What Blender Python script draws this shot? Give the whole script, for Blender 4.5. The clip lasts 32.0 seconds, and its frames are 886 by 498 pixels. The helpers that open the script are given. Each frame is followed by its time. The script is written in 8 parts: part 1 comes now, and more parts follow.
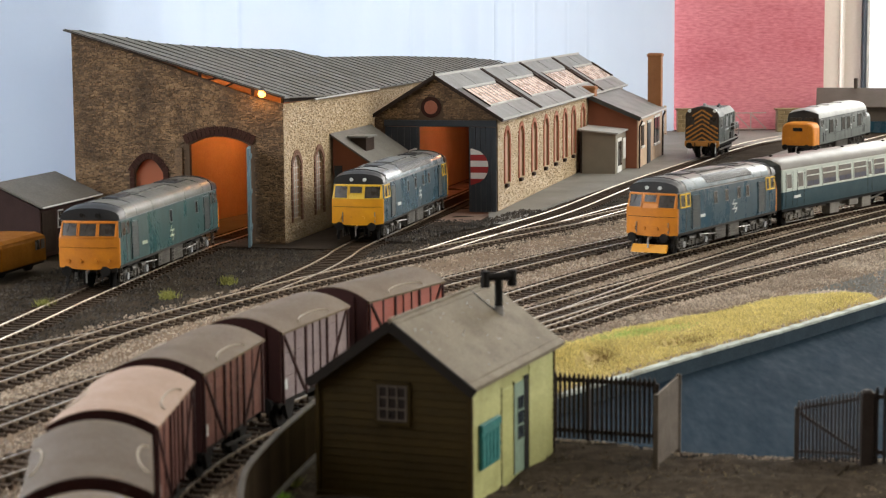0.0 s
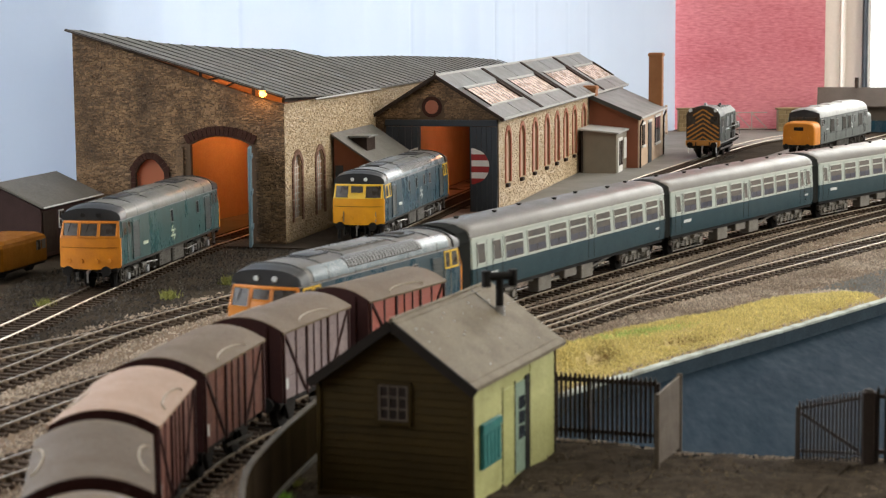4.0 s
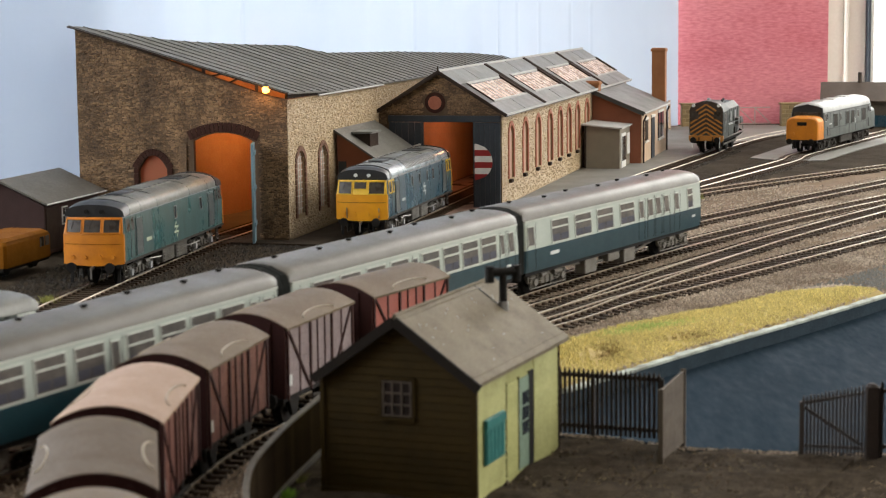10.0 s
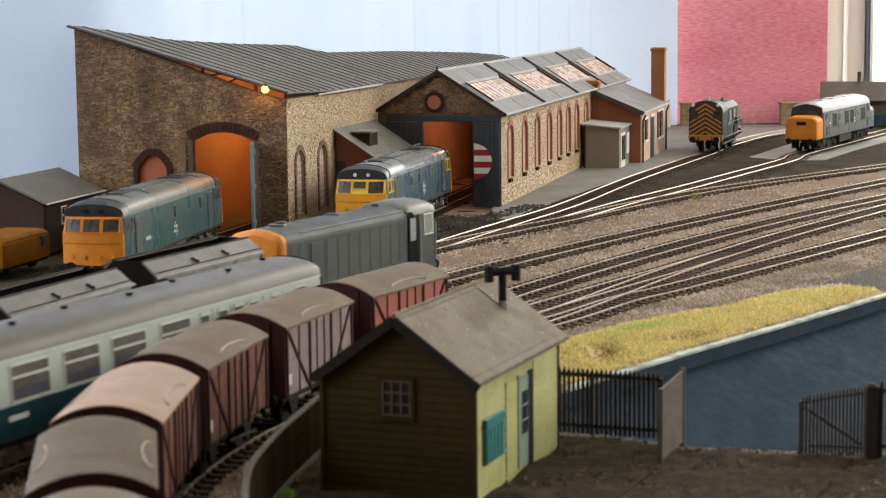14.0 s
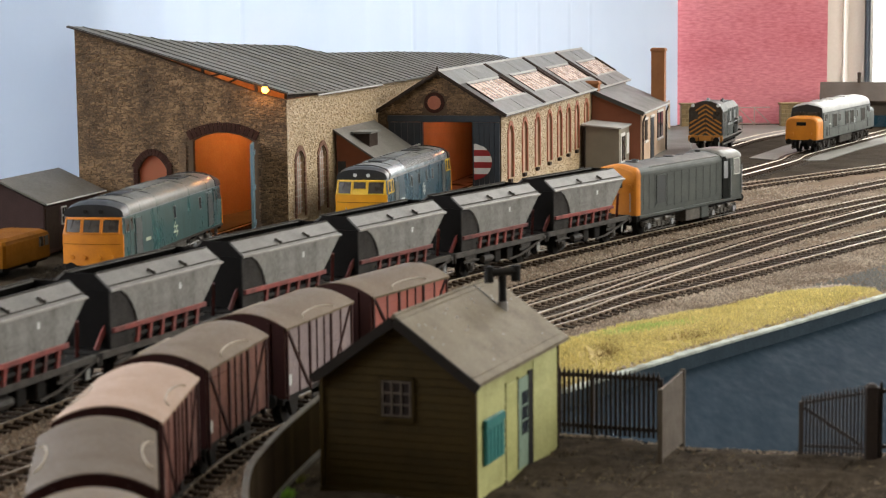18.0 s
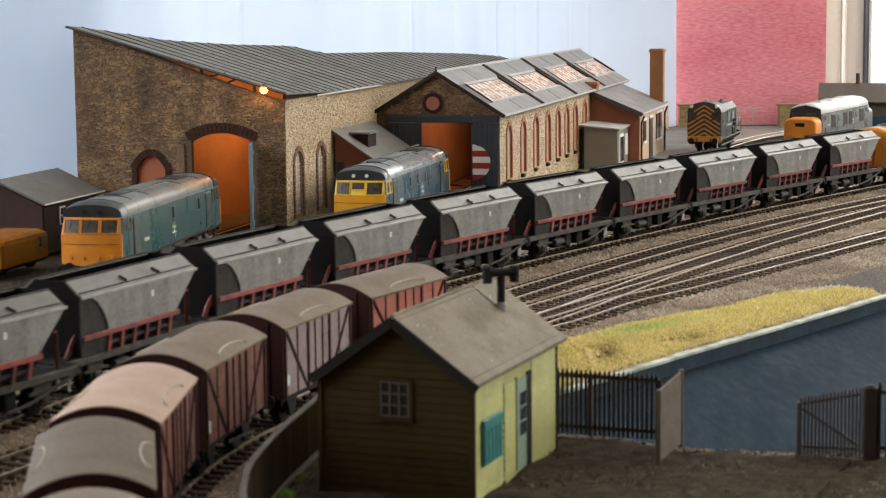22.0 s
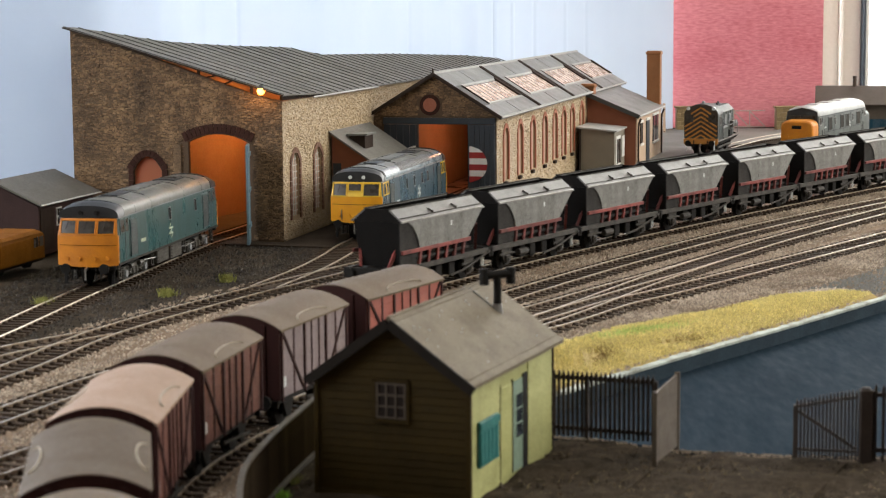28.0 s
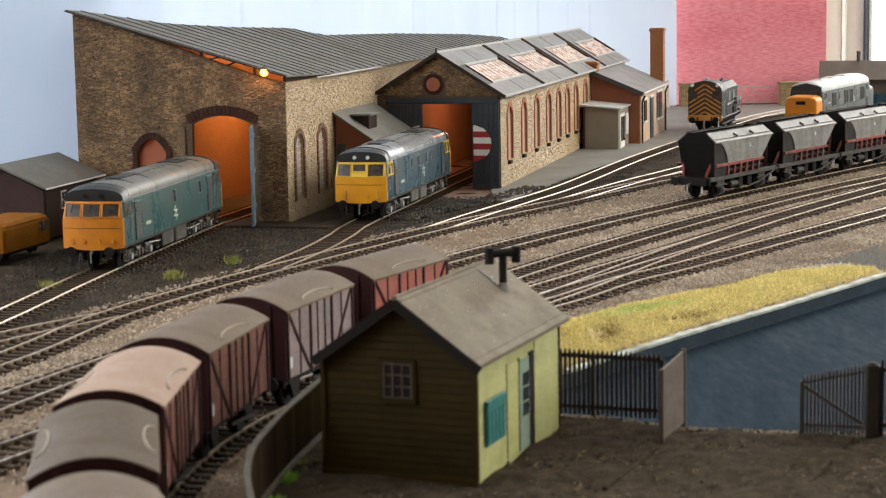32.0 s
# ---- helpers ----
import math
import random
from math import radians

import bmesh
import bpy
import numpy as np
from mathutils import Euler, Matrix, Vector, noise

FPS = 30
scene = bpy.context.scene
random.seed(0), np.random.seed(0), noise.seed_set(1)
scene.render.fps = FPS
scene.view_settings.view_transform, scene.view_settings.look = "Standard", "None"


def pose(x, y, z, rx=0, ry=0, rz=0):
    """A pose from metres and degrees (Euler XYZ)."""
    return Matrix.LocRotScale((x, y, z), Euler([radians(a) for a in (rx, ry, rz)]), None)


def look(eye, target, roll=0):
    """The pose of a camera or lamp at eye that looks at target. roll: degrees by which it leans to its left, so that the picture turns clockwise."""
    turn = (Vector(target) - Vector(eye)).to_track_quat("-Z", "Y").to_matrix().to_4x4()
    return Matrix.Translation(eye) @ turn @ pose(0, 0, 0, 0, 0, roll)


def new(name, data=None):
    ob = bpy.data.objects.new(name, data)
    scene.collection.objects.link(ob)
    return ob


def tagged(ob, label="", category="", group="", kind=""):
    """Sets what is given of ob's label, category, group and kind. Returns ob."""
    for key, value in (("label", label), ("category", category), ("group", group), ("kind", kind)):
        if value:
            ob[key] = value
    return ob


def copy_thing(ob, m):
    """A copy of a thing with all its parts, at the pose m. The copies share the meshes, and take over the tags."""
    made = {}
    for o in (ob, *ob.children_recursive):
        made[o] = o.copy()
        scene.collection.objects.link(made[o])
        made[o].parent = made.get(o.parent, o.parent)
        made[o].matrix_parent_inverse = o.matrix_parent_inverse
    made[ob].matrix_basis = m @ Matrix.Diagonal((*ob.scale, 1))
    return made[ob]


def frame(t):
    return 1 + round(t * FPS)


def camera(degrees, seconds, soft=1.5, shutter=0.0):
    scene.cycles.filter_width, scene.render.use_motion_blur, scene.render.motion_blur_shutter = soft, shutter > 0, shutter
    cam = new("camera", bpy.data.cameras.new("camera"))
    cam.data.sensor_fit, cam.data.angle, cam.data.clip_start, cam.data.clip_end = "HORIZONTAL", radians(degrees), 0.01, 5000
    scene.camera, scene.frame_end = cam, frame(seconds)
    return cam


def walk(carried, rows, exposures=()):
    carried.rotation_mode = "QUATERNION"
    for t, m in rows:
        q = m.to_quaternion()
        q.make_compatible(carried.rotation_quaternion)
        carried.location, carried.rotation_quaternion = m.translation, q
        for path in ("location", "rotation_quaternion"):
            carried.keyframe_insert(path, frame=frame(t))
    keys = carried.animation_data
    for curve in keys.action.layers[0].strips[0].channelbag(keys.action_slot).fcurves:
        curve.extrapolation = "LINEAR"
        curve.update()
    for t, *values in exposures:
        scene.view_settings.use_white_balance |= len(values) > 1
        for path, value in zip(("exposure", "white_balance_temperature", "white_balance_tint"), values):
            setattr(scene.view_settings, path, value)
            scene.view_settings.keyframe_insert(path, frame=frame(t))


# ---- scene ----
# A model railway at 4 mm to the foot. Helper code works in millimetres; MM turns them into metres.
MM = 0.001
cam = camera(25.39, 32.0, soft=1.2, shutter=0.5)
cam.data.dof.use_dof = True
cam.data.dof.focus_distance, cam.data.dof.aperture_fstop = 1.6, 46
EYE = (0.0, 0.0, 0.1616)


def aim(pan, down, roll):
    a, b = radians(pan), radians(down)
    to = (EYE[0] - math.sin(a) * math.cos(b), EYE[1] + math.cos(a) * math.cos(b), EYE[2] - math.sin(b))
    return look(EYE, to, roll)


walk(cam, [(t, aim(p, d, r)) for t, p, d, r in (
    (0, -0.111, 7.139, -0.435), (1, -0.108, 7.133, -0.438), (2, -0.109, 7.143, -0.451), (3, -0.109, 7.152, -0.443),
    (3.5, -0.101, 7.141, -0.445), (5.5, -0.030, 7.195, -0.573), (6, -0.030, 7.202, -0.552), (7, 0.011, 7.235, -0.599),
    (8, 0.007, 7.269, -0.605), (9, 0.008, 7.269, -0.609), (10, 0.018, 7.271, -0.615), (11, 0.018, 7.258, -0.615),
    (12, 0.006, 7.274, -0.607), (13, 0.000, 7.290, -0.614), (14, 0.000, 7.284, -0.620), (14.5, -0.001, 7.297, -0.647),
    (16.5, -0.020, 7.321, -0.641), (17, -0.009, 7.306, -0.642), (18, 0.000, 7.272, -0.611), (19, 0.003, 7.253, -0.597),
    (20, -0.017, 7.247, -0.602), (21, -0.032, 7.251, -0.589), (22, -0.045, 7.254, -0.548), (23, -0.045, 7.257, -0.539),
    (24, -0.037, 7.241, -0.587), (25, -0.030, 7.230, -0.583), (25.5, -0.042, 7.249, -0.582), (27.5, -0.093, 7.191, -0.458),
    (28, -0.145, 7.207, -0.405), (28.5, -0.105, 7.516, -0.694), (29, -0.033, 7.798, -0.998), (29.5, -0.014, 7.765, -1.024),
    (30, -0.008, 7.754, -1.017), (31, 0.003, 7.762, -0.994), (32, 0.011, 7.803, -1.023))],
     exposures=((0, -0.09), (28, -0.08), (29, 0.0), (32, 0.0)))

# ---- light ----
world = bpy.data.worlds.new("world")
scene.world = world
world.use_nodes = True
sky = world.node_tree.nodes.new("ShaderNodeTexSky")
sky.sky_type, sky.sun_disc = "NISHITA", False
sky.sun_elevation, sky.sun_rotation = radians(40), radians(60)
bg = world.node_tree.nodes["Background"]
world.node_tree.links.new(sky.outputs[0], bg.inputs[0])
bg.inputs[1].default_value = 0.12


def window_light(name, eye, target, w, h, watts, colour):
    d = bpy.data.lights.new(name, "AREA")
    d.shape, d.size, d.size_y, d.energy, d.color = "RECTANGLE", w, h, watts, colour
    ob = new(name, d)
    ob.matrix_world = look(eye, target)
    return ob


window_light("daylight_back_window", (1.35, 3.16, 0.85), (1.3, 0.0, 0.5), 1.5, 1.3, 29, (1.0, 0.98, 0.9))
window_light("daylight_side_window", (2.06, 1.3, 1.0), (0.0, 1.3, 0.3), 1.9, 1.3, 49, (1.0, 0.98, 0.9))
# Added fill lamp, unseen, for loco fronts and the left of the layout.
window_light("added_left_fill", (-1.93, 0.6, 0.85), (-0.45, 1.4, 0.2), 1.2, 1.1, 42, (0.93, 0.96, 1.0))
# Added lamp, unseen: brightens the backdrop's left part through the thin sheet.
window_light("added_sheet_backlight", (-1.93, 2.3, 0.85), (-0.5, 1.45, 0.3), 0.9, 1.1, 125, (0.88, 0.94, 1.0))


def bulb_light(name, x, y, z, watts, colour, r=0.004):
    d = bpy.data.lights.new(name, "POINT")
    d.energy, d.color, d.shadow_soft_size = watts, colour, r
    ob = new(name, d)
    ob.location = (x * MM, y * MM, z * MM)
    return ob


ORANGE = (1.0, 0.40, 0.11)

# ---- materials ----


def tree(name):
    m = bpy.data.materials.new(name)
    m.use_nodes = True
    nt = m.node_tree
    return m, nt, nt.nodes["Principled BSDF"]


def mat(name, col, col2=None, rough=0.6, grain=1.2, blotch=14.0, bump=0.15, metal=0.0, mix=0.5, spec=0.4, stretch=(1, 1, 1), island=0.0, rnd=0.0):
    """Two-scale procedural surface; grain and blotch are sizes in mm."""
    m, nt, b = tree(name)
    N, L = nt.nodes, nt.links
    if col2 is None:
        col2 = tuple(c * 0.72 for c in col)
    tc = N.new("ShaderNodeTexCoord")
    mp = N.new("ShaderNodeMapping")
    mp.inputs["Scale"].default_value = stretch
    L.new(tc.outputs["Object"], mp.inputs[0])
    fine = N.new("ShaderNodeTexNoise")
    fine.inputs["Scale"].default_value = 1000 / grain
    fine.inputs["Detail"].default_value = 4
    big = N.new("ShaderNodeTexNoise")
    big.inputs["Scale"].default_value = 1000 / blotch
    big.inputs["Detail"].default_value = 5
    big.inputs["Roughness"].default_value = 0.65
    for n in (fine, big):
        L.new(mp.outputs[0], n.inputs["Vector"])
    ramp = N.new("ShaderNodeMapRange")
    ramp.inputs[1].default_value, ramp.inputs[2].default_value = 0.36, 0.66
    L.new(big.outputs["Fac"], ramp.inputs[0])
    r2 = N.new("ShaderNodeMapRange")
    r2.inputs[1].default_value, r2.inputs[2].default_value = 0.3, 0.7
    L.new(fine.outputs["Fac"], r2.inputs[0])
    avg = N.new("ShaderNodeMix")
    avg.inputs[0].default_value = mix
    L.new(ramp.outputs[0], avg.inputs[2])
    L.new(r2.outputs[0], avg.inputs[3])
    cm = N.new("ShaderNodeMix")
    cm.data_type = "RGBA"
    cm.inputs[6].default_value, cm.inputs[7].default_value = (*col, 1), (*col2, 1)
    L.new(avg.outputs[0], cm.inputs[0])
    out = cm.outputs[2]
    if island or rnd:
        if island:
            g = N.new("ShaderNodeNewGeometry").outputs["Random Per Island"]
        else:
            g = N.new("ShaderNodeObjectInfo").outputs["Random"]
        k = island or rnd
        mr = N.new("ShaderNodeMapRange")
        mr.inputs[3].default_value, mr.inputs[4].default_value = 1 - k, 1 + k
        L.new(g, mr.inputs[0])
        hsv = N.new("ShaderNodeHueSaturation")
        L.new(mr.outputs[0], hsv.inputs["Value"])
        L.new(out, hsv.inputs["Color"])
        out = hsv.outputs[0]
    L.new(out, b.inputs["Base Color"])
    rr = N.new("ShaderNodeMapRange")
    rr.inputs[3].default_value, rr.inputs[4].default_value = max(rough - 0.1, 0.03), min(rough + 0.12, 1)
    L.new(avg.outputs[0], rr.inputs[0])
    L.new(rr.outputs[0], b.inputs["Roughness"])
    b.inputs["Metallic"].default_value = metal
    b.inputs["Specular IOR Level"].default_value = spec
    if bump:
        bp = N.new("ShaderNodeBump")
        bp.inputs["Strength"].default_value = min(bump * 2, 1)
        bp.inputs["Distance"].default_value = grain * 0.4 * MM
        L.new(fine.outputs["Fac"], bp.inputs["Height"])
        L.new(bp.outputs[0], b.inputs["Normal"])
    return m


def glow(name, col, strength):
    m, nt, b = tree(name)
    b.inputs["Base Color"].default_value = (*col, 1)
    b.inputs["Emission Color"].default_value = (*col, 1)
    b.inputs["Emission Strength"].default_value = strength
    return m


def glass(name, col=(0.03, 0.035, 0.04), rough=0.08):
    m, nt, b = tree(name)
    b.inputs["Base Color"].default_value = (*col, 1)
    b.inputs["Roughness"].default_value = rough
    b.inputs["Specular IOR Level"].default_value = 0.6
    return m


# One shed stone twice: gable shade and side-wall light are in the colours.
STONE = mat("shaded_rubble_stone", (0.31, 0.185, 0.088), (0.055, 0.035, 0.022), 0.7, 1.2, 22, 0.6, island=0.34, mix=0.35)
STONE_LIT = mat("lit_rubble_stone", (0.52, 0.395, 0.245), (0.39, 0.285, 0.165), 0.33, 1.1, 26, 0.35, island=0.1, mix=0.45)
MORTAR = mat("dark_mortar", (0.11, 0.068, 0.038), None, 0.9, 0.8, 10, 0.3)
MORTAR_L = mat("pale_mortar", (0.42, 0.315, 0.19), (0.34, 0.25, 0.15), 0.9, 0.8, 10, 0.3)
ARCHBRICK = mat("dark_red_arch_brick", (0.06, 0.026, 0.018), (0.034, 0.016, 0.012), 0.85, 0.7, 6, 0.35, rnd=0.08, spec=0.1)
REDBRICK = mat("red_brick_paper", (0.26, 0.085, 0.04), (0.20, 0.065, 0.03), 0.75, 0.6, 20, 0.2)
CREAMBRICK = mat("cream_brick", (0.55, 0.40, 0.28), (0.46, 0.32, 0.21), 0.7, 0.6, 16, 0.2)
CHIMBRICK = mat("orange_brick", (0.33, 0.13, 0.045), (0.24, 0.09, 0.03), 0.75, 0.6, 12, 0.2)
DULLBRICK = mat("dull_brown_brick", (0.2, 0.095, 0.055), (0.11, 0.05, 0.03), 0.75, 0.6, 6, 0.25, rnd=0.15)
WINRED = mat("terracotta_surround", (0.36, 0.12, 0.065), (0.27, 0.085, 0.045), 0.7, 0.6, 6, 0.2)
SHEETGREY = mat("grey_painted_roof", (0.155, 0.143, 0.122), (0.115, 0.106, 0.09), 0.5, 1.5, 40, 0.12, spec=0.15)
SLATE = mat("grey_slate", (0.2, 0.203, 0.19), (0.15, 0.152, 0.142), 0.42, 1.0, 25, 0.12, rnd=0.06, spec=0.2)
RIBDARK = mat("dark_roof_seam", (0.058, 0.054, 0.048), None, 0.6, 1.0, 12, 0.1)
PALETRIM = mat("pale_grey_trim", (0.42, 0.41, 0.39), (0.33, 0.32, 0.30), 0.5, 1.0, 10, 0.1)
TIMBER_DK = mat("dark_timber", (0.045, 0.03, 0.022), (0.03, 0.02, 0.016), 0.7, 0.8, 10, 0.2, spec=0.1)
DOORBLUE = mat("blue_grey_door_paint", (0.16, 0.25, 0.30), (0.12, 0.19, 0.23), 0.55, 0.8, 10, 0.15)
DOORDARK = mat("charcoal_door_paint", (0.035, 0.042, 0.052), (0.025, 0.03, 0.036), 0.5, 0.8, 12, 0.15)
SIGNRED = mat("sign_red", (0.34, 0.025, 0.025), (0.28, 0.02, 0.02), 0.5, 1, 8, 0.05)
SIGNWHITE = mat("sign_white", (0.72, 0.70, 0.66), (0.62, 0.6, 0.56), 0.5, 1, 8, 0.05)
INNERWALL = mat("inside_wall", (0.44, 0.26, 0.155), (0.34, 0.19, 0.11), 0.8, 1.2, 25, 0.1)
SKYLIGHT = mat("cloudy_skylight", (0.6, 0.41, 0.31), (0.62, 0.46, 0.37), 0.28, 2.0, 22, 0.0, spec=0.6, stretch=(1, 3, 1), mix=0.15)
CREAMPANE = mat("cream_pane", (0.5, 0.31, 0.22), (0.4, 0.24, 0.165), 0.35, 1, 6, 0.05)
YELLOW = mat("warning_yellow", (0.8, 0.36, 0.01), (0.66, 0.27, 0.008), 0.42, 0.8, 12, 0.06, mix=0.3)
LATTICE = mat("dull_cream_bars", (0.075, 0.053, 0.034), None, 0.6, 0.8, 6, 0.05)
# Orange darkened to hold the shadow over the engineers vehicle; also nose seams.
DARKORANGE = mat("shade_darkened_orange", (0.24, 0.088, 0.004), (0.15, 0.05, 0.003), 0.65, 0.8, 12, 0.08, spec=0.08)
ORANGEY = mat("weathered_orange_yellow", (0.68, 0.235, 0.01), (0.5, 0.16, 0.009), 0.45, 0.8, 12, 0.08, mix=0.3)
YFRAME = mat("pale_yellow_frame", (0.8, 0.5, 0.04), None, 0.45, 0.8, 10, 0.05)
BLUE = mat("rail_blue", (0.018, 0.068, 0.105), (0.034, 0.056, 0.066), 0.28, 0.9, 13, 0.06, spec=0.5, stretch=(1, 1, 0.3), mix=0.35)
BLUEWORN = mat("faded_green_blue", (0.03, 0.094, 0.096), (0.058, 0.08, 0.076), 0.3, 0.9, 13, 0.08, spec=0.45, stretch=(1, 1, 0.3), mix=0.35)
GREYLOCO = mat("grey_green_paint", (0.06, 0.068, 0.06), (0.035, 0.04, 0.035), 0.5, 0.9, 20, 0.08)
ROOFGREY = mat("loco_roof_grey", (0.15, 0.143, 0.122), (0.07, 0.066, 0.055), 0.38, 0.9, 18, 0.08, spec=0.5)
ROOFSILV = mat("worn_silver_roof", (0.2, 0.2, 0.185), (0.095, 0.092, 0.083), 0.36, 0.9, 16, 0.08)
BLACKROOF = mat("black_cab_roof", (0.014, 0.014, 0.015), (0.026, 0.025, 0.024), 0.4, 0.9, 10, 0.06)
BLACK = mat("grimy_black", (0.009, 0.008, 0.008), (0.02, 0.017, 0.014), 0.6, 0.8, 6, 0.15, spec=0.1)
FRAMEGREY = mat("dusty_underframe", (0.055, 0.047, 0.039), (0.022, 0.019, 0.016), 0.7, 0.8, 6, 0.2, spec=0.15)
STEEL = mat("worn_steel", (0.42, 0.41, 0.40), (0.26, 0.24, 0.22), 0.32, 0.7, 6, 0.05, metal=0.8)
COACHROOF = mat("coach_roof_grey", (0.108, 0.093, 0.073), (0.072, 0.061, 0.048), 0.38, 0.9, 30, 0.05, spec=0.32)
COACHCREAM = mat("coach_cream_white", (0.45, 0.495, 0.445), (0.36, 0.4, 0.355), 0.4, 0.9, 16, 0.03)
COACHBLUE = mat("coach_blue", (0.011, 0.05, 0.066), (0.01, 0.036, 0.048), 0.36, 0.9, 22, 0.03, spec=0.5)
CREAMFRAME = mat("window_frame_cream", (0.6, 0.62, 0.56), None, 0.4, 0.9, 8, 0.02)
COACHWIN = mat("coach_window", (0.085, 0.082, 0.08), (0.16, 0.142, 0.126), 0.15, 3, 7, 0.0, spec=0.6)
WIN = glass("dark_glass")
WINDIM = mat("hazy_window", (0.032, 0.024, 0.018), (0.075, 0.066, 0.058), 0.3, 3, 9, 0.0, spec=0.2)
BAUX = mat("weathered_bauxite", (0.2, 0.075, 0.052), (0.05, 0.02, 0.016), 0.55, 0.8, 6, 0.12, stretch=(1, 1, 0.16), spec=0.2)
BAUXRED = mat("fresh_bauxite_red", (0.36, 0.085, 0.055), (0.27, 0.085, 0.07), 0.55, 0.8, 13, 0.08, stretch=(1, 1, 0.4))
VANGREY = mat("weathered_van_grey", (0.27, 0.21, 0.21), (0.15, 0.105, 0.105), 0.6, 0.8, 12, 0.12, stretch=(1, 1, 0.35))
VANEND = mat("dark_van_end", (0.04, 0.014, 0.012), (0.026, 0.011, 0.01), 0.6, 0.8, 10, 0.1, spec=0.08)
VANROOF = mat("dusty_van_roof", (0.15, 0.106, 0.066), (0.105, 0.073, 0.046), 0.5, 0.9, 22, 0.05, spec=0.15)
VANROOFP = mat("pinkish_van_roof", (0.36, 0.24, 0.17), (0.27, 0.175, 0.122), 0.5, 0.9, 20, 0.05, spec=0.2)
HOPSILV = mat("hopper_aluminium", (0.135, 0.127, 0.117), (0.078, 0.073, 0.067), 0.42, 0.8, 14, 0.08, metal=0.15, spec=0.3)
HOPDARK = mat("black_hopper_sheet", (0.007, 0.0065, 0.006), (0.014, 0.012, 0.011), 0.7, 0.8, 8, 0.15, spec=0.03)
HOPRED = mat("faded_red_frame", (0.215, 0.036, 0.028), (0.06, 0.02, 0.017), 0.5, 0.8, 9, 0.1, rnd=0.55)
BARWHITE = mat("white_marking", (0.68, 0.7, 0.68), None, 0.5, 0.8, 5, 0.0)
WASPBLK = mat("wasp_black", (0.05, 0.032, 0.02), (0.035, 0.024, 0.016), 0.5, 0.8, 10, 0.05)
RAIL = mat("polished_rail", (0.8, 0.73, 0.62), (0.54, 0.45, 0.35), 0.37, 0.8, 60, 0.0, metal=1.0)
RAILSIDE = mat("rust_rail_side", (0.25, 0.18, 0.115), (0.15, 0.105, 0.07), 0.7, 0.8, 20, 0.1)
SLEEPER = mat("dark_sleeper", (0.062, 0.041, 0.026), (0.034, 0.022, 0.014), 0.75, 0.7, 8, 0.2, rnd=0.3, spec=0.1)
BALLAST = mat("ballast_bed", (0.27, 0.195, 0.135), (0.13, 0.088, 0.06), 0.9, 1.4, 60, 0.7, mix=0.6, spec=0.05)
BALSTONE = mat("ballast_stone", (0.46, 0.375, 0.285), (0.19, 0.138, 0.1), 0.85, 0.6, 50, 0.2, island=0.45, mix=0.3)
CINDER = mat("cinder_ground", (0.068, 0.05, 0.033), (0.018, 0.0145, 0.011), 0.9, 1.3, 35, 0.7, mix=0.55, spec=0.03)
COALBIT = mat("cinder_bits", (0.075, 0.057, 0.042), (0.013, 0.011, 0.009), 0.6, 0.6, 30, 0.2, island=0.6, mix=0.3, spec=0.2)
YARD = mat("earth_yard", (0.08, 0.059, 0.039), (0.012, 0.0095, 0.007), 0.9, 1.2, 7, 0.8, mix=0.4, spec=0.03)
CONCRETE = mat("concrete_path", (0.16, 0.14, 0.115), (0.11, 0.095, 0.08), 0.75, 0.9, 40, 0.12, spec=0.1)
PAVEGREY = mat("grey_card_paving", (0.21, 0.2, 0.178), (0.15, 0.142, 0.126), 0.6, 0.9, 50, 0.08, spec=0.2)
WATER = mat("painted_water", (0.02, 0.034, 0.048), (0.0105, 0.021, 0.032), 0.75, 5, 38, 0.07, stretch=(1.7, 0.35, 1), spec=0.02)
QUAY = mat("dark_quay_wall", (0.027, 0.045, 0.06), (0.019, 0.031, 0.042), 0.6, 1.0, 15, 0.2, spec=0.1)
COPING = mat("pale_coping", (0.52, 0.56, 0.5), (0.2, 0.2, 0.16), 0.7, 1.0, 13, 0.3, mix=0.25)
GRASSY = mat("straw_grass", (0.82, 0.71, 0.3), (0.57, 0.48, 0.18), 0.8, 2, 22, 0.0, island=0.35)
GRASSG = mat("green_grass", (0.46, 0.62, 0.2), (0.38, 0.5, 0.14), 0.8, 2, 22, 0.0, island=0.35)
TURF = mat("straw_turf", (0.5, 0.38, 0.13), (0.3, 0.21, 0.08), 0.9, 1.4, 16, 0.5)
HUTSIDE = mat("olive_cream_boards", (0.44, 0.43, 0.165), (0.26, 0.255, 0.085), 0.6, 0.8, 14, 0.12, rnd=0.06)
# Olive boards darkened for the hut end that faces away from the window.
HUTFRONT = mat("shaded_olive_boards", (0.04, 0.0245, 0.0045), (0.024, 0.0148, 0.003), 0.65, 0.8, 14, 0.15, rnd=0.1, spec=0.1)
HUTROOF = mat("felt_roof", (0.2, 0.163, 0.11), (0.12, 0.096, 0.066), 0.6, 0.9, 12, 0.15, spec=0.12)
TEAL = mat("teal_poster_board", (0.02, 0.17, 0.155), (0.016, 0.12, 0.11), 0.5, 0.8, 6, 0.05)
TEALPALE = mat("pale_door_teal", (0.22, 0.3, 0.22), None, 0.5, 0.8, 6, 0.05)
FENCE = mat("dark_fence_paint", (0.04, 0.029, 0.024), (0.026, 0.019, 0.016), 0.55, 0.8, 8, 0.1, rnd=0.2, spec=0.12)
GATEBROWN = mat("tan_gate_paint", (0.125, 0.094, 0.066), (0.07, 0.052, 0.037), 0.6, 0.8, 8, 0.1)
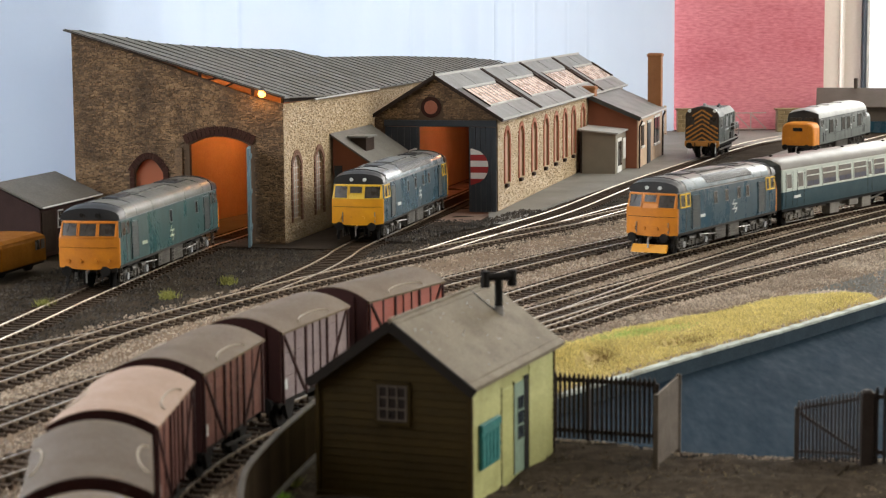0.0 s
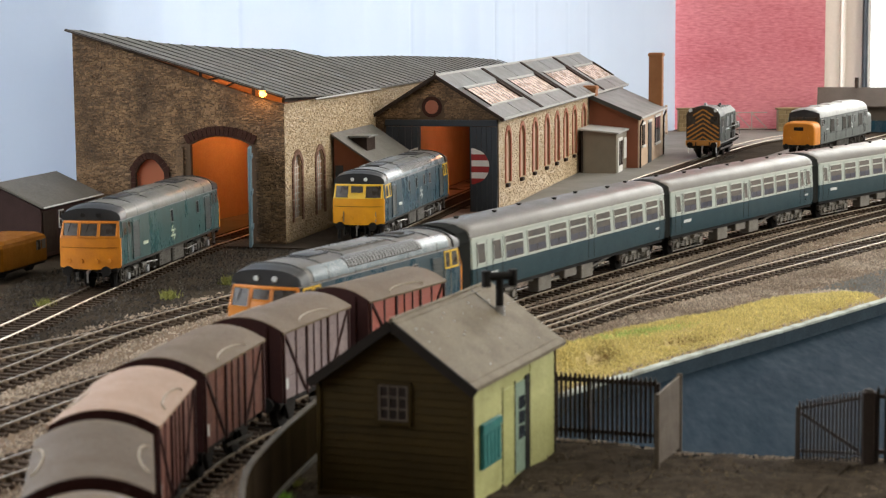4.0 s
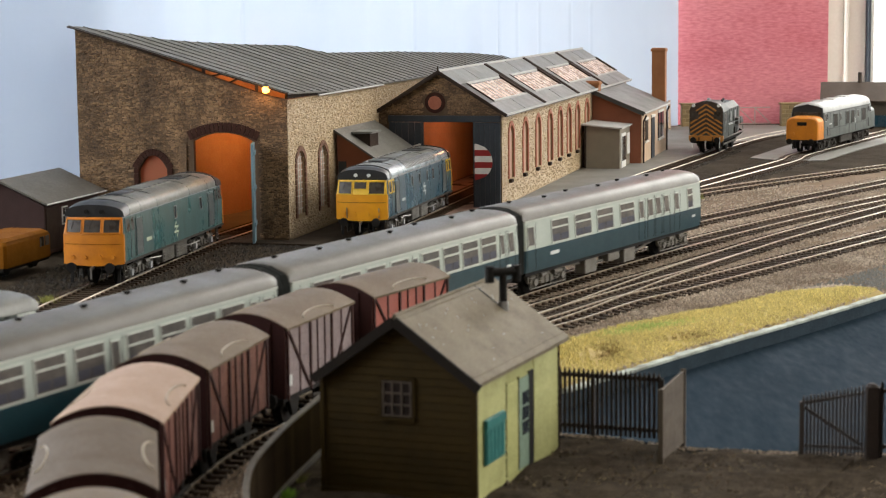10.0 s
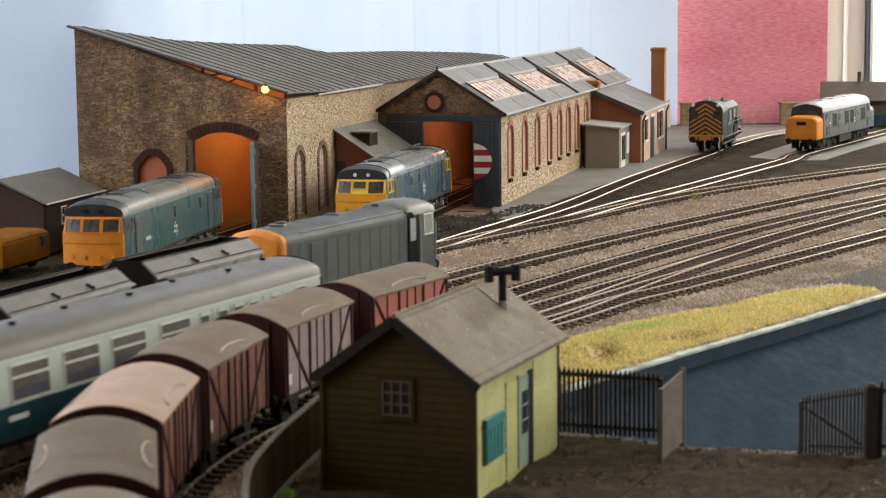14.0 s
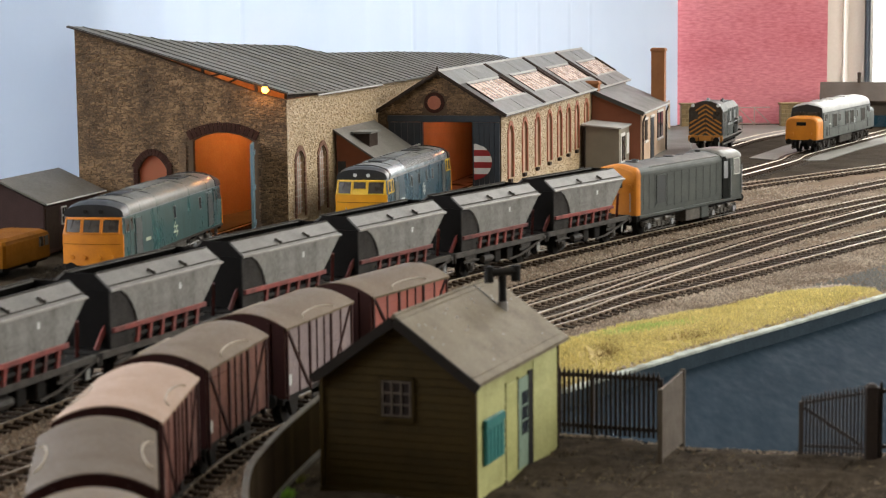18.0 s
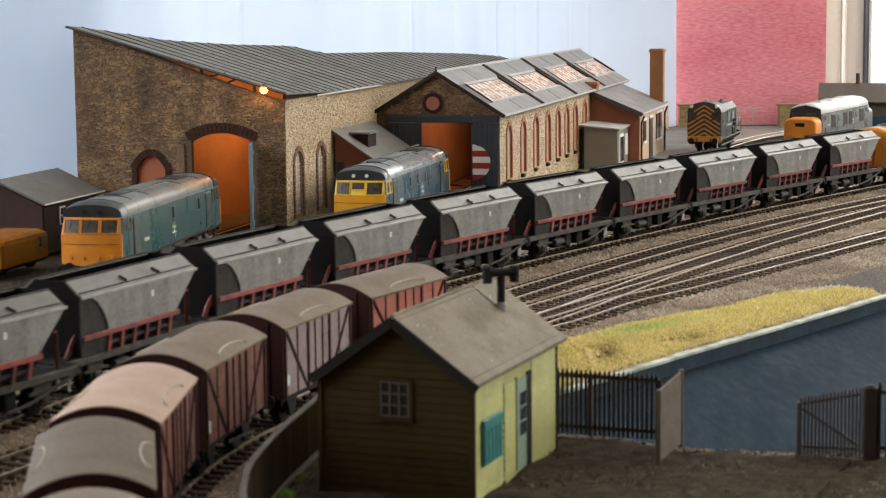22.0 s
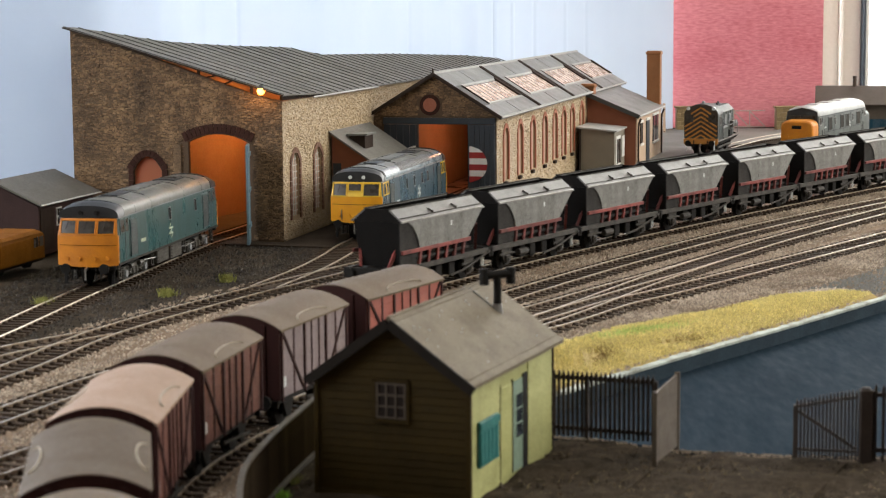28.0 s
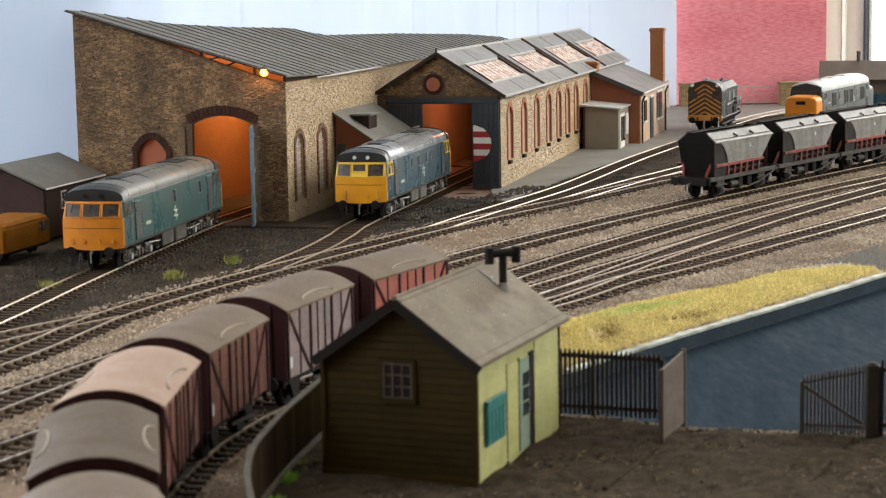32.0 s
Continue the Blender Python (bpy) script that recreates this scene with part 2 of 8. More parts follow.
BOARDFENCE = mat("brown_boards", (0.036, 0.025, 0.015), (0.02, 0.014, 0.009), 0.9, 0.8, 10, 0.2, rnd=0.2, spec=0.0)
SHEETBLUE = mat("pale_blue_sheet", (0.69, 0.74, 0.81), (0.62, 0.68, 0.77), 0.85, 3, 500, 0.02, mix=0.1)
REDCLOTH = mat("red_woven_cloth", (0.9, 0.33, 0.36), (0.62, 0.14, 0.175), 0.85, 2.4, 70, 0.3, stretch=(0.28, 1, 1), mix=0.6)
WHITEPAINT = mat("white_gloss_paint", (0.8, 0.79, 0.76), (0.75, 0.73, 0.69), 0.4, 4, 200, 0.02)
ROOMWALL = mat("room_wall", (0.62, 0.58, 0.52), (0.58, 0.54, 0.48), 0.85, 4, 400, 0.03)
CARPET = mat("room_floor", (0.16, 0.13, 0.10), (0.12, 0.1, 0.08), 0.95, 5, 100, 0.1)
YSTONE = mat("yellow_stone", (0.3, 0.21, 0.1), (0.22, 0.15, 0.07), 0.75, 0.8, 8, 0.2, rnd=0.15)
PALEFENCE = mat("pale_rail_paint", (0.62, 0.45, 0.38), None, 0.6, 0.8, 8, 0.0)
BROWNROOF = mat("brown_card_roof", (0.07, 0.046, 0.03), (0.05, 0.034, 0.023), 0.6, 1, 20, 0.1)
HUTBROWN = mat("maroon_brown_boards", (0.05, 0.024, 0.02), (0.035, 0.018, 0.015), 0.65, 0.8, 12, 0.12, rnd=0.1, spec=0.2)


def paper(name, col):
    """Thin pane that lets lamp light through."""
    m, nt, b = tree(name)
    t = nt.nodes.new("ShaderNodeBsdfTranslucent")
    t.inputs[0].default_value = (*col, 1)
    b.inputs["Base Color"].default_value = (*col, 1)
    b.inputs["Roughness"].default_value = 0.6
    mx = nt.nodes.new("ShaderNodeMixShader")
    mx.inputs[0].default_value = 0.6
    nt.links.new(b.outputs[0], mx.inputs[1])
    nt.links.new(t.outputs[0], mx.inputs[2])
    nt.links.new(mx.outputs[0], nt.nodes["Material Output"].inputs[0])
    return m




def thin_cloth(m, share):
    """Lets part of the light through a sheet."""
    nt = m.node_tree
    b = nt.nodes["Principled BSDF"]
    t = nt.nodes.new("ShaderNodeBsdfTranslucent")
    nt.links.new(b.inputs["Base Color"].links[0].from_socket, t.inputs[0])
    mx = nt.nodes.new("ShaderNodeMixShader")
    mx.inputs[0].default_value = share
    nt.links.new(b.outputs[0], mx.inputs[1])
    nt.links.new(t.outputs[0], mx.inputs[2])
    nt.links.new(mx.outputs[0], nt.nodes["Material Output"].inputs[0])


thin_cloth(SHEETBLUE, 0.45)
PAPERPANE = paper("translucent_orange_pane", (0.62, 0.25, 0.13))
HOPSIDE = mat("dirty_aluminium_side", (0.27, 0.268, 0.25), (0.085, 0.077, 0.067), 0.5, 0.8, 12, 0.08, metal=0.1, spec=0.3, stretch=(1, 1, 0.4))
WASPORANGE = mat("grimy_chevron_orange", (0.55, 0.24, 0.04), (0.34, 0.14, 0.03), 0.55, 0.8, 8, 0.1)
CLOD = mat("earth_crumbs", (0.15, 0.107, 0.07), (0.035, 0.026, 0.018), 0.9, 0.6, 30, 0.3, island=0.5, mix=0.4)
STRAWBIT = mat("dry_straw_bits", (0.25, 0.19, 0.1), (0.14, 0.1, 0.05), 0.8, 0.6, 20, 0.1, island=0.4)
SEAT = mat("seat_blue", (0.06, 0.06, 0.085), (0.045, 0.045, 0.06), 0.7, 0.8, 12, 0.1)
RAINSTRIP = mat("pale_dusty_strip", (0.42, 0.35, 0.27), (0.26, 0.21, 0.15), 0.5, 0.8, 8, 0.05)
LOUVRE = mat("bright_roof_louvre", (0.32, 0.33, 0.34), (0.2, 0.205, 0.21), 0.34, 0.8, 8, 0.05)
COACHFRAME = mat("dusty_coach_underframe", (0.2, 0.18, 0.15), (0.1, 0.088, 0.072), 0.7, 0.8, 6, 0.2)
DRYTUFT = mat("olive_tuft", (0.3, 0.3, 0.07), (0.2, 0.2, 0.05), 0.8, 2, 10, 0.0, island=0.35)
LIMETUFT = mat("lime_green_tuft", (0.3, 0.55, 0.06), (0.2, 0.4, 0.05), 0.8, 2, 10, 0.0, island=0.35)
GATEDARK = mat("weathered_gate_paint", (0.075, 0.055, 0.043), (0.05, 0.037, 0.03), 0.55, 0.8, 8, 0.1, rnd=0.2)
BELLOWS = mat("black_bellows", (0.012, 0.013, 0.012), (0.02, 0.02, 0.018), 0.9, 0.8, 8, 0.1, spec=0.02)
GRASSB = mat("brown_dead_grass", (0.34, 0.24, 0.08), (0.2, 0.13, 0.05), 0.8, 2, 22, 0.0, island=0.3)
RAILEDGE = mat("worn_rail_edge", (0.4, 0.32, 0.22), (0.22, 0.165, 0.11), 0.45, 0.8, 50, 0.05, metal=0.5)
# A darker brown than the other van roofs.
VANROOFD = mat("darker_van_roof", (0.115, 0.083, 0.056), (0.08, 0.058, 0.04), 0.6, 0.9, 22, 0.05, spec=0.1)
PALEYEL = mat("pale_yellow_marking", (0.5, 0.54, 0.4), None, 0.5, 0.8, 5, 0.0)
SANDGRIT = mat("pale_sandy_grit", (0.62, 0.52, 0.42), (0.4, 0.32, 0.25), 0.85, 0.6, 30, 0.1, island=0.3)
BATTEN = mat("dark_maroon_batten", (0.06, 0.022, 0.02), (0.035, 0.016, 0.015), 0.6, 0.8, 8, 0.1, spec=0.15)
VERGE = mat("black_bargeboard", (0.014, 0.011, 0.009), (0.022, 0.017, 0.013), 0.7, 0.8, 8, 0.1, spec=0.08)
HUTPANE = mat("dusty_dark_pane", (0.022, 0.014, 0.011), (0.014, 0.01, 0.008), 0.5, 1, 6, 0.0, spec=0.12)
LOCOFRAME = mat("oily_grey_frame", (0.13, 0.118, 0.1), (0.03, 0.026, 0.022), 0.45, 0.8, 5, 0.2, spec=0.4)
HOPGUSSET = mat("dirty_grey_gusset", (0.055, 0.051, 0.047), (0.02, 0.018, 0.017), 0.6, 0.8, 8, 0.1, spec=0.05)
# Lip paler than the hood: the rim highlight is painted in.
HOPLIP = mat("rim_highlight_lip", (0.24, 0.225, 0.2), (0.12, 0.11, 0.1), 0.4, 0.8, 10, 0.05, metal=0.2)
HOPFRAME = mat("dusty_wagon_frame", (0.075, 0.066, 0.056), (0.022, 0.019, 0.017), 0.6, 0.8, 7, 0.2, spec=0.25)
HOPMARK = mat("smudged_marking", (0.12, 0.115, 0.105), (0.2, 0.19, 0.175), 0.6, 0.8, 3, 0.05)
GREYEDGE = mat("panel_shadow_grey", (0.046, 0.052, 0.047), None, 0.6, 0.9, 10, 0.05)
DARKGRILLE = mat("dark_radiator_grille", (0.03, 0.033, 0.034), (0.05, 0.052, 0.05), 0.6, 0.9, 5, 0.3)
HAZE = mat("hazy_pale_window", (0.3, 0.3, 0.29), (0.2, 0.2, 0.19), 0.2, 3, 8, 0.0, spec=0.6)
TRAINROOF = mat("grimy_tan_roof", (0.12, 0.105, 0.085), (0.07, 0.064, 0.055), 0.42, 0.9, 16, 0.08, spec=0.4)
# Paler than the fence boards: light on top edge and foot rail painted in.
CAPPING = mat("lit_edge_capping", (0.085, 0.065, 0.046), (0.05, 0.038, 0.027), 0.7, 0.8, 10, 0.15)
BIGGREY = mat("pale_grey_green_paint", (0.1, 0.112, 0.1), (0.06, 0.068, 0.062), 0.4, 0.9, 20, 0.06)
# Whitish roof colour that holds the highlight on the nosed diesel.
PALEROOF = mat("highlight_pale_roof", (0.34, 0.34, 0.32), (0.2, 0.2, 0.19), 0.4, 0.9, 18, 0.06)
# Pale blue that paints the sky's reflection on the roof shoulders.
SHOULDER = mat("sky_sheen_roof_shoulder", (0.2, 0.245, 0.27), (0.11, 0.14, 0.16), 0.26, 0.9, 14, 0.04, spec=0.6)
GRILLEGREY = mat("dusty_grille_grey", (0.075, 0.082, 0.08), (0.045, 0.05, 0.048), 0.5, 0.8, 6, 0.1)
APRON = mat("dark_trodden_earth", (0.06, 0.046, 0.034), (0.03, 0.023, 0.018), 0.85, 1.0, 20, 0.3, spec=0.05)
# Dusty floor whose pale reddish tone also paints the orange lamplight.
DUSTFLOOR = mat("lamplit_dusty_floor", (0.27, 0.18, 0.14), (0.17, 0.11, 0.085), 0.8, 1.0, 25, 0.2, spec=0.1)
CREAMPAINT = mat("cream_window_paint", (0.78, 0.7, 0.61), (0.7, 0.62, 0.53), 0.5, 4, 200, 0.02)
BULB = glow("lit_bulb", (1.0, 0.42, 0.07), 8.0)
SKYGLOW = glow("bright_sky", (0.95, 0.97, 1.0), 1.6)

# ---- mesh helpers, in millimetres ----


def part(name, bm, material, parent=None, label="", smooth=False):
    me = bpy.data.meshes.new(name)
    bmesh.ops.recalc_face_normals(bm, faces=bm.faces)
    bmesh.ops.scale(bm, vec=(MM, MM, MM), verts=bm.verts)
    bm.to_mesh(me)
    bm.free()
    me.materials.append(material)
    if smooth:
        me.shade_smooth()
        me.set_sharp_from_angle(angle=radians(38))
    ob = new(name, me)
    ob.parent = parent
    if label:
        ob["label"] = label
    return ob


def thing(name, label, category, x=0, y=0, z=0, rz=0, group="", kind=""):
    e = new(name)
    e.empty_display_size = 0.01
    e.matrix_world = pose(x * MM, y * MM, z * MM, 0, 0, rz)
    return tagged(e, label, category, group, kind)


def B():
    return bmesh.new()


def box(bm, x0, x1, y0, y1, z0, z1, bev=0.0, m=None):
    v = [bm.verts.new((x, y, z)) for z in (z0, z1) for x, y in ((x0, y0), (x1, y0), (x1, y1), (x0, y1))]
    fs = [bm.faces.new([v[i] for i in q]) for q in ((3, 2, 1, 0), (4, 5, 6, 7), (0, 1, 5, 4), (1, 2, 6, 5), (2, 3, 7, 6), (3, 0, 4, 7))]
    if bev:
        es = list({e for f in fs for e in f.edges})
        r = bmesh.ops.bevel(bm, geom=es, offset=bev, segments=1, affect="EDGES", profile=0.7)
        v = list({x for f in r["faces"] for x in f.verts})
    if m is not None:
        bmesh.ops.transform(bm, matrix=m, verts=v)
    return bm


def loft(bm, loops, caps=True, closed=True):
    rows = [[bm.verts.new(p) for p in lp] for lp in loops]
    n = len(rows[0])
    for a, b in zip(rows, rows[1:]):
        for i in range(n if closed else n - 1):
            bm.faces.new((a[i], a[(i + 1) % n], b[(i + 1) % n], b[i]))
    if caps:
        bm.faces.new(rows[0][::-1])
        bm.faces.new(rows[-1])
    return bm


def cyl(bm, p, q, r, n=10, r2=None):
    p, q = Vector(p), Vector(q)
    m = (q - p).to_track_quat("Z", "Y").to_matrix()
    r2 = r if r2 is None else r2
    lp = [[c + m @ Vector((rr * math.cos(2 * math.pi * i / n), rr * math.sin(2 * math.pi * i / n), 0)) for i in range(n)] for c, rr in ((p, r), (q, r2))]
    return loft(bm, lp)


def prism(bm, pts, axis, a, b):
    """Extrude a profile along x, y or z from a to b."""
    def place(p, t):
        return {"x": (t, p[0], p[1]), "y": (p[0], t, p[1]), "z": (p[0], p[1], t)}[axis]
    return loft(bm, [[place(p, a) for p in pts], [place(p, b) for p in pts]])


def beam(bm, p, q, w, h):
    """A rectangular bar from p to q."""
    p, q = Vector(p), Vector(q)
    m = (q - p).to_track_quat("X", "Z").to_matrix()
    sq = ((-w / 2, -h / 2), (w / 2, -h / 2), (w / 2, h / 2), (-w / 2, h / 2))
    return loft(bm, [[c + m @ Vector((0, y, z)) for y, z in sq] for c in (p, q)])


def soup(name, verts, faces, material, parent=None, label="", kind=""):
    me = bpy.data.meshes.new(name)
    me.from_pydata((np.asarray(verts) * MM).tolist(), [], faces)
    me.materials.append(material)
    ob = new(name, me)
    ob.parent = parent
    if label:
        ob["label"] = label
    if kind:
        ob["kind"] = kind
    return ob


# ---- plan: lines of the tracks ----


def smooth_line(pts, step=4.0):
    """Catmull-Rom through the points, then even steps."""
    p = np.array([[float(a) for a in q] for q in ([pts[0]] + list(pts) + [pts[-1]])])
    p[0], p[-1] = 2 * p[1] - p[2], 2 * p[-2] - p[-3]
    out = []
    for i in range(1, len(p) - 2):
        t = np.linspace(0, 1, 24, endpoint=False)[:, None]
        a, b, c, d = p[i - 1], p[i], p[i + 1], p[i + 2]
        out.append(0.5 * (2 * b + (c - a) * t + (2 * a - 5 * b + 4 * c - d) * t ** 2 + (3 * b - a - 3 * c + d) * t ** 3))
    out = np.vstack(out + [p[-2:-1]])
    s = np.concatenate([[0], np.cumsum(np.hypot(*np.diff(out, axis=0).T))])
    k = np.arange(0, s[-1], step)
    return np.stack([np.interp(k, s, out[:, 0]), np.interp(k, s, out[:, 1])], 1)


def main_line(c, y_lo, slope_lo, y_hi):
    """A main track: a cubic in the middle, straight beyond."""
    def xy(y):
        k = min(max(y, y_lo), y_hi)
        x = np.polyval(c, k / 1000 - 1.1)
        dx = slope_lo if y < y_lo else np.polyval(np.polyder(c), k / 1000 - 1.1) / 1000
        return x + dx * (y - k)
    ys = np.arange(-2400, 4400, 4.0)
    pts = np.array([(xy(y), y) for y in ys])
    s = np.concatenate([[0], np.cumsum(np.hypot(*np.diff(pts, axis=0).T))])
    return pts, s - np.interp(1100, ys, s)


UP_LINE, UP_S = main_line((137.342, 164.341, 538.415, 52.842), 640, 0.475, 1650)
DOWN_LINE, DOWN_S = main_line((-113.222, 249.634, 561.130, -18.505), 740, 0.49, 1800)


def on_line(line, ss, s):
    x, y = np.interp(s, ss, line[:, 0]), np.interp(s, ss, line[:, 1])
    x2, y2 = np.interp(s + 3, ss, line[:, 0]), np.interp(s + 3, ss, line[:, 1])
    return x, y, math.degrees(math.atan2(y2 - y, x2 - x))


def cut(line, y0, y1):
    return line[(line[:, 1] >= y0) & (line[:, 1] <= y1)]


YARD_LINE = smooth_line([(-420, 380), (-255, 720), (-196, 850), (-165, 965), (-120, 1068), (-62, 1180), (0, 1292), (45, 1365), (93, 1438), (165, 1556), (249, 1670), (420, 1856), (700, 2140), (900, 2340)])
SHED_LINE = smooth_line([(-300, 600), (-262, 780), (-240, 870), (-221, 965), (-199, 1108), (-165, 1302), (-150, 1360), (-118, 1480)])
SHED2_LINE = smooth_line([(-100, 1114), (-79, 1190), (-66, 1255), (-55, 1324), (-10, 1516), (30, 1680), (70, 1840)])
SHUNT_LINE = smooth_line([(-4, 1285), (22, 1350), (56, 1430), (101, 1540), (173, 1755), (270, 2015), (306, 2125), (380, 2290), (480, 2450)])
STABLE_LINE = smooth_line([(93, 1438), (150, 1557), (206, 1662), (268, 1785), (340, 1930), (370, 2012), (480, 2232), (580, 2430)])
VAN_LINE = smooth_line([(20, 250), (-52, 365), (-77.5, 436), (-94, 516), (-98, 598), (-88, 683), (-63, 765), (-29, 842), (18, 930), (66, 1016), (128, 1140), (187, 1247), (238, 1334), (337, 1488), (520, 1760), (800, 2170)])
BANK_LINE = smooth_line([(18, 930), (60, 985), (97, 1047), (132, 1092), (216, 1209), (302, 1330), (460, 1550), (760, 1960)])
CROSS_LINE = smooth_line([(30, 990), (56, 1032), (95, 1096), (140, 1168), (187, 1247)])
SPUR_LINE = smooth_line([(-260, 800), (-209, 905), (-166, 965)])


def track(label, line, z=0.0, singles=0, bright=False):
    """Two rails on sleepers; the sleepers of a chosen stretch are parts of their own."""
    tr = thing("railway_track", label, "railway track", kind="structure")
    tr.location.z = z * MM
    d = np.gradient(line, axis=0)
    d /= np.linalg.norm(d, axis=1)[:, None]
    n = np.stack([-d[:, 1], d[:, 0]], 1)
    for side in (1, -1):
        vs, fs = [], []
        k = len(line)
        prof = ((8.75, -2.0), (8.75, -0.4), (8.7, -0.03), (8.25, 0.0), (7.8, -0.03), (7.75, -0.4), (7.75, -2.0))
        for off, zz in prof:
            p = line + n * (side * off)
            vs += [(x, y, zz) for x, y in p]
        for a in range(6):
            for i in range(k - 1):
                fs.append((a * k + i, a * k + i + 1, (a + 1) * k + i + 1, (a + 1) * k + i))
        ob = soup("rail", vs, fs, RAIL, tr)
        ob.data.materials.append(RAILSIDE)
        ob.data.materials.append(RAILEDGE)
        ob.data.polygons.foreach_set("material_index", [(1, 0 if bright else 2, 0, 0, 0 if bright else 2, 1)[i // (k - 1)] for i in range(len(fs))])
        if bright:
            ob.data.shade_smooth()
    s = np.concatenate([[0], np.cumsum(np.hypot(*np.diff(line, axis=0).T))])
    ks = np.arange(3, s[-1] - 3, 7.6)
    shared = None
    allv, allf = [], []
    done = 0
    for q in ks:
        x, y = np.interp(q, s, line[:, 0]), np.interp(q, s, line[:, 1])
        i = min(int(np.searchsorted(s, q)), len(d) - 1)
        a = math.atan2(d[i, 1], d[i, 0]) + random.uniform(-0.02, 0.02)
        if 900 < y < 1500 and done < singles:
            if shared is None:
                bm = B()
                box(bm, -1.6, 1.6, -15.5, 15.5, -3.2, -1.15)
                for sd in (8.25, -8.25):
                    box(bm, -1.3, 1.3, sd - 2.2, sd - 0.55, -1.15, -0.6)
                    box(bm, -1.3, 1.3, sd + 0.55, sd + 2.2, -1.15, -0.6)
                shared = part("sleeper", bm, SLEEPER, tr)
                shared.matrix_basis = pose(x * MM, y * MM, 0, 0, 0, math.degrees(a))
            else:
                o = new("sleeper", shared.data)
                o.parent = tr
                o.matrix_basis = pose(x * MM, y * MM, 0, 0, 0, math.degrees(a))
            done += 1
            continue
        c, sn = math.cos(a), math.sin(a)
        blocks = [(-1.6, 1.6, -15.5, 15.5, -3.2, -1.15)]
        for sd in (8.25, -8.25):
            blocks += [(-1.3, 1.3, sd - 2.2, sd - 0.55, -1.15, -0.6), (-1.3, 1.3, sd + 0.55, sd + 2.2, -1.15, -0.6)]
        for u0, u1, v0, v1, z0, z1 in blocks:
            b0 = len(allv)
            for zz in (z0, z1):
                for u, v in ((u0, v0), (u1, v0), (u1, v1), (u0, v1)):
                    allv.append((x + c * u - sn * v, y + sn * u + c * v, zz))
            allf += [tuple(b0 + j for j in f) for f in ((4, 5, 6, 7), (0, 1, 5, 4), (1, 2, 6, 5), (2, 3, 7, 6), (3, 0, 4, 7))]
    if allv:
        soup("sleepers", allv, allf, SLEEPER, tr, kind="stuff")
    return tr


# ---- ground ----
COPE = np.array([(44, 792), (50, 802), (80, 843), (121, 898), (172, 963), (239, 1052), (330, 1180), (460, 1365), (640, 1620)], float)
NEAR_EDGE = np.array([(36, 724), (60, 716), (86, 697), (126, 687), (240, 676), (700, 640)], float)


BANK_TOP = (900, 925, 967, 1001, 1037, 1074, 1086, 1052)


HOLLOWS = ((73, 880, 7, 14), (148, 1028, 16, 10), (116, 920, 12, 6))


def cope_y(x):
    return np.interp(x, COPE[:, 0], COPE[:, 1])


def near_y(x):
    return np.interp(x, NEAR_EDGE[:, 0], NEAR_EDGE[:, 1])


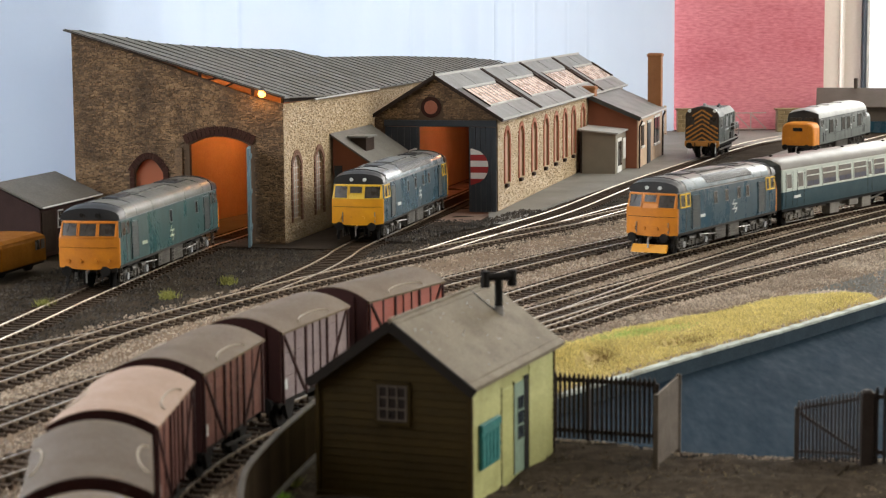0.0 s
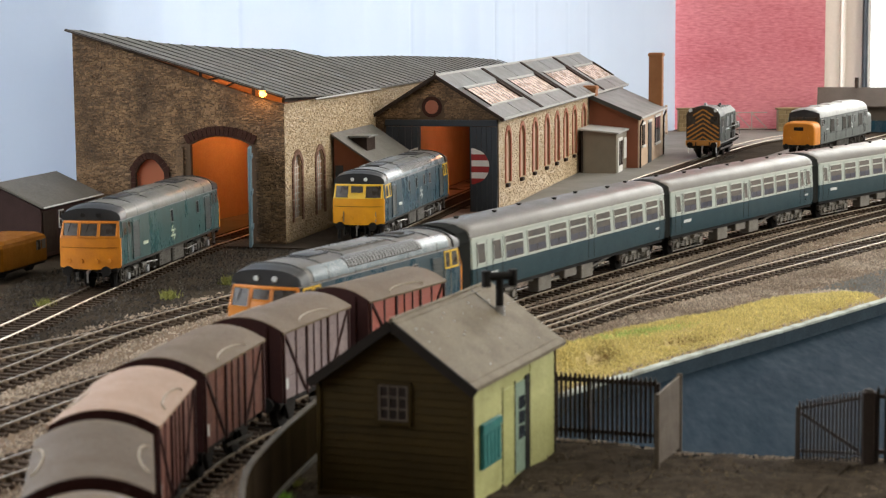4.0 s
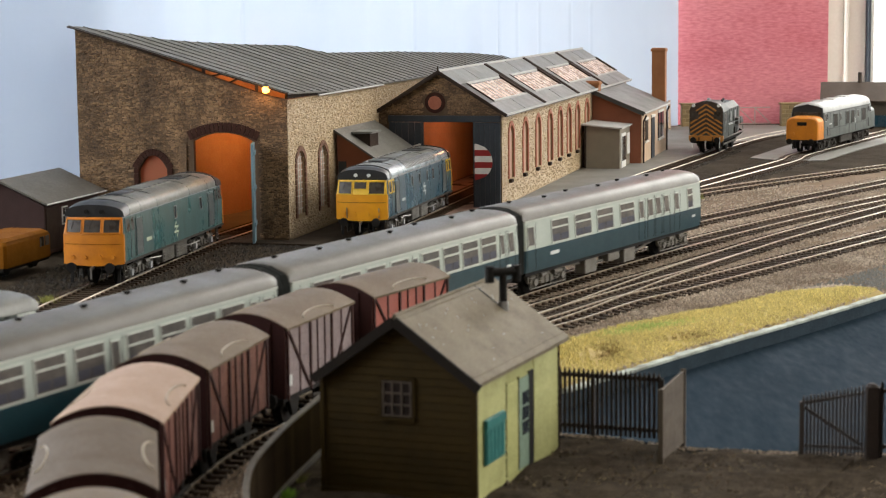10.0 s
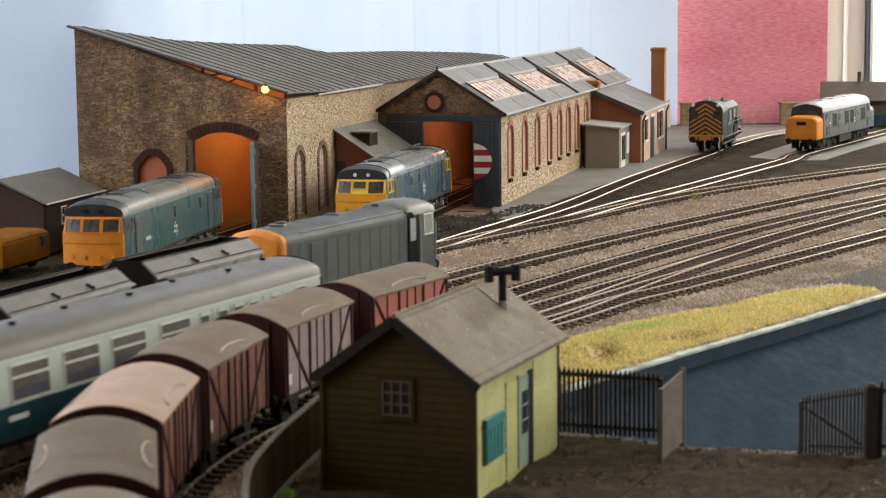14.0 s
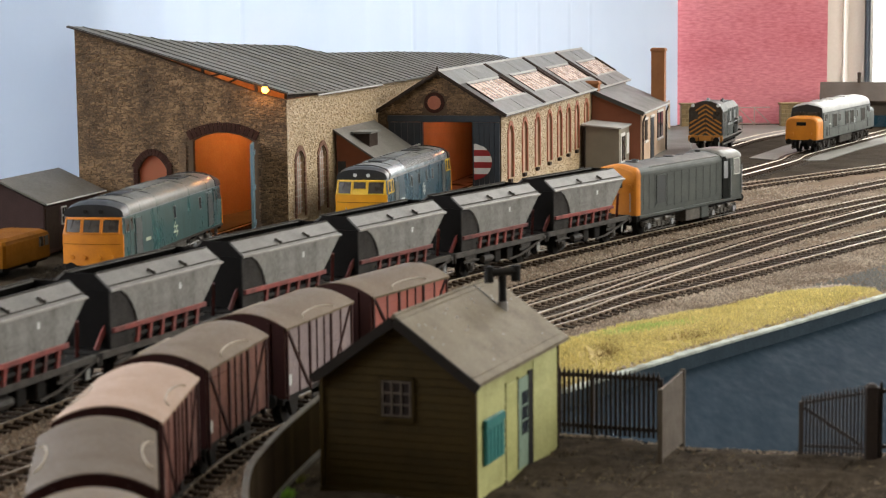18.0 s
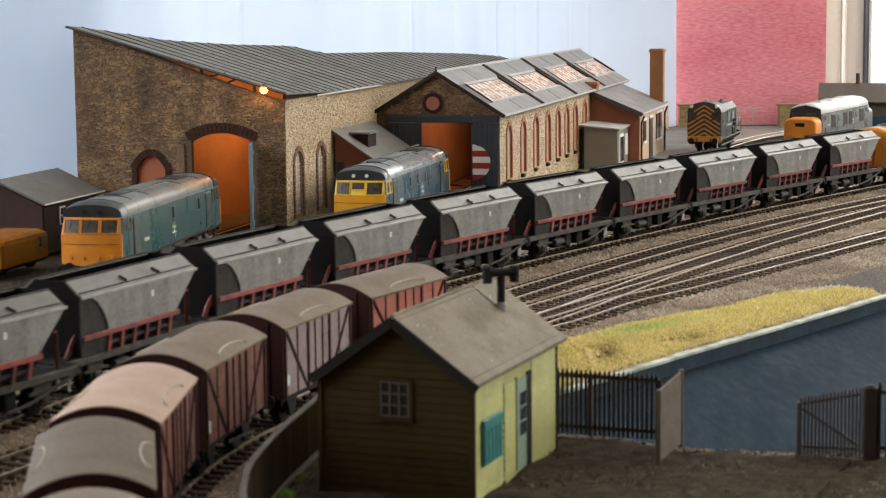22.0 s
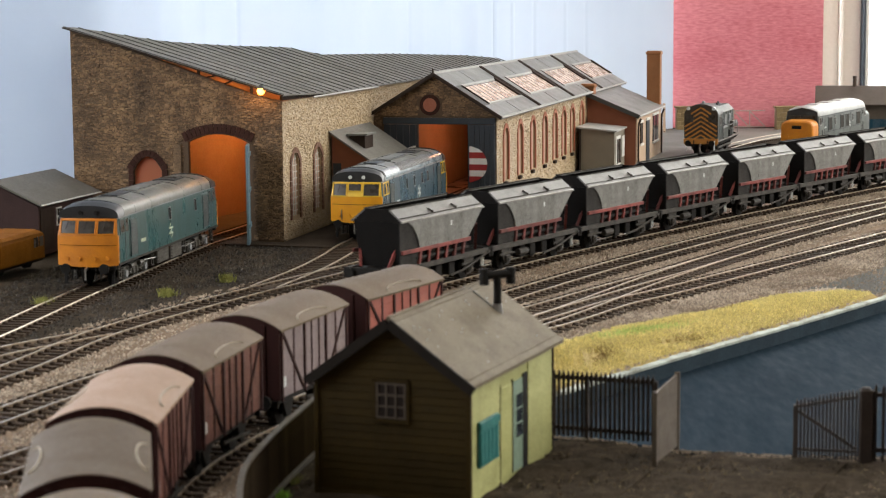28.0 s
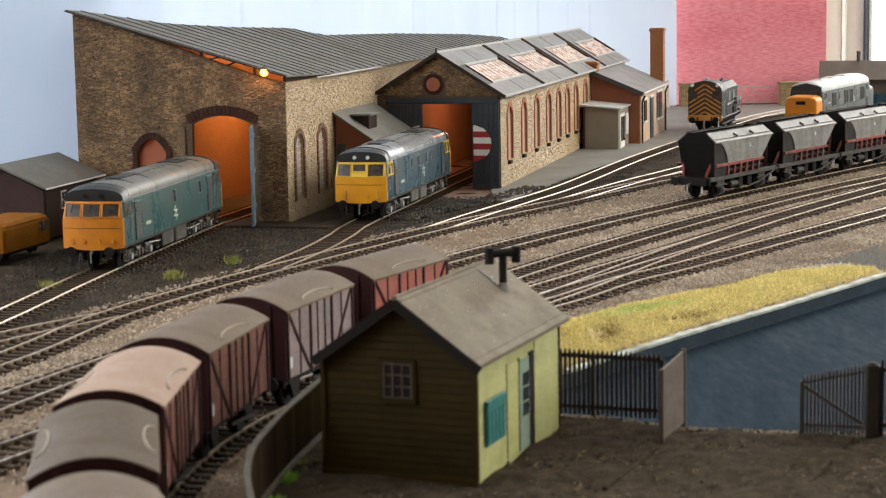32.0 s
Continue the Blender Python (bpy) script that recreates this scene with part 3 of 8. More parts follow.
def ground():
    xs = np.concatenate([np.arange(-1600, -420, 59), np.arange(-420, 620, 5.0), np.arange(620, 1620, 60)])
    ys = np.concatenate([np.arange(-2300, 400, 50), np.arange(400, 1900, 5.0), np.arange(1900, 2700, 16)])
    X, Y = np.meshgrid(xs, ys)
    Z = np.full_like(X, -2.6)
    fine = np.vectorize(lambda x, y: noise.noise(Vector((x * 0.05, y * 0.05, 0))) * 0.7 + noise.noise(Vector((x * 0.2, y * 0.2, 3))) * 0.35)
    F = fine(X, Y)
    Z += F
    wet = (X > 40) & (Y < cope_y(X) + 3.2) & (Y > near_y(X))
    Z[wet] = -24
    yard = (Y < near_y(np.maximum(X, 36)) - 1) & (X > -58)
    Z[yard] = -0.4 + F[yard] * 2.4
    bank = (X > 40) & (Y > cope_y(X) + 3.2) & (Y < np.interp(X, (40, 57, 88, 119, 153, 190, 224, 245), BANK_TOP))
    wid = np.interp(X, (40, 57, 88, 119, 153, 190, 224, 245), BANK_TOP) - cope_y(X)
    q = np.clip((Y - cope_y(X)) / np.maximum(wid, 1), 0, 1)
    hol = sum(np.exp(-((X - hx) / ra) ** 2 - ((Y - hy - 0.9 * (X - hx)) / rb) ** 2) for hx, hy, ra, rb in HOLLOWS)
    Z[bank] = (-1.5 - 2.4 * np.minimum(hol, 1) + 3.6 * np.sin(q * math.pi) ** 0.6 + F * 1.3)[bank]
    vs = np.stack([X.ravel(), Y.ravel(), Z.ravel()], 1)
    nx, ny = len(xs), len(ys)
    i, j = np.meshgrid(np.arange(nx - 1), np.arange(ny - 1))
    a = (j * nx + i).ravel()
    faces = np.stack([a, a + 1, a + nx + 1, a + nx], 1)
    ob = soup("ground", vs, faces.tolist(), BALLAST)
    ob.data.materials.append(CINDER)
    ob.data.materials.append(YARD)
    ob.data.materials.append(TURF)
    ob.data.materials.append(QUAY)
    cx, cy = X[:-1, :-1] + 2.5, Y[:-1, :-1] + 2.5
    wob = F[:-1, :-1] * 14
    yl = np.interp(cy, YARD_LINE[:, 1], YARD_LINE[:, 0])
    sl = np.interp(cy, SHUNT_LINE[:, 1], SHUNT_LINE[:, 0])
    edge = np.where(cy > 1300, np.maximum(yl + 26, sl + 26), yl - 26)
    m = np.zeros(cx.shape, int)
    m[cx + wob < edge] = 1
    m[(cy < near_y(np.maximum(cx, 36)) + 4) & (cx > -58)] = 2
    bk = (cx > 40) & (cy > cope_y(cx) - 1) & (cy + wob * 0.5 < np.interp(cx, (40, 57, 88, 119, 153, 190, 224, 245), BANK_TOP))
    m[bk] = 3
    ob.data.polygons.foreach_set("material_index", m.ravel().tolist())
    ob.data.shade_smooth()
    tagged(ob, "gravelly model railway ground of ballast, cinders and earth", "ground", kind="structure")
    return X, Y, Z


GX, GY, GZ = ground()


def gravel(name, label, material, pts, rmin, rmax, z):
    """Small angular stones."""
    k = len(pts)
    r = np.random.uniform(rmin, rmax, (k, 1))
    ang = np.random.uniform(0, 6.28, k)
    vs = np.zeros((k, 5, 3))
    for j in range(4):
        vs[:, j, 0] = pts[:, 0] + r[:, 0] * np.cos(ang + j * 1.57) * np.random.uniform(0.7, 1.2, k)
        vs[:, j, 1] = pts[:, 1] + r[:, 0] * np.sin(ang + j * 1.57) * np.random.uniform(0.7, 1.2, k)
        vs[:, j, 2] = z + np.random.uniform(-0.5, 0.15, k)
    vs[:, 4, 0], vs[:, 4, 1] = pts[:, 0] + r[:, 0] * 0.2, pts[:, 1]
    vs[:, 4, 2] = z + r[:, 0] * np.random.uniform(0.6, 1.1, k)
    base = (np.arange(k) * 5)[:, None]
    f = np.concatenate([base + np.array([[j, (j + 1) % 4, 4]]) for j in range(4)], 0)
    ob = soup(name, vs.reshape(-1, 3), f.tolist(), material)
    return tagged(ob, label, "gravel", kind="stuff")


def scatter(line, half, k, y0, y1, clear=True):
    ln = cut(line, y0, y1)
    i = np.random.randint(0, len(ln) - 1, k)
    d = np.gradient(ln, axis=0)[i]
    d /= np.linalg.norm(d, axis=1)[:, None]
    v = np.random.uniform(-half, half, k)
    p = ln[i] + np.stack([-d[:, 1] * v, d[:, 0] * v], 1) + np.random.uniform(-2, 2, (k, 2))
    if clear:
        ok = (np.abs(np.abs(v) - 8.25) > 1.3)
        p = p[ok]
    return p


pts = np.vstack([scatter(UP_LINE, 30, 18000, 650, 1800), scatter(DOWN_LINE, 30, 18000, 650, 1900), scatter(YARD_LINE, 26, 9000, 780, 1750),
                 scatter(VAN_LINE, 26, 14000, 440, 1500), scatter(CROSS_LINE, 24, 5000, 980, 1260), scatter(BANK_LINE + np.array([24, -18]), 28, 11000, 930, 1500, False), scatter(BANK_LINE + np.array([8, -6]), 34, 14000, 940, 1500), scatter(YARD_LINE + np.array([30, -20]), 30, 6000, 780, 1700)])
on_bank = (pts[:, 0] > 40) & (pts[:, 1] < np.interp(pts[:, 0], (40, 57, 88, 119, 153, 190, 224, 245), BANK_TOP))
gravel("ballast", "loose brown and grey ballast between the rails", BALSTONE, pts[~on_bank], 0.45, 1.05, -2.2)
pts = np.vstack([scatter(SHED_LINE, 60, 7000, 820, 1330), scatter(SHED2_LINE, 50, 6000, 1120, 1500), scatter(SHUNT_LINE, 24, 7000, 1330, 2100), scatter(STABLE_LINE, 24, 4000, 1450, 2050)])
gravel("cinders", "dark cinders and coal bits beside the shed tracks", COALBIT, pts, 0.5, 1.2, -2.3)
heap = scatter(smooth_line([(-30, 1345), (0, 1400), (40, 1462), (75, 1540)]), 9, 1600, 0, 3000, False)
gravel("coal_spill", "low ridge of spilt black coal beside the path", COALBIT, heap, 0.8, 1.9, -1.0)
k = 5200
yp = np.stack([np.random.uniform(-50, 230, k), np.random.uniform(470, 712, k)], 1)
yp = yp[yp[:, 1] < near_y(np.maximum(yp[:, 0], 36)) - 3]
gravel("yard_grit", "brown grit and crumbs on the earth yard", CLOD, yp, 0.25, 0.8, -0.5)
k = 420
yp = np.stack([np.random.uniform(-50, 230, k), np.random.uniform(470, 712, k)], 1)
yp = yp[yp[:, 1] < near_y(np.maximum(yp[:, 0], 36)) - 3]
gravel("yard_clods", "lumps of dark earth on the yard", CLOD, yp, 0.9, 2.0, -0.7)
k = 900
rim = np.stack([np.random.uniform(40, 235, k), np.zeros(k)], 1)
rim[:, 1] = near_y(rim[:, 0]) - np.abs(np.random.normal(0, 2.2, k)) - 0.3
gravel("yard_rim_grit", "pale crumbly grit along the water's edge", BALSTONE, rim, 0.3, 0.8, -0.6)
k = 2600
gp_ = np.stack([np.random.uniform(196, 330, k), np.zeros(k)], 1)
gp_[:, 1] = cope_y(gp_[:, 0]) + np.random.uniform(6, 90, k)
gp_ = gp_[(gp_[:, 1] > np.interp(gp_[:, 0], (190, 224, 245, 260), (1078, 1096, 1080, 1070)))]
sp_ = np.stack([np.random.normal(212, 10, 500), np.zeros(500)], 1)
sp_[:, 1] = np.interp(sp_[:, 0], (170, 200, 224, 250), (1056, 1084, 1098, 1094)) + np.random.normal(0, 3.5, 500)
gravel("sand_patch", "patch of pale sandy grit above the grass", SANDGRIT, sp_, 0.4, 1.3, -2.0)
gravel("grey_chippings", "grey chippings beside the grass bank", PAVEGREY, gp_, 0.5, 1.5, -2.2)

# water, quay wall, coping stones
bm = B()
loft(bm, [[(30, 600, -8.0), (30, 1000, -8.0)], [(900, 560, -8.0), (900, 2100, -8.0)]], caps=False, closed=False)
tagged(part("water", bm, WATER), "dark slate-blue painted water with faint ripples", "water", kind="structure")
bm = B()
loft(bm, [[(x + 0.5, y - 0.6, z) for x, y in COPE] for z in (-24, -1.0)], caps=False, closed=False)
tagged(part("quay_wall", bm, QUAY), "dark stone quay wall above the water", "quay wall", kind="structure")
bm = B()
loft(bm, [[(x, y + 0.5, z) for x, y in NEAR_EDGE] for z in (-24, -0.8)], caps=False, closed=False)
tagged(part("bank_wall", bm, QUAY), "dark earth bank face above the water", "bank", kind="structure")
cop = smooth_line([tuple(p) for p in COPE[1:]], 3.0)
d = np.gradient(cop, axis=0)
d /= np.linalg.norm(d, axis=1)[:, None]
nn = np.stack([-d[:, 1], d[:, 0]], 1)
bm = B()
wv = [1.9 + 1.3 * noise.noise(Vector((i * 0.13, 2, 0))) + 1.4 * noise.noise(Vector((i * 0.5, 9, 0))) for i in range(len(cop))]
loft(bm, [[(*(c - n * 1.6), -1.3), (*(c - n * 1.7), -0.2), (*(c - n * 1.2), 0.15), (*(c + n * w), 0.2 + 0.3 * noise.noise(Vector((c[0] * 0.2, 0, 0)))), (*(c + n * (w + 0.4)), -2.4)] for c, n, w in zip(cop, nn, wv)])
tagged(part("coping", bm, COPING), "pale whitewashed cement coping along the quay", "coping", kind="structure")
k = 520
i = np.random.randint(0, len(cop) - 1, k)
pb = cop[i] + nn[i] * (3.4 + np.abs(np.random.normal(0, 1.2, k)))[:, None]
gravel("coping_pebbles", "small pale pebbles along the coping", BALSTONE, pb, 0.4, 1.3, 0.1)


def grass(name, label, pts, z, hmin, hmax, material, lean=0.6):
    k = len(pts)
    h = np.random.uniform(hmin, hmax, k)
    a = np.random.uniform(0, 6.28, k)
    b = np.random.uniform(0, 6.28, k)
    w = 0.28
    vs = np.zeros((k, 3, 3))
    vs[:, 0] = np.stack([pts[:, 0] - w * np.cos(a), pts[:, 1] - w * np.sin(a), z], 1)
    vs[:, 1] = np.stack([pts[:, 0] + w * np.cos(a), pts[:, 1] + w * np.sin(a), z], 1)
    l = np.random.uniform(0, lean, k) * h
    vs[:, 2] = np.stack([pts[:, 0] + l * np.cos(b), pts[:, 1] + l * np.sin(b), z + h], 1)
    ob = soup(name, vs.reshape(-1, 3), np.arange(3 * k).reshape(-1, 3).tolist(), material)
    return tagged(ob, label, "grass", kind="stuff")


def ground_z(p):
    i = np.clip(np.searchsorted(GX[0], p[:, 0]), 0, GX.shape[1] - 1)
    j = np.clip(np.searchsorted(GY[:, 0], p[:, 1]), 0, GX.shape[0] - 1)
    return GZ[j, i]


k = 190000
p = np.stack([np.random.uniform(42, 245, k), np.random.uniform(790, 1090, k)], 1)
top = np.interp(p[:, 0], (40, 57, 88, 119, 153, 190, 224, 245), BANK_TOP)
lo = cope_y(p[:, 0])
p = p[(p[:, 1] > lo + 6.5 + np.random.exponential(3, k)) & (p[:, 1] < top + np.random.uniform(-8, 3, k)) & (p[:, 0] < 240)]
hol = np.zeros(len(p))
for hx, hy, ra, rb in HOLLOWS:
    u, v = p[:, 0] - hx, p[:, 1] - hy - 0.9 * (p[:, 0] - hx)
    hol = np.maximum(hol, np.exp(-(u / ra) ** 2 - (v / rb) ** 2))
isb = np.random.uniform(0, 1, len(p)) < hol * 1.1
grass("dead_grass", "brown hollows in the static grass", p[isb], ground_z(p[isb]) - 0.4, 0.6, 1.6, GRASSB)
p = p[~isb]
u, v = p[:, 0] - 98, p[:, 1] - 945 - 0.6 * (p[:, 0] - 98)
isg = np.exp(-(u / 26) ** 2 - (v / 13) ** 2) > np.random.uniform(0.15, 1.15, len(p))
grass("straw_grass", "straw-yellow static grass on the quay bank", p[~isg], ground_z(p[~isg]) - 0.4, 0.6, 1.9, GRASSY)
grass("green_grass", "patch of fresh green static grass on the bank", p[isg], ground_z(p[isg]) - 0.4, 0.6, 1.9, GRASSG)
for cx, cy, r, kk, mt in ((-217, 1066, 7, 260, DRYTUFT), (-153, 1095, 7, 380, DRYTUFT), (-125, 1150, 7, 380, DRYTUFT), (205, 1588, 9, 240, DRYTUFT), (-53, 630, 4.5, 420, LIMETUFT), (-54, 600, 4, 160, LIMETUFT), (-50, 655, 3, 60, DRYTUFT)):
    q = np.stack([np.random.normal(cx, r * 0.3, kk), np.random.normal(cy, r * 0.5, kk)], 1)
    grass("grass_tuft", "small tuft of yellow-green grass on the dark ground", q, np.full(kk, -2.0), 1.5, 5.0, mt, 0.9)
k = 2600
q = np.stack([np.random.uniform(-50, 230, k), np.random.uniform(480, 712, k)], 1)
q = q[(q[:, 1] < near_y(np.maximum(q[:, 0], 36)) - 3)]
q = q[np.array([noise.noise(Vector((x * 0.035, y * 0.03, 4))) for x, y in q]) > -0.02]
grass("straw_litter", "dry straw bits strewn on the earth yard", q, np.full(len(q), -0.1), 0.3, 0.9, STRAWBIT, 5.0)

track("main railway track with polished rails on dark sleepers", cut(UP_LINE, -2200, 2650), 0.0, 75)
track("second main track with polished rails on dark sleepers", cut(DOWN_LINE, -2200, 2650), 0.03, 75)
track("yard track with dull rails on dark sleepers", YARD_LINE, 0.06, 60)
track("shed road track in cinders", SHED_LINE, 0.0, 0, True)
track("shed road track curving to the far shed", SHED2_LINE, -0.05)
track("bright siding track beside the concrete path", SHUNT_LINE, 0.02, 0, True)
track("bright stabling track in cinders", STABLE_LINE, -0.03, 0, True)
track("goods siding track curving past the hut", VAN_LINE, 0.02, 60)
track("siding track beside the grass bank", BANK_LINE, -0.03, 40)
track("short crossover track with dull rails", CROSS_LINE, -0.06)
track("short spur track with dull rails", SPUR_LINE, -0.06)

# concrete path by the sheds, paving at the far end
bm = B()
prism(bm, [(38, 1500), (40, 1446), (47, 1436), (100, 1600), (195, 1840), (238, 1955), (262, 2010), (330, 2190), (420, 2330), (460, 2470), (238, 2470), (130, 2230), (60, 1800), (40, 1600)], "z", -2.6, -0.6)
tagged(part("concrete_path", bm, PAVEGREY), "smooth grey concrete path beside the engine sheds", "path", kind="structure")
bm = B()
prism(bm, [(310, 1981), (341, 1933), (379, 1943), (441, 2075), (490, 2166), (540, 2320), (470, 2330), (373, 2133)], "z", -2.4, -1.4)
tagged(part("walkway", bm, PAVEGREY), "pale grey concrete walkway beside the stabled locomotive", "path", kind="structure")
bm = B()
prism(bm, [(-165, 1330), (-62, 1300), (-50, 1440), (-105, 1450), (-150, 1340)], "z", -2.6, -1.2)
tagged(part("shed_apron", bm, APRON), "dusty concrete apron before the stone shed", "path", kind="structure")

# ---- backdrop and room ----
BACK = [(-900, 1330), (-560, 1376), (-380, 1396), (-272, 1404), (-212, 1452), (-140, 1650), (-58, 1830), (48, 2088), (190, 2370), (302, 2512)]


CREASES = ((-160, 1.6), (-24, 1.2), (62, 1.8), (84, -1.5), (110, 1.6), (150, -1.2), (178, 1.4), (-330, 1.0))


def sheet(name, pts, z0, z1, material, thick, label, category, fold=0.0):
    ln = smooth_line(pts, 3.0)
    bm = B()
    n = len(ln)
    d = np.gradient(ln, axis=0)
    d /= np.linalg.norm(d, axis=1)[:, None]
    nn = np.stack([-d[:, 1], d[:, 0]], 1)
    w = np.array([max(0, noise.noise(Vector((i * 0.041, 5, 0)))) * fold for i in range(n)])
    for x0, k in CREASES:
        j = int(np.argmin(np.abs(ln[:, 0] - x0)))
        w += k * np.maximum(0, 1 - np.abs(np.arange(n) - j) / 1.6)
    loops = []
    for off, zz in ((0, z0), (0, z1), (thick, z1), (thick, z0)):
        q = ln + nn * (off + w[:, None])
        loops.append([(x, y, zz) for x, y in q])
    loft(bm, loops + [loops[0]], caps=False, closed=False)
    return tagged(part(name, bm, material, smooth=True), label, category, kind="structure")


sheet("backdrop", BACK, -40, 700, SHEETBLUE, 3, "pale blue-white creased backdrop sheet behind the layout", "backdrop", 5.0)
bm = B()
box(bm, 294.5, 493, 2520, 2530, -300, 800)
tagged(part("red_cloth_panel", bm, REDCLOTH), "red woven cloth panel behind the layout", "cloth panel", kind="structure")
bm = B()
box(bm, -1620, 1620, -2320, 2705, -34, -24.5)
tagged(part("baseboard", bm, TIMBER_DK), "dark timber baseboard under the layout", "baseboard", kind="structure")
# The gaps in the west wall are added to let the left lamps in.
for nm, lb, b in (("floor", "dark carpeted room floor", (-2000, 2100, -2500, 3200, -920, -900)), ("ceiling", "white painted room ceiling", (-2000, 2100, -2500, 3200, 1500, 1520)),
                  ("wall_west", "plain painted room wall", (-2020, -2000, -2500, -60, -900, 1500)), ("wall_west_mid", "plain painted room wall between the added left openings", (-2020, -2000, 1260, 1800, -900, 1500)), ("wall_west_far", "plain painted room wall beside the added far left opening", (-2020, -2000, 2800, 3200, -900, 1500)), ("wall_west_far_sill", "plain painted wall below the added far left opening", (-2020, -2000, 1800, 2800, -900, 250)),
                  ("wall_west_sill", "plain painted wall below the added left opening", (-2020, -2000, -60, 1260, -900, 250)), ("wall_south", "plain painted room wall behind", (-2000, 2100, -2520, -2500, -900, 1500))):
    bm = B()
    box(bm, *b)
    tagged(part(nm, bm, CARPET if nm == "floor" else ROOMWALL if "wall" in nm else WHITEPAINT), lb, "floor" if nm == "floor" else "wall" if "wall" in nm else "ceiling", kind="structure")
# wall with the back window and wall with the side window
bm = B()
for b in ((-2000, 520, 3200, 3240, -900, 1500), (2090, 2100, 3200, 3240, -900, 1500), (520, 2090, 3200, 3240, -900, 0), (520, 2090, 3200, 3240, 1450, 1500)):
    box(bm, *b)
tagged(part("wall_north", bm, ROOMWALL), "painted room wall with a wide window", "wall", kind="structure")
bm = B()
for b in ((2100, 2140, -2500, 300, -900, 1500), (2100, 2140, 2300, 3240, -900, 1500), (2100, 2140, 300, 2300, -900, 300), (2100, 2140, 300, 2300, 1450, 1500)):
    box(bm, *b)
tagged(part("wall_east", bm, ROOMWALL), "painted room wall with a wide side window", "wall", kind="structure")
bm = B()
box(bm, 300, 2300, 3600, 3610, -600, 1800)
tagged(part("backdrop_sky", bm, SKYGLOW), "bright white daylight outside the window", "sky", kind="structure")
win = thing("window_1", "white painted window frame with bright daylight", "window", 600, 3150, 0, 0, kind="structure")
for x0, x1, y0, mt in ((-25, 12, 0, WHITEPAINT), (12, 44, 14, CREAMPAINT), (44, 50, 4, CREAMPAINT), (50, 80, 16, CREAMPAINT), (80, 85, 0, DOORDARK), (85, 92, 10, WHITEPAINT), (600, 640, 0, WHITEPAINT)):
    bm = B()
    box(bm, x0, x1, y0, 40, -160, 1450, 1.5)
    part("frame", bm, mt, win)

# ---- stone sheds ----


def wall_mesh(u0, u1, top, holes, t, axis="front"):
    """A wall in the plane of u and z, thickness t, with arched openings (a, b, z0, z1, rise)."""
    cuts = {u0, u1}
    for a, b, z0, z1, rise in holes:
        k = 9 if rise else 1
        cuts |= {a + (b - a) * i / k for i in range(k + 1)}
    for i in range(1, 16):
        cuts.add(u0 + (u1 - u0) * i / 16)
    cuts = sorted(cuts)
    bm = B()

    def col(a, b, lo, hi):
        p = [(a, lo[0]), (b, lo[1]), (b, hi[1]), (a, hi[0])]
        if axis == "front":
            loft(bm, [[(0, u, z) for u, z in p], [(t, u, z) for u, z in p]])
        else:
            loft(bm, [[(u, 0, z) for u, z in p], [(u, t, z) for u, z in p]])
    for a, b in zip(cuts, cuts[1:]):
        if b - a < 1e-6:
            continue
        m = (a + b) / 2
        h = [q for q in holes if q[0] < m < q[1]]
        if not h:
            col(a, b, (-3, -3), (top(a), top(b)))
            continue
        ha, hb, z0, z1, rise = h[0]

        def crown(u):
            return z1 + rise * (1 - (2 * (u - ha) / (hb - ha) - 1) ** 2)
        if z0 > -2:
            col(a, b, (-3, -3), (z0, z0))
        col(a, b, (crown(a), crown(b)), (top(a), top(b)))
    return bm


def stonework(u0, u1, top, holes, face, material, parent, ph=1.95, plen=(2.0, 6.0), deep=1.0):
    """Random coursed rubble, each stone proud of the mortar. face maps (u, z, out) to a place."""
    vs, fs = [], []
    z = 0.0
    while z < 160:
        h = ph * random.uniform(0.55, 1.2)
        u = u0 - random.uniform(0, 4)
        while u < u1:
            w = random.uniform(*plen)
            a, b = max(u, u0) + 0.1, min(u + w, u1) - 0.1
            u += w
            zt = z + h * random.uniform(0.75, 1.45) - 0.12
            if b - a < 0.8:
                continue
            m = (a + b) / 2
            if zt > min(top(a), top(b)):
                continue
            bad = False
            for ha, hb, z0, z1, rise in holes:
                cr = z1 + rise * (1 - min(1, abs(2 * (m - ha) / (hb - ha) - 1)) ** 2)
                if a < hb + 0.5 and b > ha - 0.5 and zt > z0 - 0.5 and z < cr + 0.5:
                    bad = True
            if bad:
                continue
            o = random.uniform(0.2, 1.1)
            j = lambda: random.uniform(-0.45, 0.45)
            k = len(vs)
            tw = random.uniform(-0.3, 0.3)
            zb = z + random.uniform(-0.55, 0.35)
            for uu, zz in ((a, zb), (b, zb + j() * 0.5), (b, zt), (a, zt + j() * 0.5)):
                vs.append(face(uu, zz + (uu - m) * tw, 0))
            for uu, zz in ((a + 0.5, zb + 0.4), (b - 0.5, zb + 0.4), (b - 0.5, zt - 0.4), (a + 0.5, zt - 0.4)):
                vs.append(face(uu + j() * 0.7, zz + j() * 0.5 + (uu - m) * tw, (o + j() * 1.1) * deep))
            fs += [(k + 4, k + 5, k + 6, k + 7)] + [(k + i, k + (i + 1) % 4, k + 4 + (i + 1) % 4, k + 4 + i) for i in range(4)]
        z += h
    return soup("stonework", vs, fs, material, parent, kind="stuff")


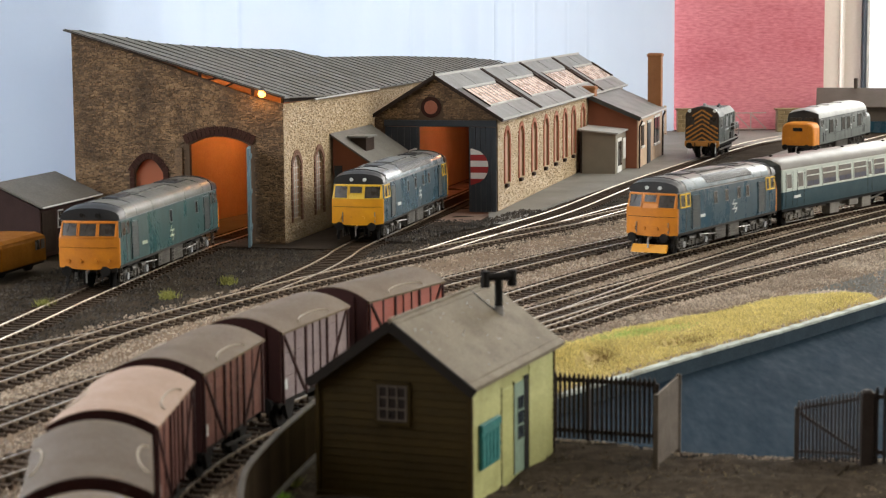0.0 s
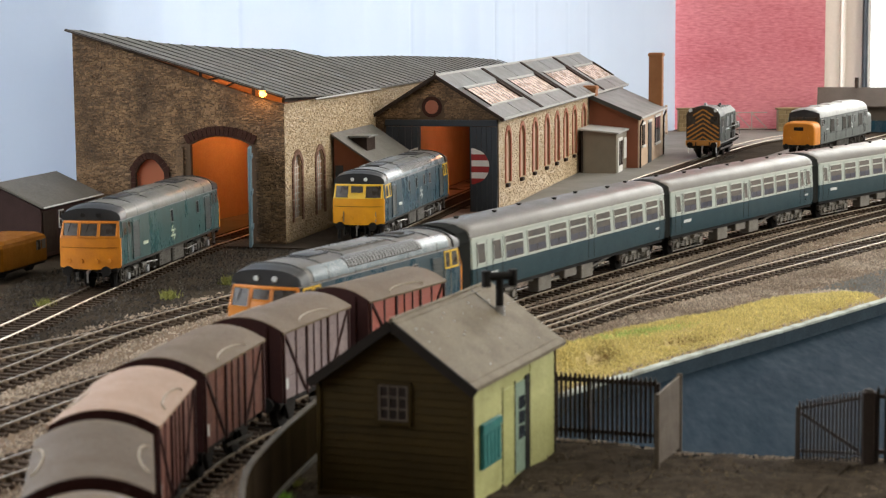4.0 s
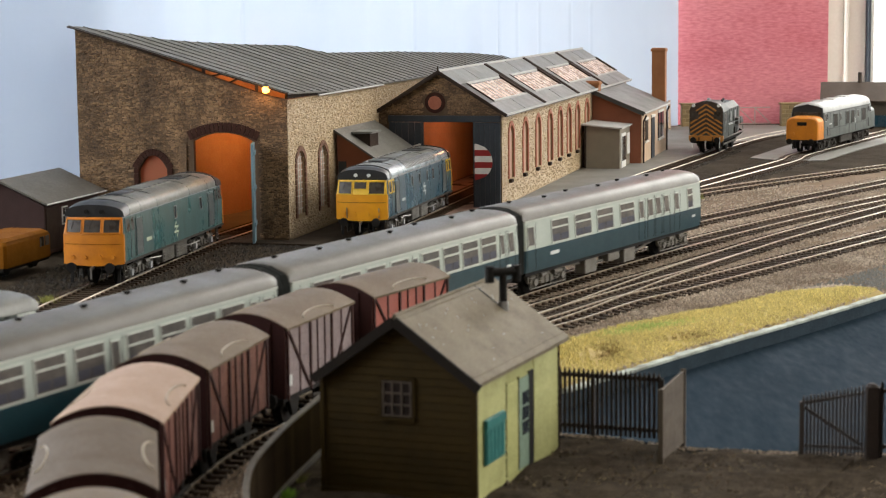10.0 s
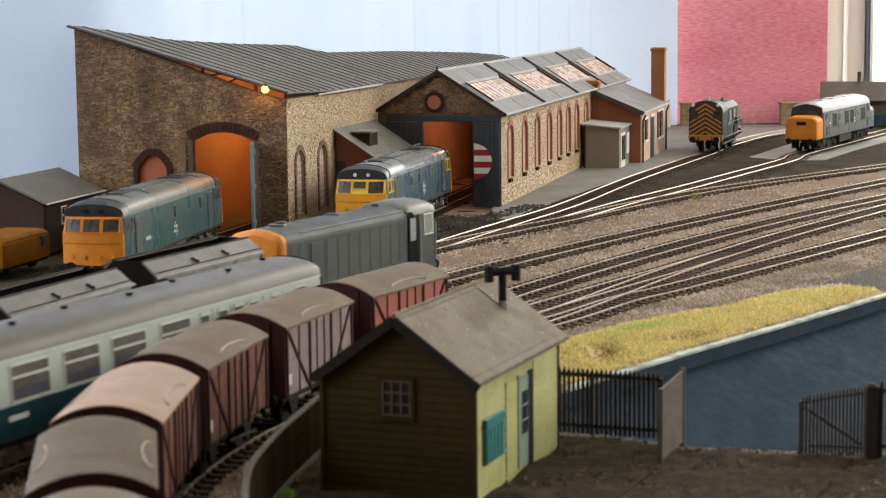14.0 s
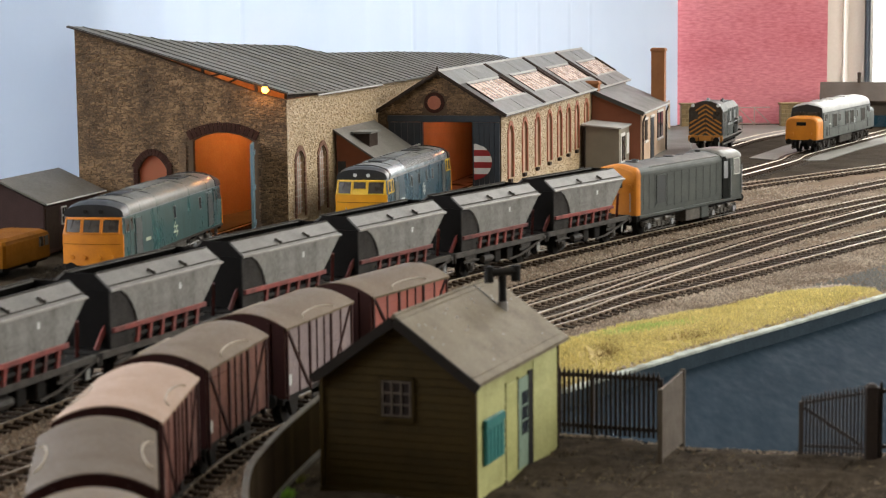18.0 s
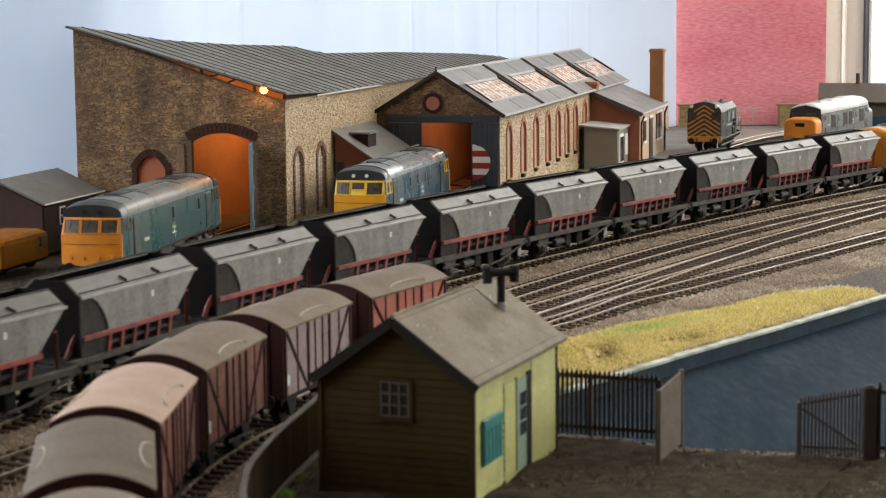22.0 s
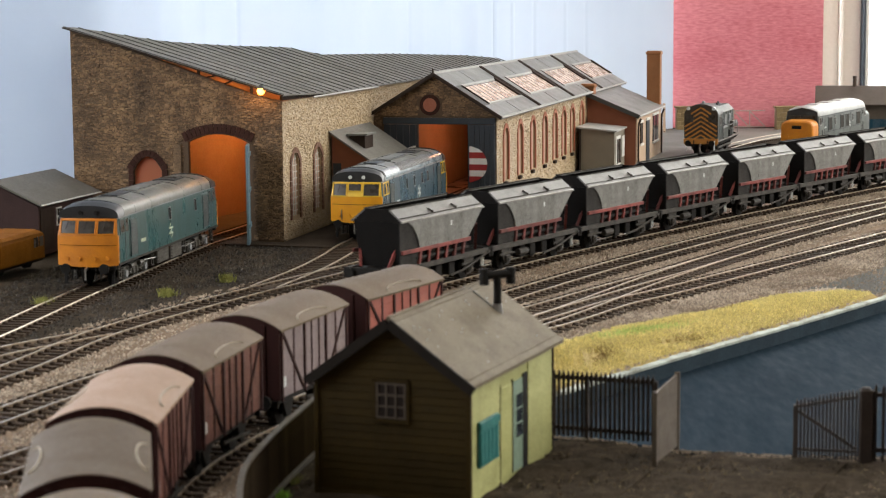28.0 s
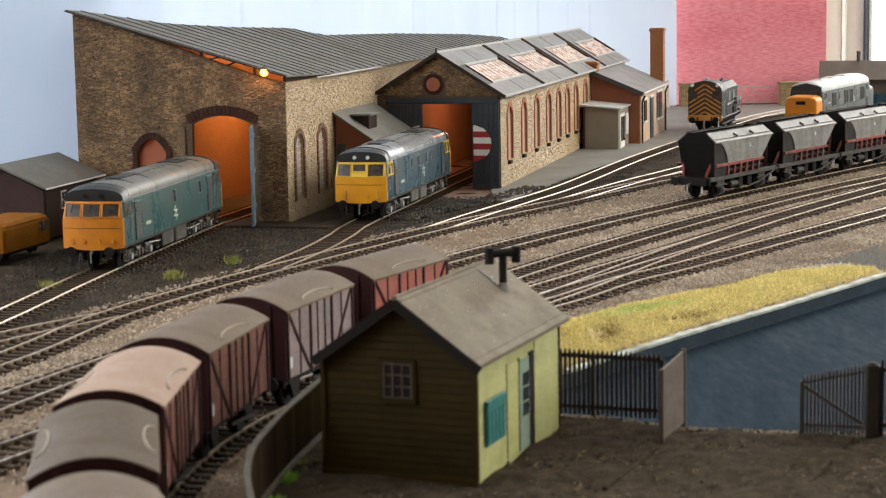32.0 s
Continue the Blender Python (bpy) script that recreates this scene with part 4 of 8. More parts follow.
def arch_bricks(parent, face, a, b, z1, rise, depth, count, material, out=0.8, jamb=0.0, name="arch_brick"):
    """Voussoirs round the head of an opening; face maps (u, z, out)."""
    w = (b - a) / 2
    for i in range(count):
        t0, t1 = i / count, (i + 1) / count
        q = []
        for t, e in ((t0 + 0.004, 0), (t1 - 0.004, 0), (t1 - 0.004, depth), (t0 + 0.004, depth)):
            u = a + (b - a) * t
            z = z1 + rise * (1 - (2 * t - 1) ** 2)
            n = Vector(((2 * t - 1) * 2 * rise / w, 1)).normalized()
            q.append((u + n.x * e, z + n.y * e))
        bm = B()
        loft(bm, [[face(u, z, -0.4) for u, z in q], [face(u, z, out) for u, z in q]])
        part(name, bm, material, parent)


def shed_one():
    sh = thing("engine_shed", "large rubble-stone engine shed with grey sheet roof and orange-lit inside", "engine shed", -105, 1332, 0, 76)
    tops = ((0, 94.4), (15, 97.4), (43, 106.6), (61, 112.8), (81, 120.0), (104, 127.6), (125, 134.2), (153, 143.0))

    def top(u):
        return float(np.interp(u, [a for a, b in tops], [b for a, b in tops]))
    holes = [(24, 68, -3, 66, 6), (87.5, 108.5, 22, 46, 10)]
    w = part("front_wall", wall_mesh(0, 153, top, holes, 4), MORTAR, sh, "dark brown rubble-stone gable wall with shade in its colour")
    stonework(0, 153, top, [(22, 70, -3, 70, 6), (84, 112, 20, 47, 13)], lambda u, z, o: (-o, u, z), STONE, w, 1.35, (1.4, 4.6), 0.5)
    ff = lambda u, z, o: (-o, u, z)
    arch_bricks(w, ff, 22, 70, 66.5, 6, 6.5, 16, ARCHBRICK)
    arch_bricks(w, ff, 86.5, 109.5, 46, 10, 4.5, 12, ARCHBRICK)
    for y0, y1 in ((83.5, 87.5), (108.5, 112)):
        for i in range(7):
            bm = B()
            box(bm, -0.9, 0.5, y0, y1, 20 + i * 3.9, 23.6 + i * 3.9, 0.15)
            part("quoin", bm, ARCHBRICK, w)
    bm = B()
    box(bm, -1.2, 0.4, 73, 78, 0, 64)
    part("buttress", bm, STONE, w)
    sholes = [(18, 36, 14, 50, 8), (70, 88, 14, 50, 8)]
    # The side takes the pale stone and mortar, its daylight painted in.
    s = part("side_wall", wall_mesh(4.2, 640, lambda u: 94, sholes, 4, "side"), MORTAR_L, sh, "rubble-stone side wall with sunlit tone in its colour")
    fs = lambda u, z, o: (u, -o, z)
    stonework(0, 345, lambda u: 94, [(15, 39, 12, 52, 10), (67, 91, 12, 52, 10)], fs, STONE_LIT, s, 1.35, (1.3, 3.8), 0.6)
    for a, b in ((18, 36), (70, 88)):
        arch_bricks(s, fs, a - 1, b + 1, 50, 8, 3.6, 11, DULLBRICK)
        for u0, u1 in ((a - 3.2, a), (b, b + 3.2)):
            for i in range(10):
                bm = B()
                box(bm, u0, u1, -0.9, 0.5, 12 + i * 3.85, 15.5 + i * 3.85, 0.15)
                part("quoin", bm, DULLBRICK, s)
        wd = new("window")
        wd.parent = sh
        wd["label"] = "arched window with white glazing bars"
        bm = B()
        box(bm, a, b, 2.0, 2.6, 14, 56)
        part("pane", bm, CREAMPANE, wd)
        bm = B()
        for u in (a + 4.5, (a + b) / 2, b - 4.5):
            box(bm, u - 0.3, u + 0.3, 1.4, 1.95, 14, 57)
        for i in range(9):
            box(bm, a, b, 1.45, 1.9, 17 + i * 4.5, 17.5 + i * 4.5)
        part("glazing_lattice", bm, SIGNWHITE, wd)
    # sheet roof, falling from the backdrop to the eave
    edge = [(-6, 156), (11, 154), (79, 118), (180, 100), (280, 89), (306, 67), (400, 60), (483, 54), (680, 31), (762, 14)]
    
    def zz(u, x=200.0):
        lift = 3.6 * min(max(1 - x / 120, 0), 1)
        return 96.5 + lift + (47.0 - lift) / 150 * u

    def hi(s):
        return float(np.interp(s, [a for a, b in edge], [b for a, b in edge]))
    ss = np.concatenate([np.arange(-6, 760, 16.0), [279, 281, 305, 307]])
    ss.sort()
    bm = B()
    loft(bm, [[(x, -3, zz(-3, x) - 1.0), (x, -3, zz(-3, x)), (x, hi(x), zz(hi(x), x)), (x, hi(x), zz(hi(x), x) - 1.0)] for x in ss])
    roof = part("roof", bm, SHEETGREY, sh, "grey standing-seam sheet roof")
    for x in np.arange(-5, 756, 18.0):
        bm = B()
        beam(bm, (x, -3.2, zz(-3.2, x) + 0.25), (x, hi(x) - 0.5, zz(hi(x) - 0.5, x) + 0.25), 0.7, 0.8)
        part("seam", bm, RIBDARK, roof)
    bm = B()
    beam(bm, (-6, -3, zz(-3, 0) - 0.6), (-6, 156, zz(156, 0) - 0.6), 0.8, 0.8)
    part("bargeboard", bm, TIMBER_DK, sh)
    bm = B()
    cyl(bm, (60, -3.6, 94.6), (228, -3.6, 94.4), 0.7, 8)
    part("gutter", bm, PALETRIM, sh)
    # roof truss over the wall; the long eave beam is added to block lamplight
    for p, q in (((2, 3, zz(3, 0) - 1.7), (2, 110, zz(110, 0) - 1.7)), ((8, 3, 96.2), (130, 3, 95.6)), ((2, 60, 111), (2, 60, 117)), ((2, 43, 112.6), (2, 56, 110.2)), ((2, 33, 109.6), (2, 43, 105.4)), ((2, 22, 98), (2, 22, 106))):
        bm = B()
        beam(bm, p, q, 2, 3.2 if p[0] > 5 else 1.1)
        part("rafter_and_light_block", bm, TIMBER_DK, sh)
    # doors, standing open
    bm = B()
    box(bm, -22, -0.5, -0.9, 0.9, -1, 66, 0.2)
    for z in (10, 34, 58):
        box(bm, -21, -1, -1.6, -0.9, z, z + 3)
    o = part("door", bm, DOORBLUE, sh, "blue-grey door standing open")
    o.matrix_basis = pose(-2.4 * MM, 23.6 * MM, 0, 0, 0, 16.5)
    # inside walls and floor
    for b in ((210, 212, 4.2, 113.9, -2, 95), (9, 209.8, 4.4, 5.6, -2, 92.5), (4.5, 12, 114.5, 150, -2, 118)):
        bm = B()
        box(bm, *b)
        part("inner_wall", bm, INNERWALL, sh)
    bm = B()
    loft(bm, [[(x, y, -2), (x, y + 1.5, -2), (x, y + 1.5, zz(y) - 1.6), (x, y, zz(y) - 1.6)] for x, y in [(q, min(114, hi(q) - 3)) for q in (9, 40, 79, 120, 180, 212)]])
    part("inner_wall", bm, INNERWALL, sh)
    bm = B()
    box(bm, 2.2, 2.6, 87.5, 108.5, 22, 57)
    part("window_pane", bm, PAPERPANE, sh, "pinkish translucent window pane")
    bm = B()
    box(bm, -3, 210, 4.2, 112, -3.0, -2.0)
    part("shed_floor", bm, CONCRETE, sh)
    return sh


shed_one()
bulb_light("shed_lamp_orange", -105 + 0.242 * 150 - 0.97 * 60, 1332 + 0.97 * 150 + 0.242 * 60, 80, 0.14, ORANGE)
lamp = thing("wall_lamp", "small glowing orange lamp under the shed eave", "lamp", -105 + 0.242 * -5 - 0.97 * 13, 1332 - 0.97 * 5 + 0.242 * 13, 101.6, 76)
bm = B()
bmesh.ops.create_uvsphere(bm, u_segments=12, v_segments=8, radius=2.7)
part("bulb", bm, BULB, lamp, smooth=True)
bm = B()
beam(bm, (0, 0, 0), (7, -1, -1.5), 0.8, 0.8)
part("bracket", bm, STEEL, lamp)
bm = B()
cyl(bm, (0, 0, 2.0), (0, 0, 4.2), 3.0, 12, 1.0)
part("lamp_cap", bm, RIBDARK, lamp)
bulb_light("eave_lamp_light", -105 - 1.2 - 12.6 - 2.5, 1332 - 4.8 + 3.1 - 5, 100.6, 0.012, (1.0, 0.5, 0.15))


def lean_to():
    s = thing("lean_to_office", "small brown brick lean-to with grey sloping roof", "outbuilding", -79, 1436, 0, 76)
    fr = lambda y: 66 + y * 0.65
    bm = B()
    loft(bm, [[(x, -2, -3), (x, -32, -3), (x, -32, fr(-32)), (x, -2, fr(-2))] for x in (0, 106)])
    part("wall", bm, REDBRICK, s)
    bm = B()
    loft(bm, [[(x, -0.5, fr(0)), (x, -35, fr(-35)), (x, -35, fr(-35) + 1.5), (x, -0.5, fr(0) + 1.5)] for x in (-3, 107)])
    part("roof", bm, SHEETGREY, s, "grey slate roof")
    bm = B()
    box(bm, -0.8, -0.05, -9, -3, 32, 44)
    part("window", bm, WIN, s)
    bm = B()
    box(bm, 18, 40, -22, -10, 50, 63)
    part("vent_box", bm, TIMBER_DK, s)
    bm = B()
    box(bm, 16, 42, -24, -8, 63.1, 64.4)
    part("vent_cap", bm, SLATE, s)
    for x in (8, 26, 44):
        bm = B()
        box(bm, x, x + 9, -32.8, -32.05, 4, 34, 0.2)
        part("side_window", bm, WIN, s)


lean_to()


def shed_two():
    sh = thing("goods_shed", "rubble-stone goods shed with slate roof, skylights and charcoal doors", "goods shed", 46, 1527, 0, 76)
    top = lambda u: 73 + (31 * (1 - abs(u - 49.5) / 49.5))
    L = 640
    w = part("front_wall", wall_mesh(0, 99, top, [(1.5, 90, -3, 66, 0)], 4), MORTAR, sh, "brown rubble-stone gable wall with shade in its colour")
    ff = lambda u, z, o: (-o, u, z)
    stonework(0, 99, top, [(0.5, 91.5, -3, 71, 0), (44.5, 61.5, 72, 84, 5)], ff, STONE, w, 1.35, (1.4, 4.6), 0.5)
    for r, mt, x, nm in ((8.2, ARCHBRICK, -1.0, "roundel_ring"), (5.4, WINRED, -1.4, "roundel")):
        bm = B()
        cyl(bm, (0.5, 53, 80.5), (x, 53, 80.5), r, 20)
        part(nm, bm, mt, w)
    bm = B()
    box(bm, -1.6, 1, 0.8, 91, 65.5, 70.5, 0.3)
    part("lintel", bm, DOORDARK, sh, "dark timber lintel")
    for y0, y1, cy, sgn in ((0.6, 21, 21, -1), (64, 90, 64, 1)):
        d = new("door")
        d.parent = sh
        d["label"] = "charcoal door leaf with red and white striped half disc"
        for i in range(5):
            a, b = y0 + (y1 - y0) * i / 5, y0 + (y1 - y0) * (i + 1) / 5
            bm = B()
            box(bm, -2.6, -1.0, a + 0.12, b - 0.12, -1, 65.3, 0.12)
            part("plank", bm, DOORDARK, d)
        for i in range(6):
            z0 = 20.5 + i * 4.7
            q = []
            for zq in (z0, z0 + 2.35, z0 + 4.7):
                q.append((cy + sgn * math.sqrt(max(0, 14.2 ** 2 - (zq - 34.6) ** 2)), zq))
            bm = B()
            loft(bm, [[(x, cy, z0)] + [(x, u, z) for u, z in q] + [(x, cy, z0 + 4.7)] for x in (-2.65, -3.0)])
            part("disc_stripe", bm, SIGNRED if i % 2 == 0 else SIGNWHITE, d)
    bm = B()
    box(bm, -2, 2, 21.1, 22.4, -1, 65.4)
    box(bm, -2, 2, 62.6, 63.9, -1, 65.4)
    part("door_frame", bm, DOORDARK, sh)
    wins = [35, 91, 145, 199, 247, 291, 336, 387]
    holes = [(c - 9, c + 9, 19, 54, 7) for c in wins]
    # Side wall in the paler stone, which carries the window light.
    s = part("side_wall", wall_mesh(4.2, L, lambda u: 73, holes, 4, "side"), MORTAR_L, sh, "rubble-stone side wall with arched windows, sunlit tone in its colour")
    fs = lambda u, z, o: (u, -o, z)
    stonework(0, L, lambda u: 73, [(c - 12.2, c + 12.2, 17, 55, 10) for c in wins], fs, STONE_LIT, s, 1.4, (1.4, 4.0), 0.6)
    for c in wins:
        arch_bricks(s, fs, c - 9.5, c + 9.5, 54, 7, 3.6, 9, WINRED)
        for u0, u1 in ((c - 12, c - 9), (c + 9, c + 12)):
            bm = B()
            box(bm, u0, u1, -0.9, 0.5, 19, 54.5, 0.15)
            part("jamb", bm, WINRED, s)
        wd = new("window")
        wd.parent = sh
        wd["label"] = "tall arched window with pale pane"
        bm = B()
        box(bm, c - 9, c + 9, 1.2, 1.8, 19, 61)
        part("pane", bm, CREAMPANE, wd)
        bm = B()
        box(bm, c - 9.5, c - 2, -2.6, 1, 15.8, 18.6, 0.2)
        part("sill", bm, TIMBER_DK, wd)
    bm = B()
    box(bm, 4.2, L, 95, 99, -3, 73)
    box(bm, L - 4, L, 4.1, 94.9, -3, 73)
    part("back_wall", bm, MORTAR, sh)
    bm = B()
    prism(bm, [(0.2, 73.1), (98.8, 73.1), (49.5, 103.8)], "x", L - 4, L)
    part("back_gable", bm, STONE, sh)
    for b in ((5, 380, 92, 94.5, -2, 72), (378, 380, 4.4, 91.9, -2, 72)):
        bm = B()
        box(bm, *b)
        part("inner_wall", bm, INNERWALL, sh)
    bm = B()
    box(bm, -62, 378, 4.4, 92, -3.6, -2.4)
    part("shed_floor", bm, DUSTFLOOR, sh)
    # slate roof in panels with four skylights
    sl = lambda k: (49.5 - 54.5 * k, 105.5 - 34.1 * k)
    bm = B()
    a, b = sl(0), sl(1.0)
    loft(bm, [[(x, a[0], a[1] - 1.6), (x, b[0], b[1] - 1.6), (x, b[0], b[1] - 0.6), (x, a[0], a[1] - 0.6)] for x in (-4, L + 4)])
    loft(bm, [[(x, a[0], a[1] - 1.6), (x, 104, 71.4 - 1.6), (x, 104, 71.4 - 0.6), (x, a[0], a[1] - 0.6)] for x in (-4, L + 4)])
    roof = part("roof", bm, RIBDARK, sh, "grey slate roof with skylights")

    def panel(x0, x1, k0, k1, mt, nm, lift=0.6):
        a, b = sl(k0), sl(k1)
        bm = B()
        loft(bm, [[(x, a[0], a[1] - 0.6), (x, b[0], b[1] - 0.6), (x, b[0], b[1] - 0.6 + lift), (x, a[0], a[1] - 0.6 + lift)] for x in (x0, x1)])
        return part(nm, bm, mt, roof)
    n, wd = 8, 82.0
    for i in range(n):
        x0 = -7 + i * wd
        for k0, k1 in ((0.02, 0.30), (0.74, 0.99)):
            panel(max(x0 + 1.0, -3), min(x0 + wd - 1.0, L + 3), k0, k1, SLATE, "slate_panel")
    for i in range(4):
        x0 = 22 + i * 164
        sw = 118
        if i < 3:
            panel(x0 + sw + 6, x0 + 161, 0.31, 0.73, SLATE, "slate_panel")
        panel(x0, x0 + sw, 0.35, 0.69, SKYLIGHT, "skylight_pane", 0.5)
        panel(x0 + sw + 0.2, x0 + sw + 5, 0.31, 0.73, TIMBER_DK, "skylight_frame", 2.4)
        panel(x0 - 2.4, x0 - 0.2, 0.31, 0.73, TIMBER_DK, "skylight_frame", 1.2)
        panel(x0 - 2.4, x0 + sw + 5, 0.715, 0.735, PALETRIM, "skylight_frame", 1.4)
        panel(x0 - 2.4, x0 + sw + 5, 0.305, 0.325, PALETRIM, "skylight_frame", 1.2)
        for x1 in ((x0 + sw + 13, x0 + sw + 19) if i < 3 else ()):
            panel(x1, x1 + 2.6, 0.01, 0.99, TIMBER_DK, "roof_batten", 1.7)
        for q in (13, 27, 41, 55, 69, 83, 97, 110):
            panel(x0 + q, x0 + q + 1.2, 0.35, 0.69, PALETRIM, "glazing_bar", 0.9)
    bm = B()
    beam(bm, (-4, 49.5, 105.6), (L + 4, 49.5, 105.6), 2.4, 1.6)
    part("ridge_cap", bm, PALETRIM, roof)
    bm = B()
    beam(bm, (-4, sl(1)[0], sl(1)[1]), (L + 4, sl(1)[0], sl(1)[1]), 1.4, 1.6)
    part("gutter", bm, PALETRIM, roof)
    for sd in (sl(1.0), (104, 71.4)):
        bm = B()
        beam(bm, (-4.6, 49.5, 104.6), (-4.6, sd[0], sd[1] - 0.6), 1.2, 2.6)
        part("bargeboard", bm, TIMBER_DK, roof)
    bm = B()
    cyl(bm, (-4.6, 49.5, 104), (-4.6, 49.5, 109), 1.2, 8, 0.5)
    part("finial", bm, TIMBER_DK, roof)
    return sh


shed_two()
bulb_light("goods_lamp_orange", 46 + 0.242 * 170 - 0.97 * 40, 1527 + 0.97 * 170 + 0.242 * 40, 66, 0.085, (1.0, 0.38, 0.17))


def at_two(x, y):
    """A plan point given along and left of the goods shed's front corner."""
    return 46 + 0.2419 * x - 0.9703 * y, 1527 + 0.9703 * x + 0.2419 * y


def annex():
    X, Y = at_two(414, 0)
    a = thing("brick_annex", "red and cream brick annex with grey roof and drainpipes", "annex", X, Y, 0, 76)
    fr = lambda y: 70 + y * 0.42
    bm = B()
    loft(bm, [[(x, 40, -3), (x, -49, -3), (x, -49, fr(-49)), (x, 40, fr(40))] for x in (20, 178)])
    part("end_wall", bm, REDBRICK, a)
    bm = B()
    loft(bm, [[(x, -1, -3), (x, -48.9, -3), (x, -48.9, fr(-48.9)), (x, -1, fr(-1))] for x in (0, 19.9)])
    part("gable_wall", bm, REDBRICK, a, "red brick end wall")
    bm = B()
    box(bm, 0.1, 178, -50.2, -49.1, -3, fr(-49) - 0.4)
    part("side_wall", bm, CREAMBRICK, a, "cream rendered side wall")
    bm = B()
    loft(bm, [[(x, 40, fr(40)), (x, -53, fr(-53)), (x, -53, fr(-53) + 1.6), (x, 40, fr(40) + 1.6)] for x in (-4, 182)])
    part("roof", bm, SLATE, a, "plain grey slate roof")
    bm = B()
    beam(bm, (-4.6, -1, fr(-1)), (-4.6, -53, fr(-53)), 1.2, 4)
    part("bargeboard", bm, RIBDARK, a)
    for x0, x1, z0, z1, mt, nm in ((20, 36, 20, 40, TIMBER_DK, "window"), (62, 84, -1, 40, DOORDARK, "door"), (112, 128, 16, 42, WIN, "window"), (134, 150, 16, 42, WIN, "window")):
        bm = B()
        box(bm, x0, x1, -51.2, -50.25, z0, z1, 0.2)
        o = part(nm, bm, mt, a)
        bm = B()
        box(bm, x0 - 2, x1 + 2, -51.6, -50.25, z1 + 0.2, z1 + 2.6, 0.2)
        part("lintel", bm, SIGNWHITE, a)
        if nm == "window":
            bm = B()
            box(bm, x0 - 2, x1 + 2, -52, -50.25, z0 - 2.4, z0 - 0.2, 0.2)
            part("sill", bm, SIGNWHITE, a)
    for x in (2, 174):
        bm = B()
        cyl(bm, (x, -51.4, -2), (x, -51.4, 40), 0.9, 8)
        cyl(bm, (x, -51.4, 40), (x, -54, 46), 0.9, 8)
        part("drainpipe", bm, TIMBER_DK, a)
    bm = B()
    cyl(bm, (-4, -53.4, fr(-53) + 0.4), (182, -53.4, fr(-53) + 0.4), 1.1, 8)
    part("gutter", bm, PALETRIM, a)
    for x, y, w, z0, z1, mt in ((168, -50, 14, 44, 107, CHIMBRICK), (8, -6, 14, 64, 79, CHIMBRICK)):
        bm = B()
        box(bm, x, x + w, y, y + w, z0, z1, 0.3)
        box(bm, x - 1, x + w + 1, y - 1, y + w + 1, z1 - 3.5, z1 - 1, 0.3)
        part("chimney", bm, mt, a, "tall orange brick chimney" if z1 > 90 else "short brick chimney stub")
    X, Y = at_two(350, -3)
    g = thing("timber_store", "small grey-brown timber store with white glazed door", "store shed", X, Y, 0, 76)
    bm = B()
    loft(bm, [[(x, -1.5, -3), (x, -35, -3), (x, -35, 36.5), (x, -1.5, 40)] for x in (0, 70)])
    part("shell", bm, mat("grey_brown_boards", (0.24, 0.21, 0.16), (0.2, 0.17, 0.13), 0.6, 0.8, 12, 0.1), g)
    bm = B()
    loft(bm, [[(x, 1, 40.4), (x, -37.5, 36.8), (x, -37.5, 38.2), (x, 1, 41.8)] for x in (-3, 73)])
    part("roof", bm, PALETRIM, g, "pale grey flat roof")
    for x0, x1, z0, z1, mt, nm in ((8, 34, -1, 32, SIGNWHITE, "door"), (12, 19, 6, 29, WINDIM, "pane"), (23, 30, 6, 29, WINDIM, "pane"), (44, 60, 10, 30, SIGNWHITE, "window")):
        bm = B()
        off = 0.9 if nm == "pane" else 0
        box(bm, x0, x1, -35.8 - off, -35.1 - off * 0.8, z0, z1, 0.1)
        part(nm, bm, mt, g)
    bm = B()
    box(bm, -1.5, 0, -3, -1.6, 0, 39)
    part("corner_post", bm, TIMBER_DK, g)


annex()


def hut_left():
    h = thing("maroon_shed", "dark maroon boarded shed with grey felt roof", "shed", -258, 1264, 2, 76)
    bm = B()
    prism(bm, [(0, -3), (60, -3), (60, 29), (30, 43), (0, 29)], "x", 0, 86)
    part("shell", bm, HUTBROWN, h)
    for y0, z0, y1, z1 in ((30, 46, -4, 31), (30, 46, 64, 31)):
        bm = B()
        loft(bm, [[(x, y0, z0 - 1.4), (x, y1, z1 - 1.4), (x, y1, z1), (x, y0, z0)] for x in (-4, 90)])
        part("roof", bm, SHEETGREY, h, "grey felt roof slope")
    bm = B()
    beam(bm, (-4, -4.6, 30.4), (90, -4.6, 30.4), 0.6, 0.9)
    part("fascia", bm, SIGNWHITE, h)
    bm = B()
    box(bm, 2, 22, -0.7, -0.1, 0, 27)
    part("door", bm, TIMBER_DK, h)
    bm = B()
    box(bm, 26, 34, -0.8, -0.1, 14, 26)
    w = part("window", bm, SIGNWHITE, h)
    for x in (26.8, 30.4):
        for z in (15, 20.6):
            bm = B()
            box(bm, x, x + 2.8, -1.1, -0.85, z, z + 4.6)
            part("pane", bm, WIN, w)


hut_left()

# ---- the lineside hut ----


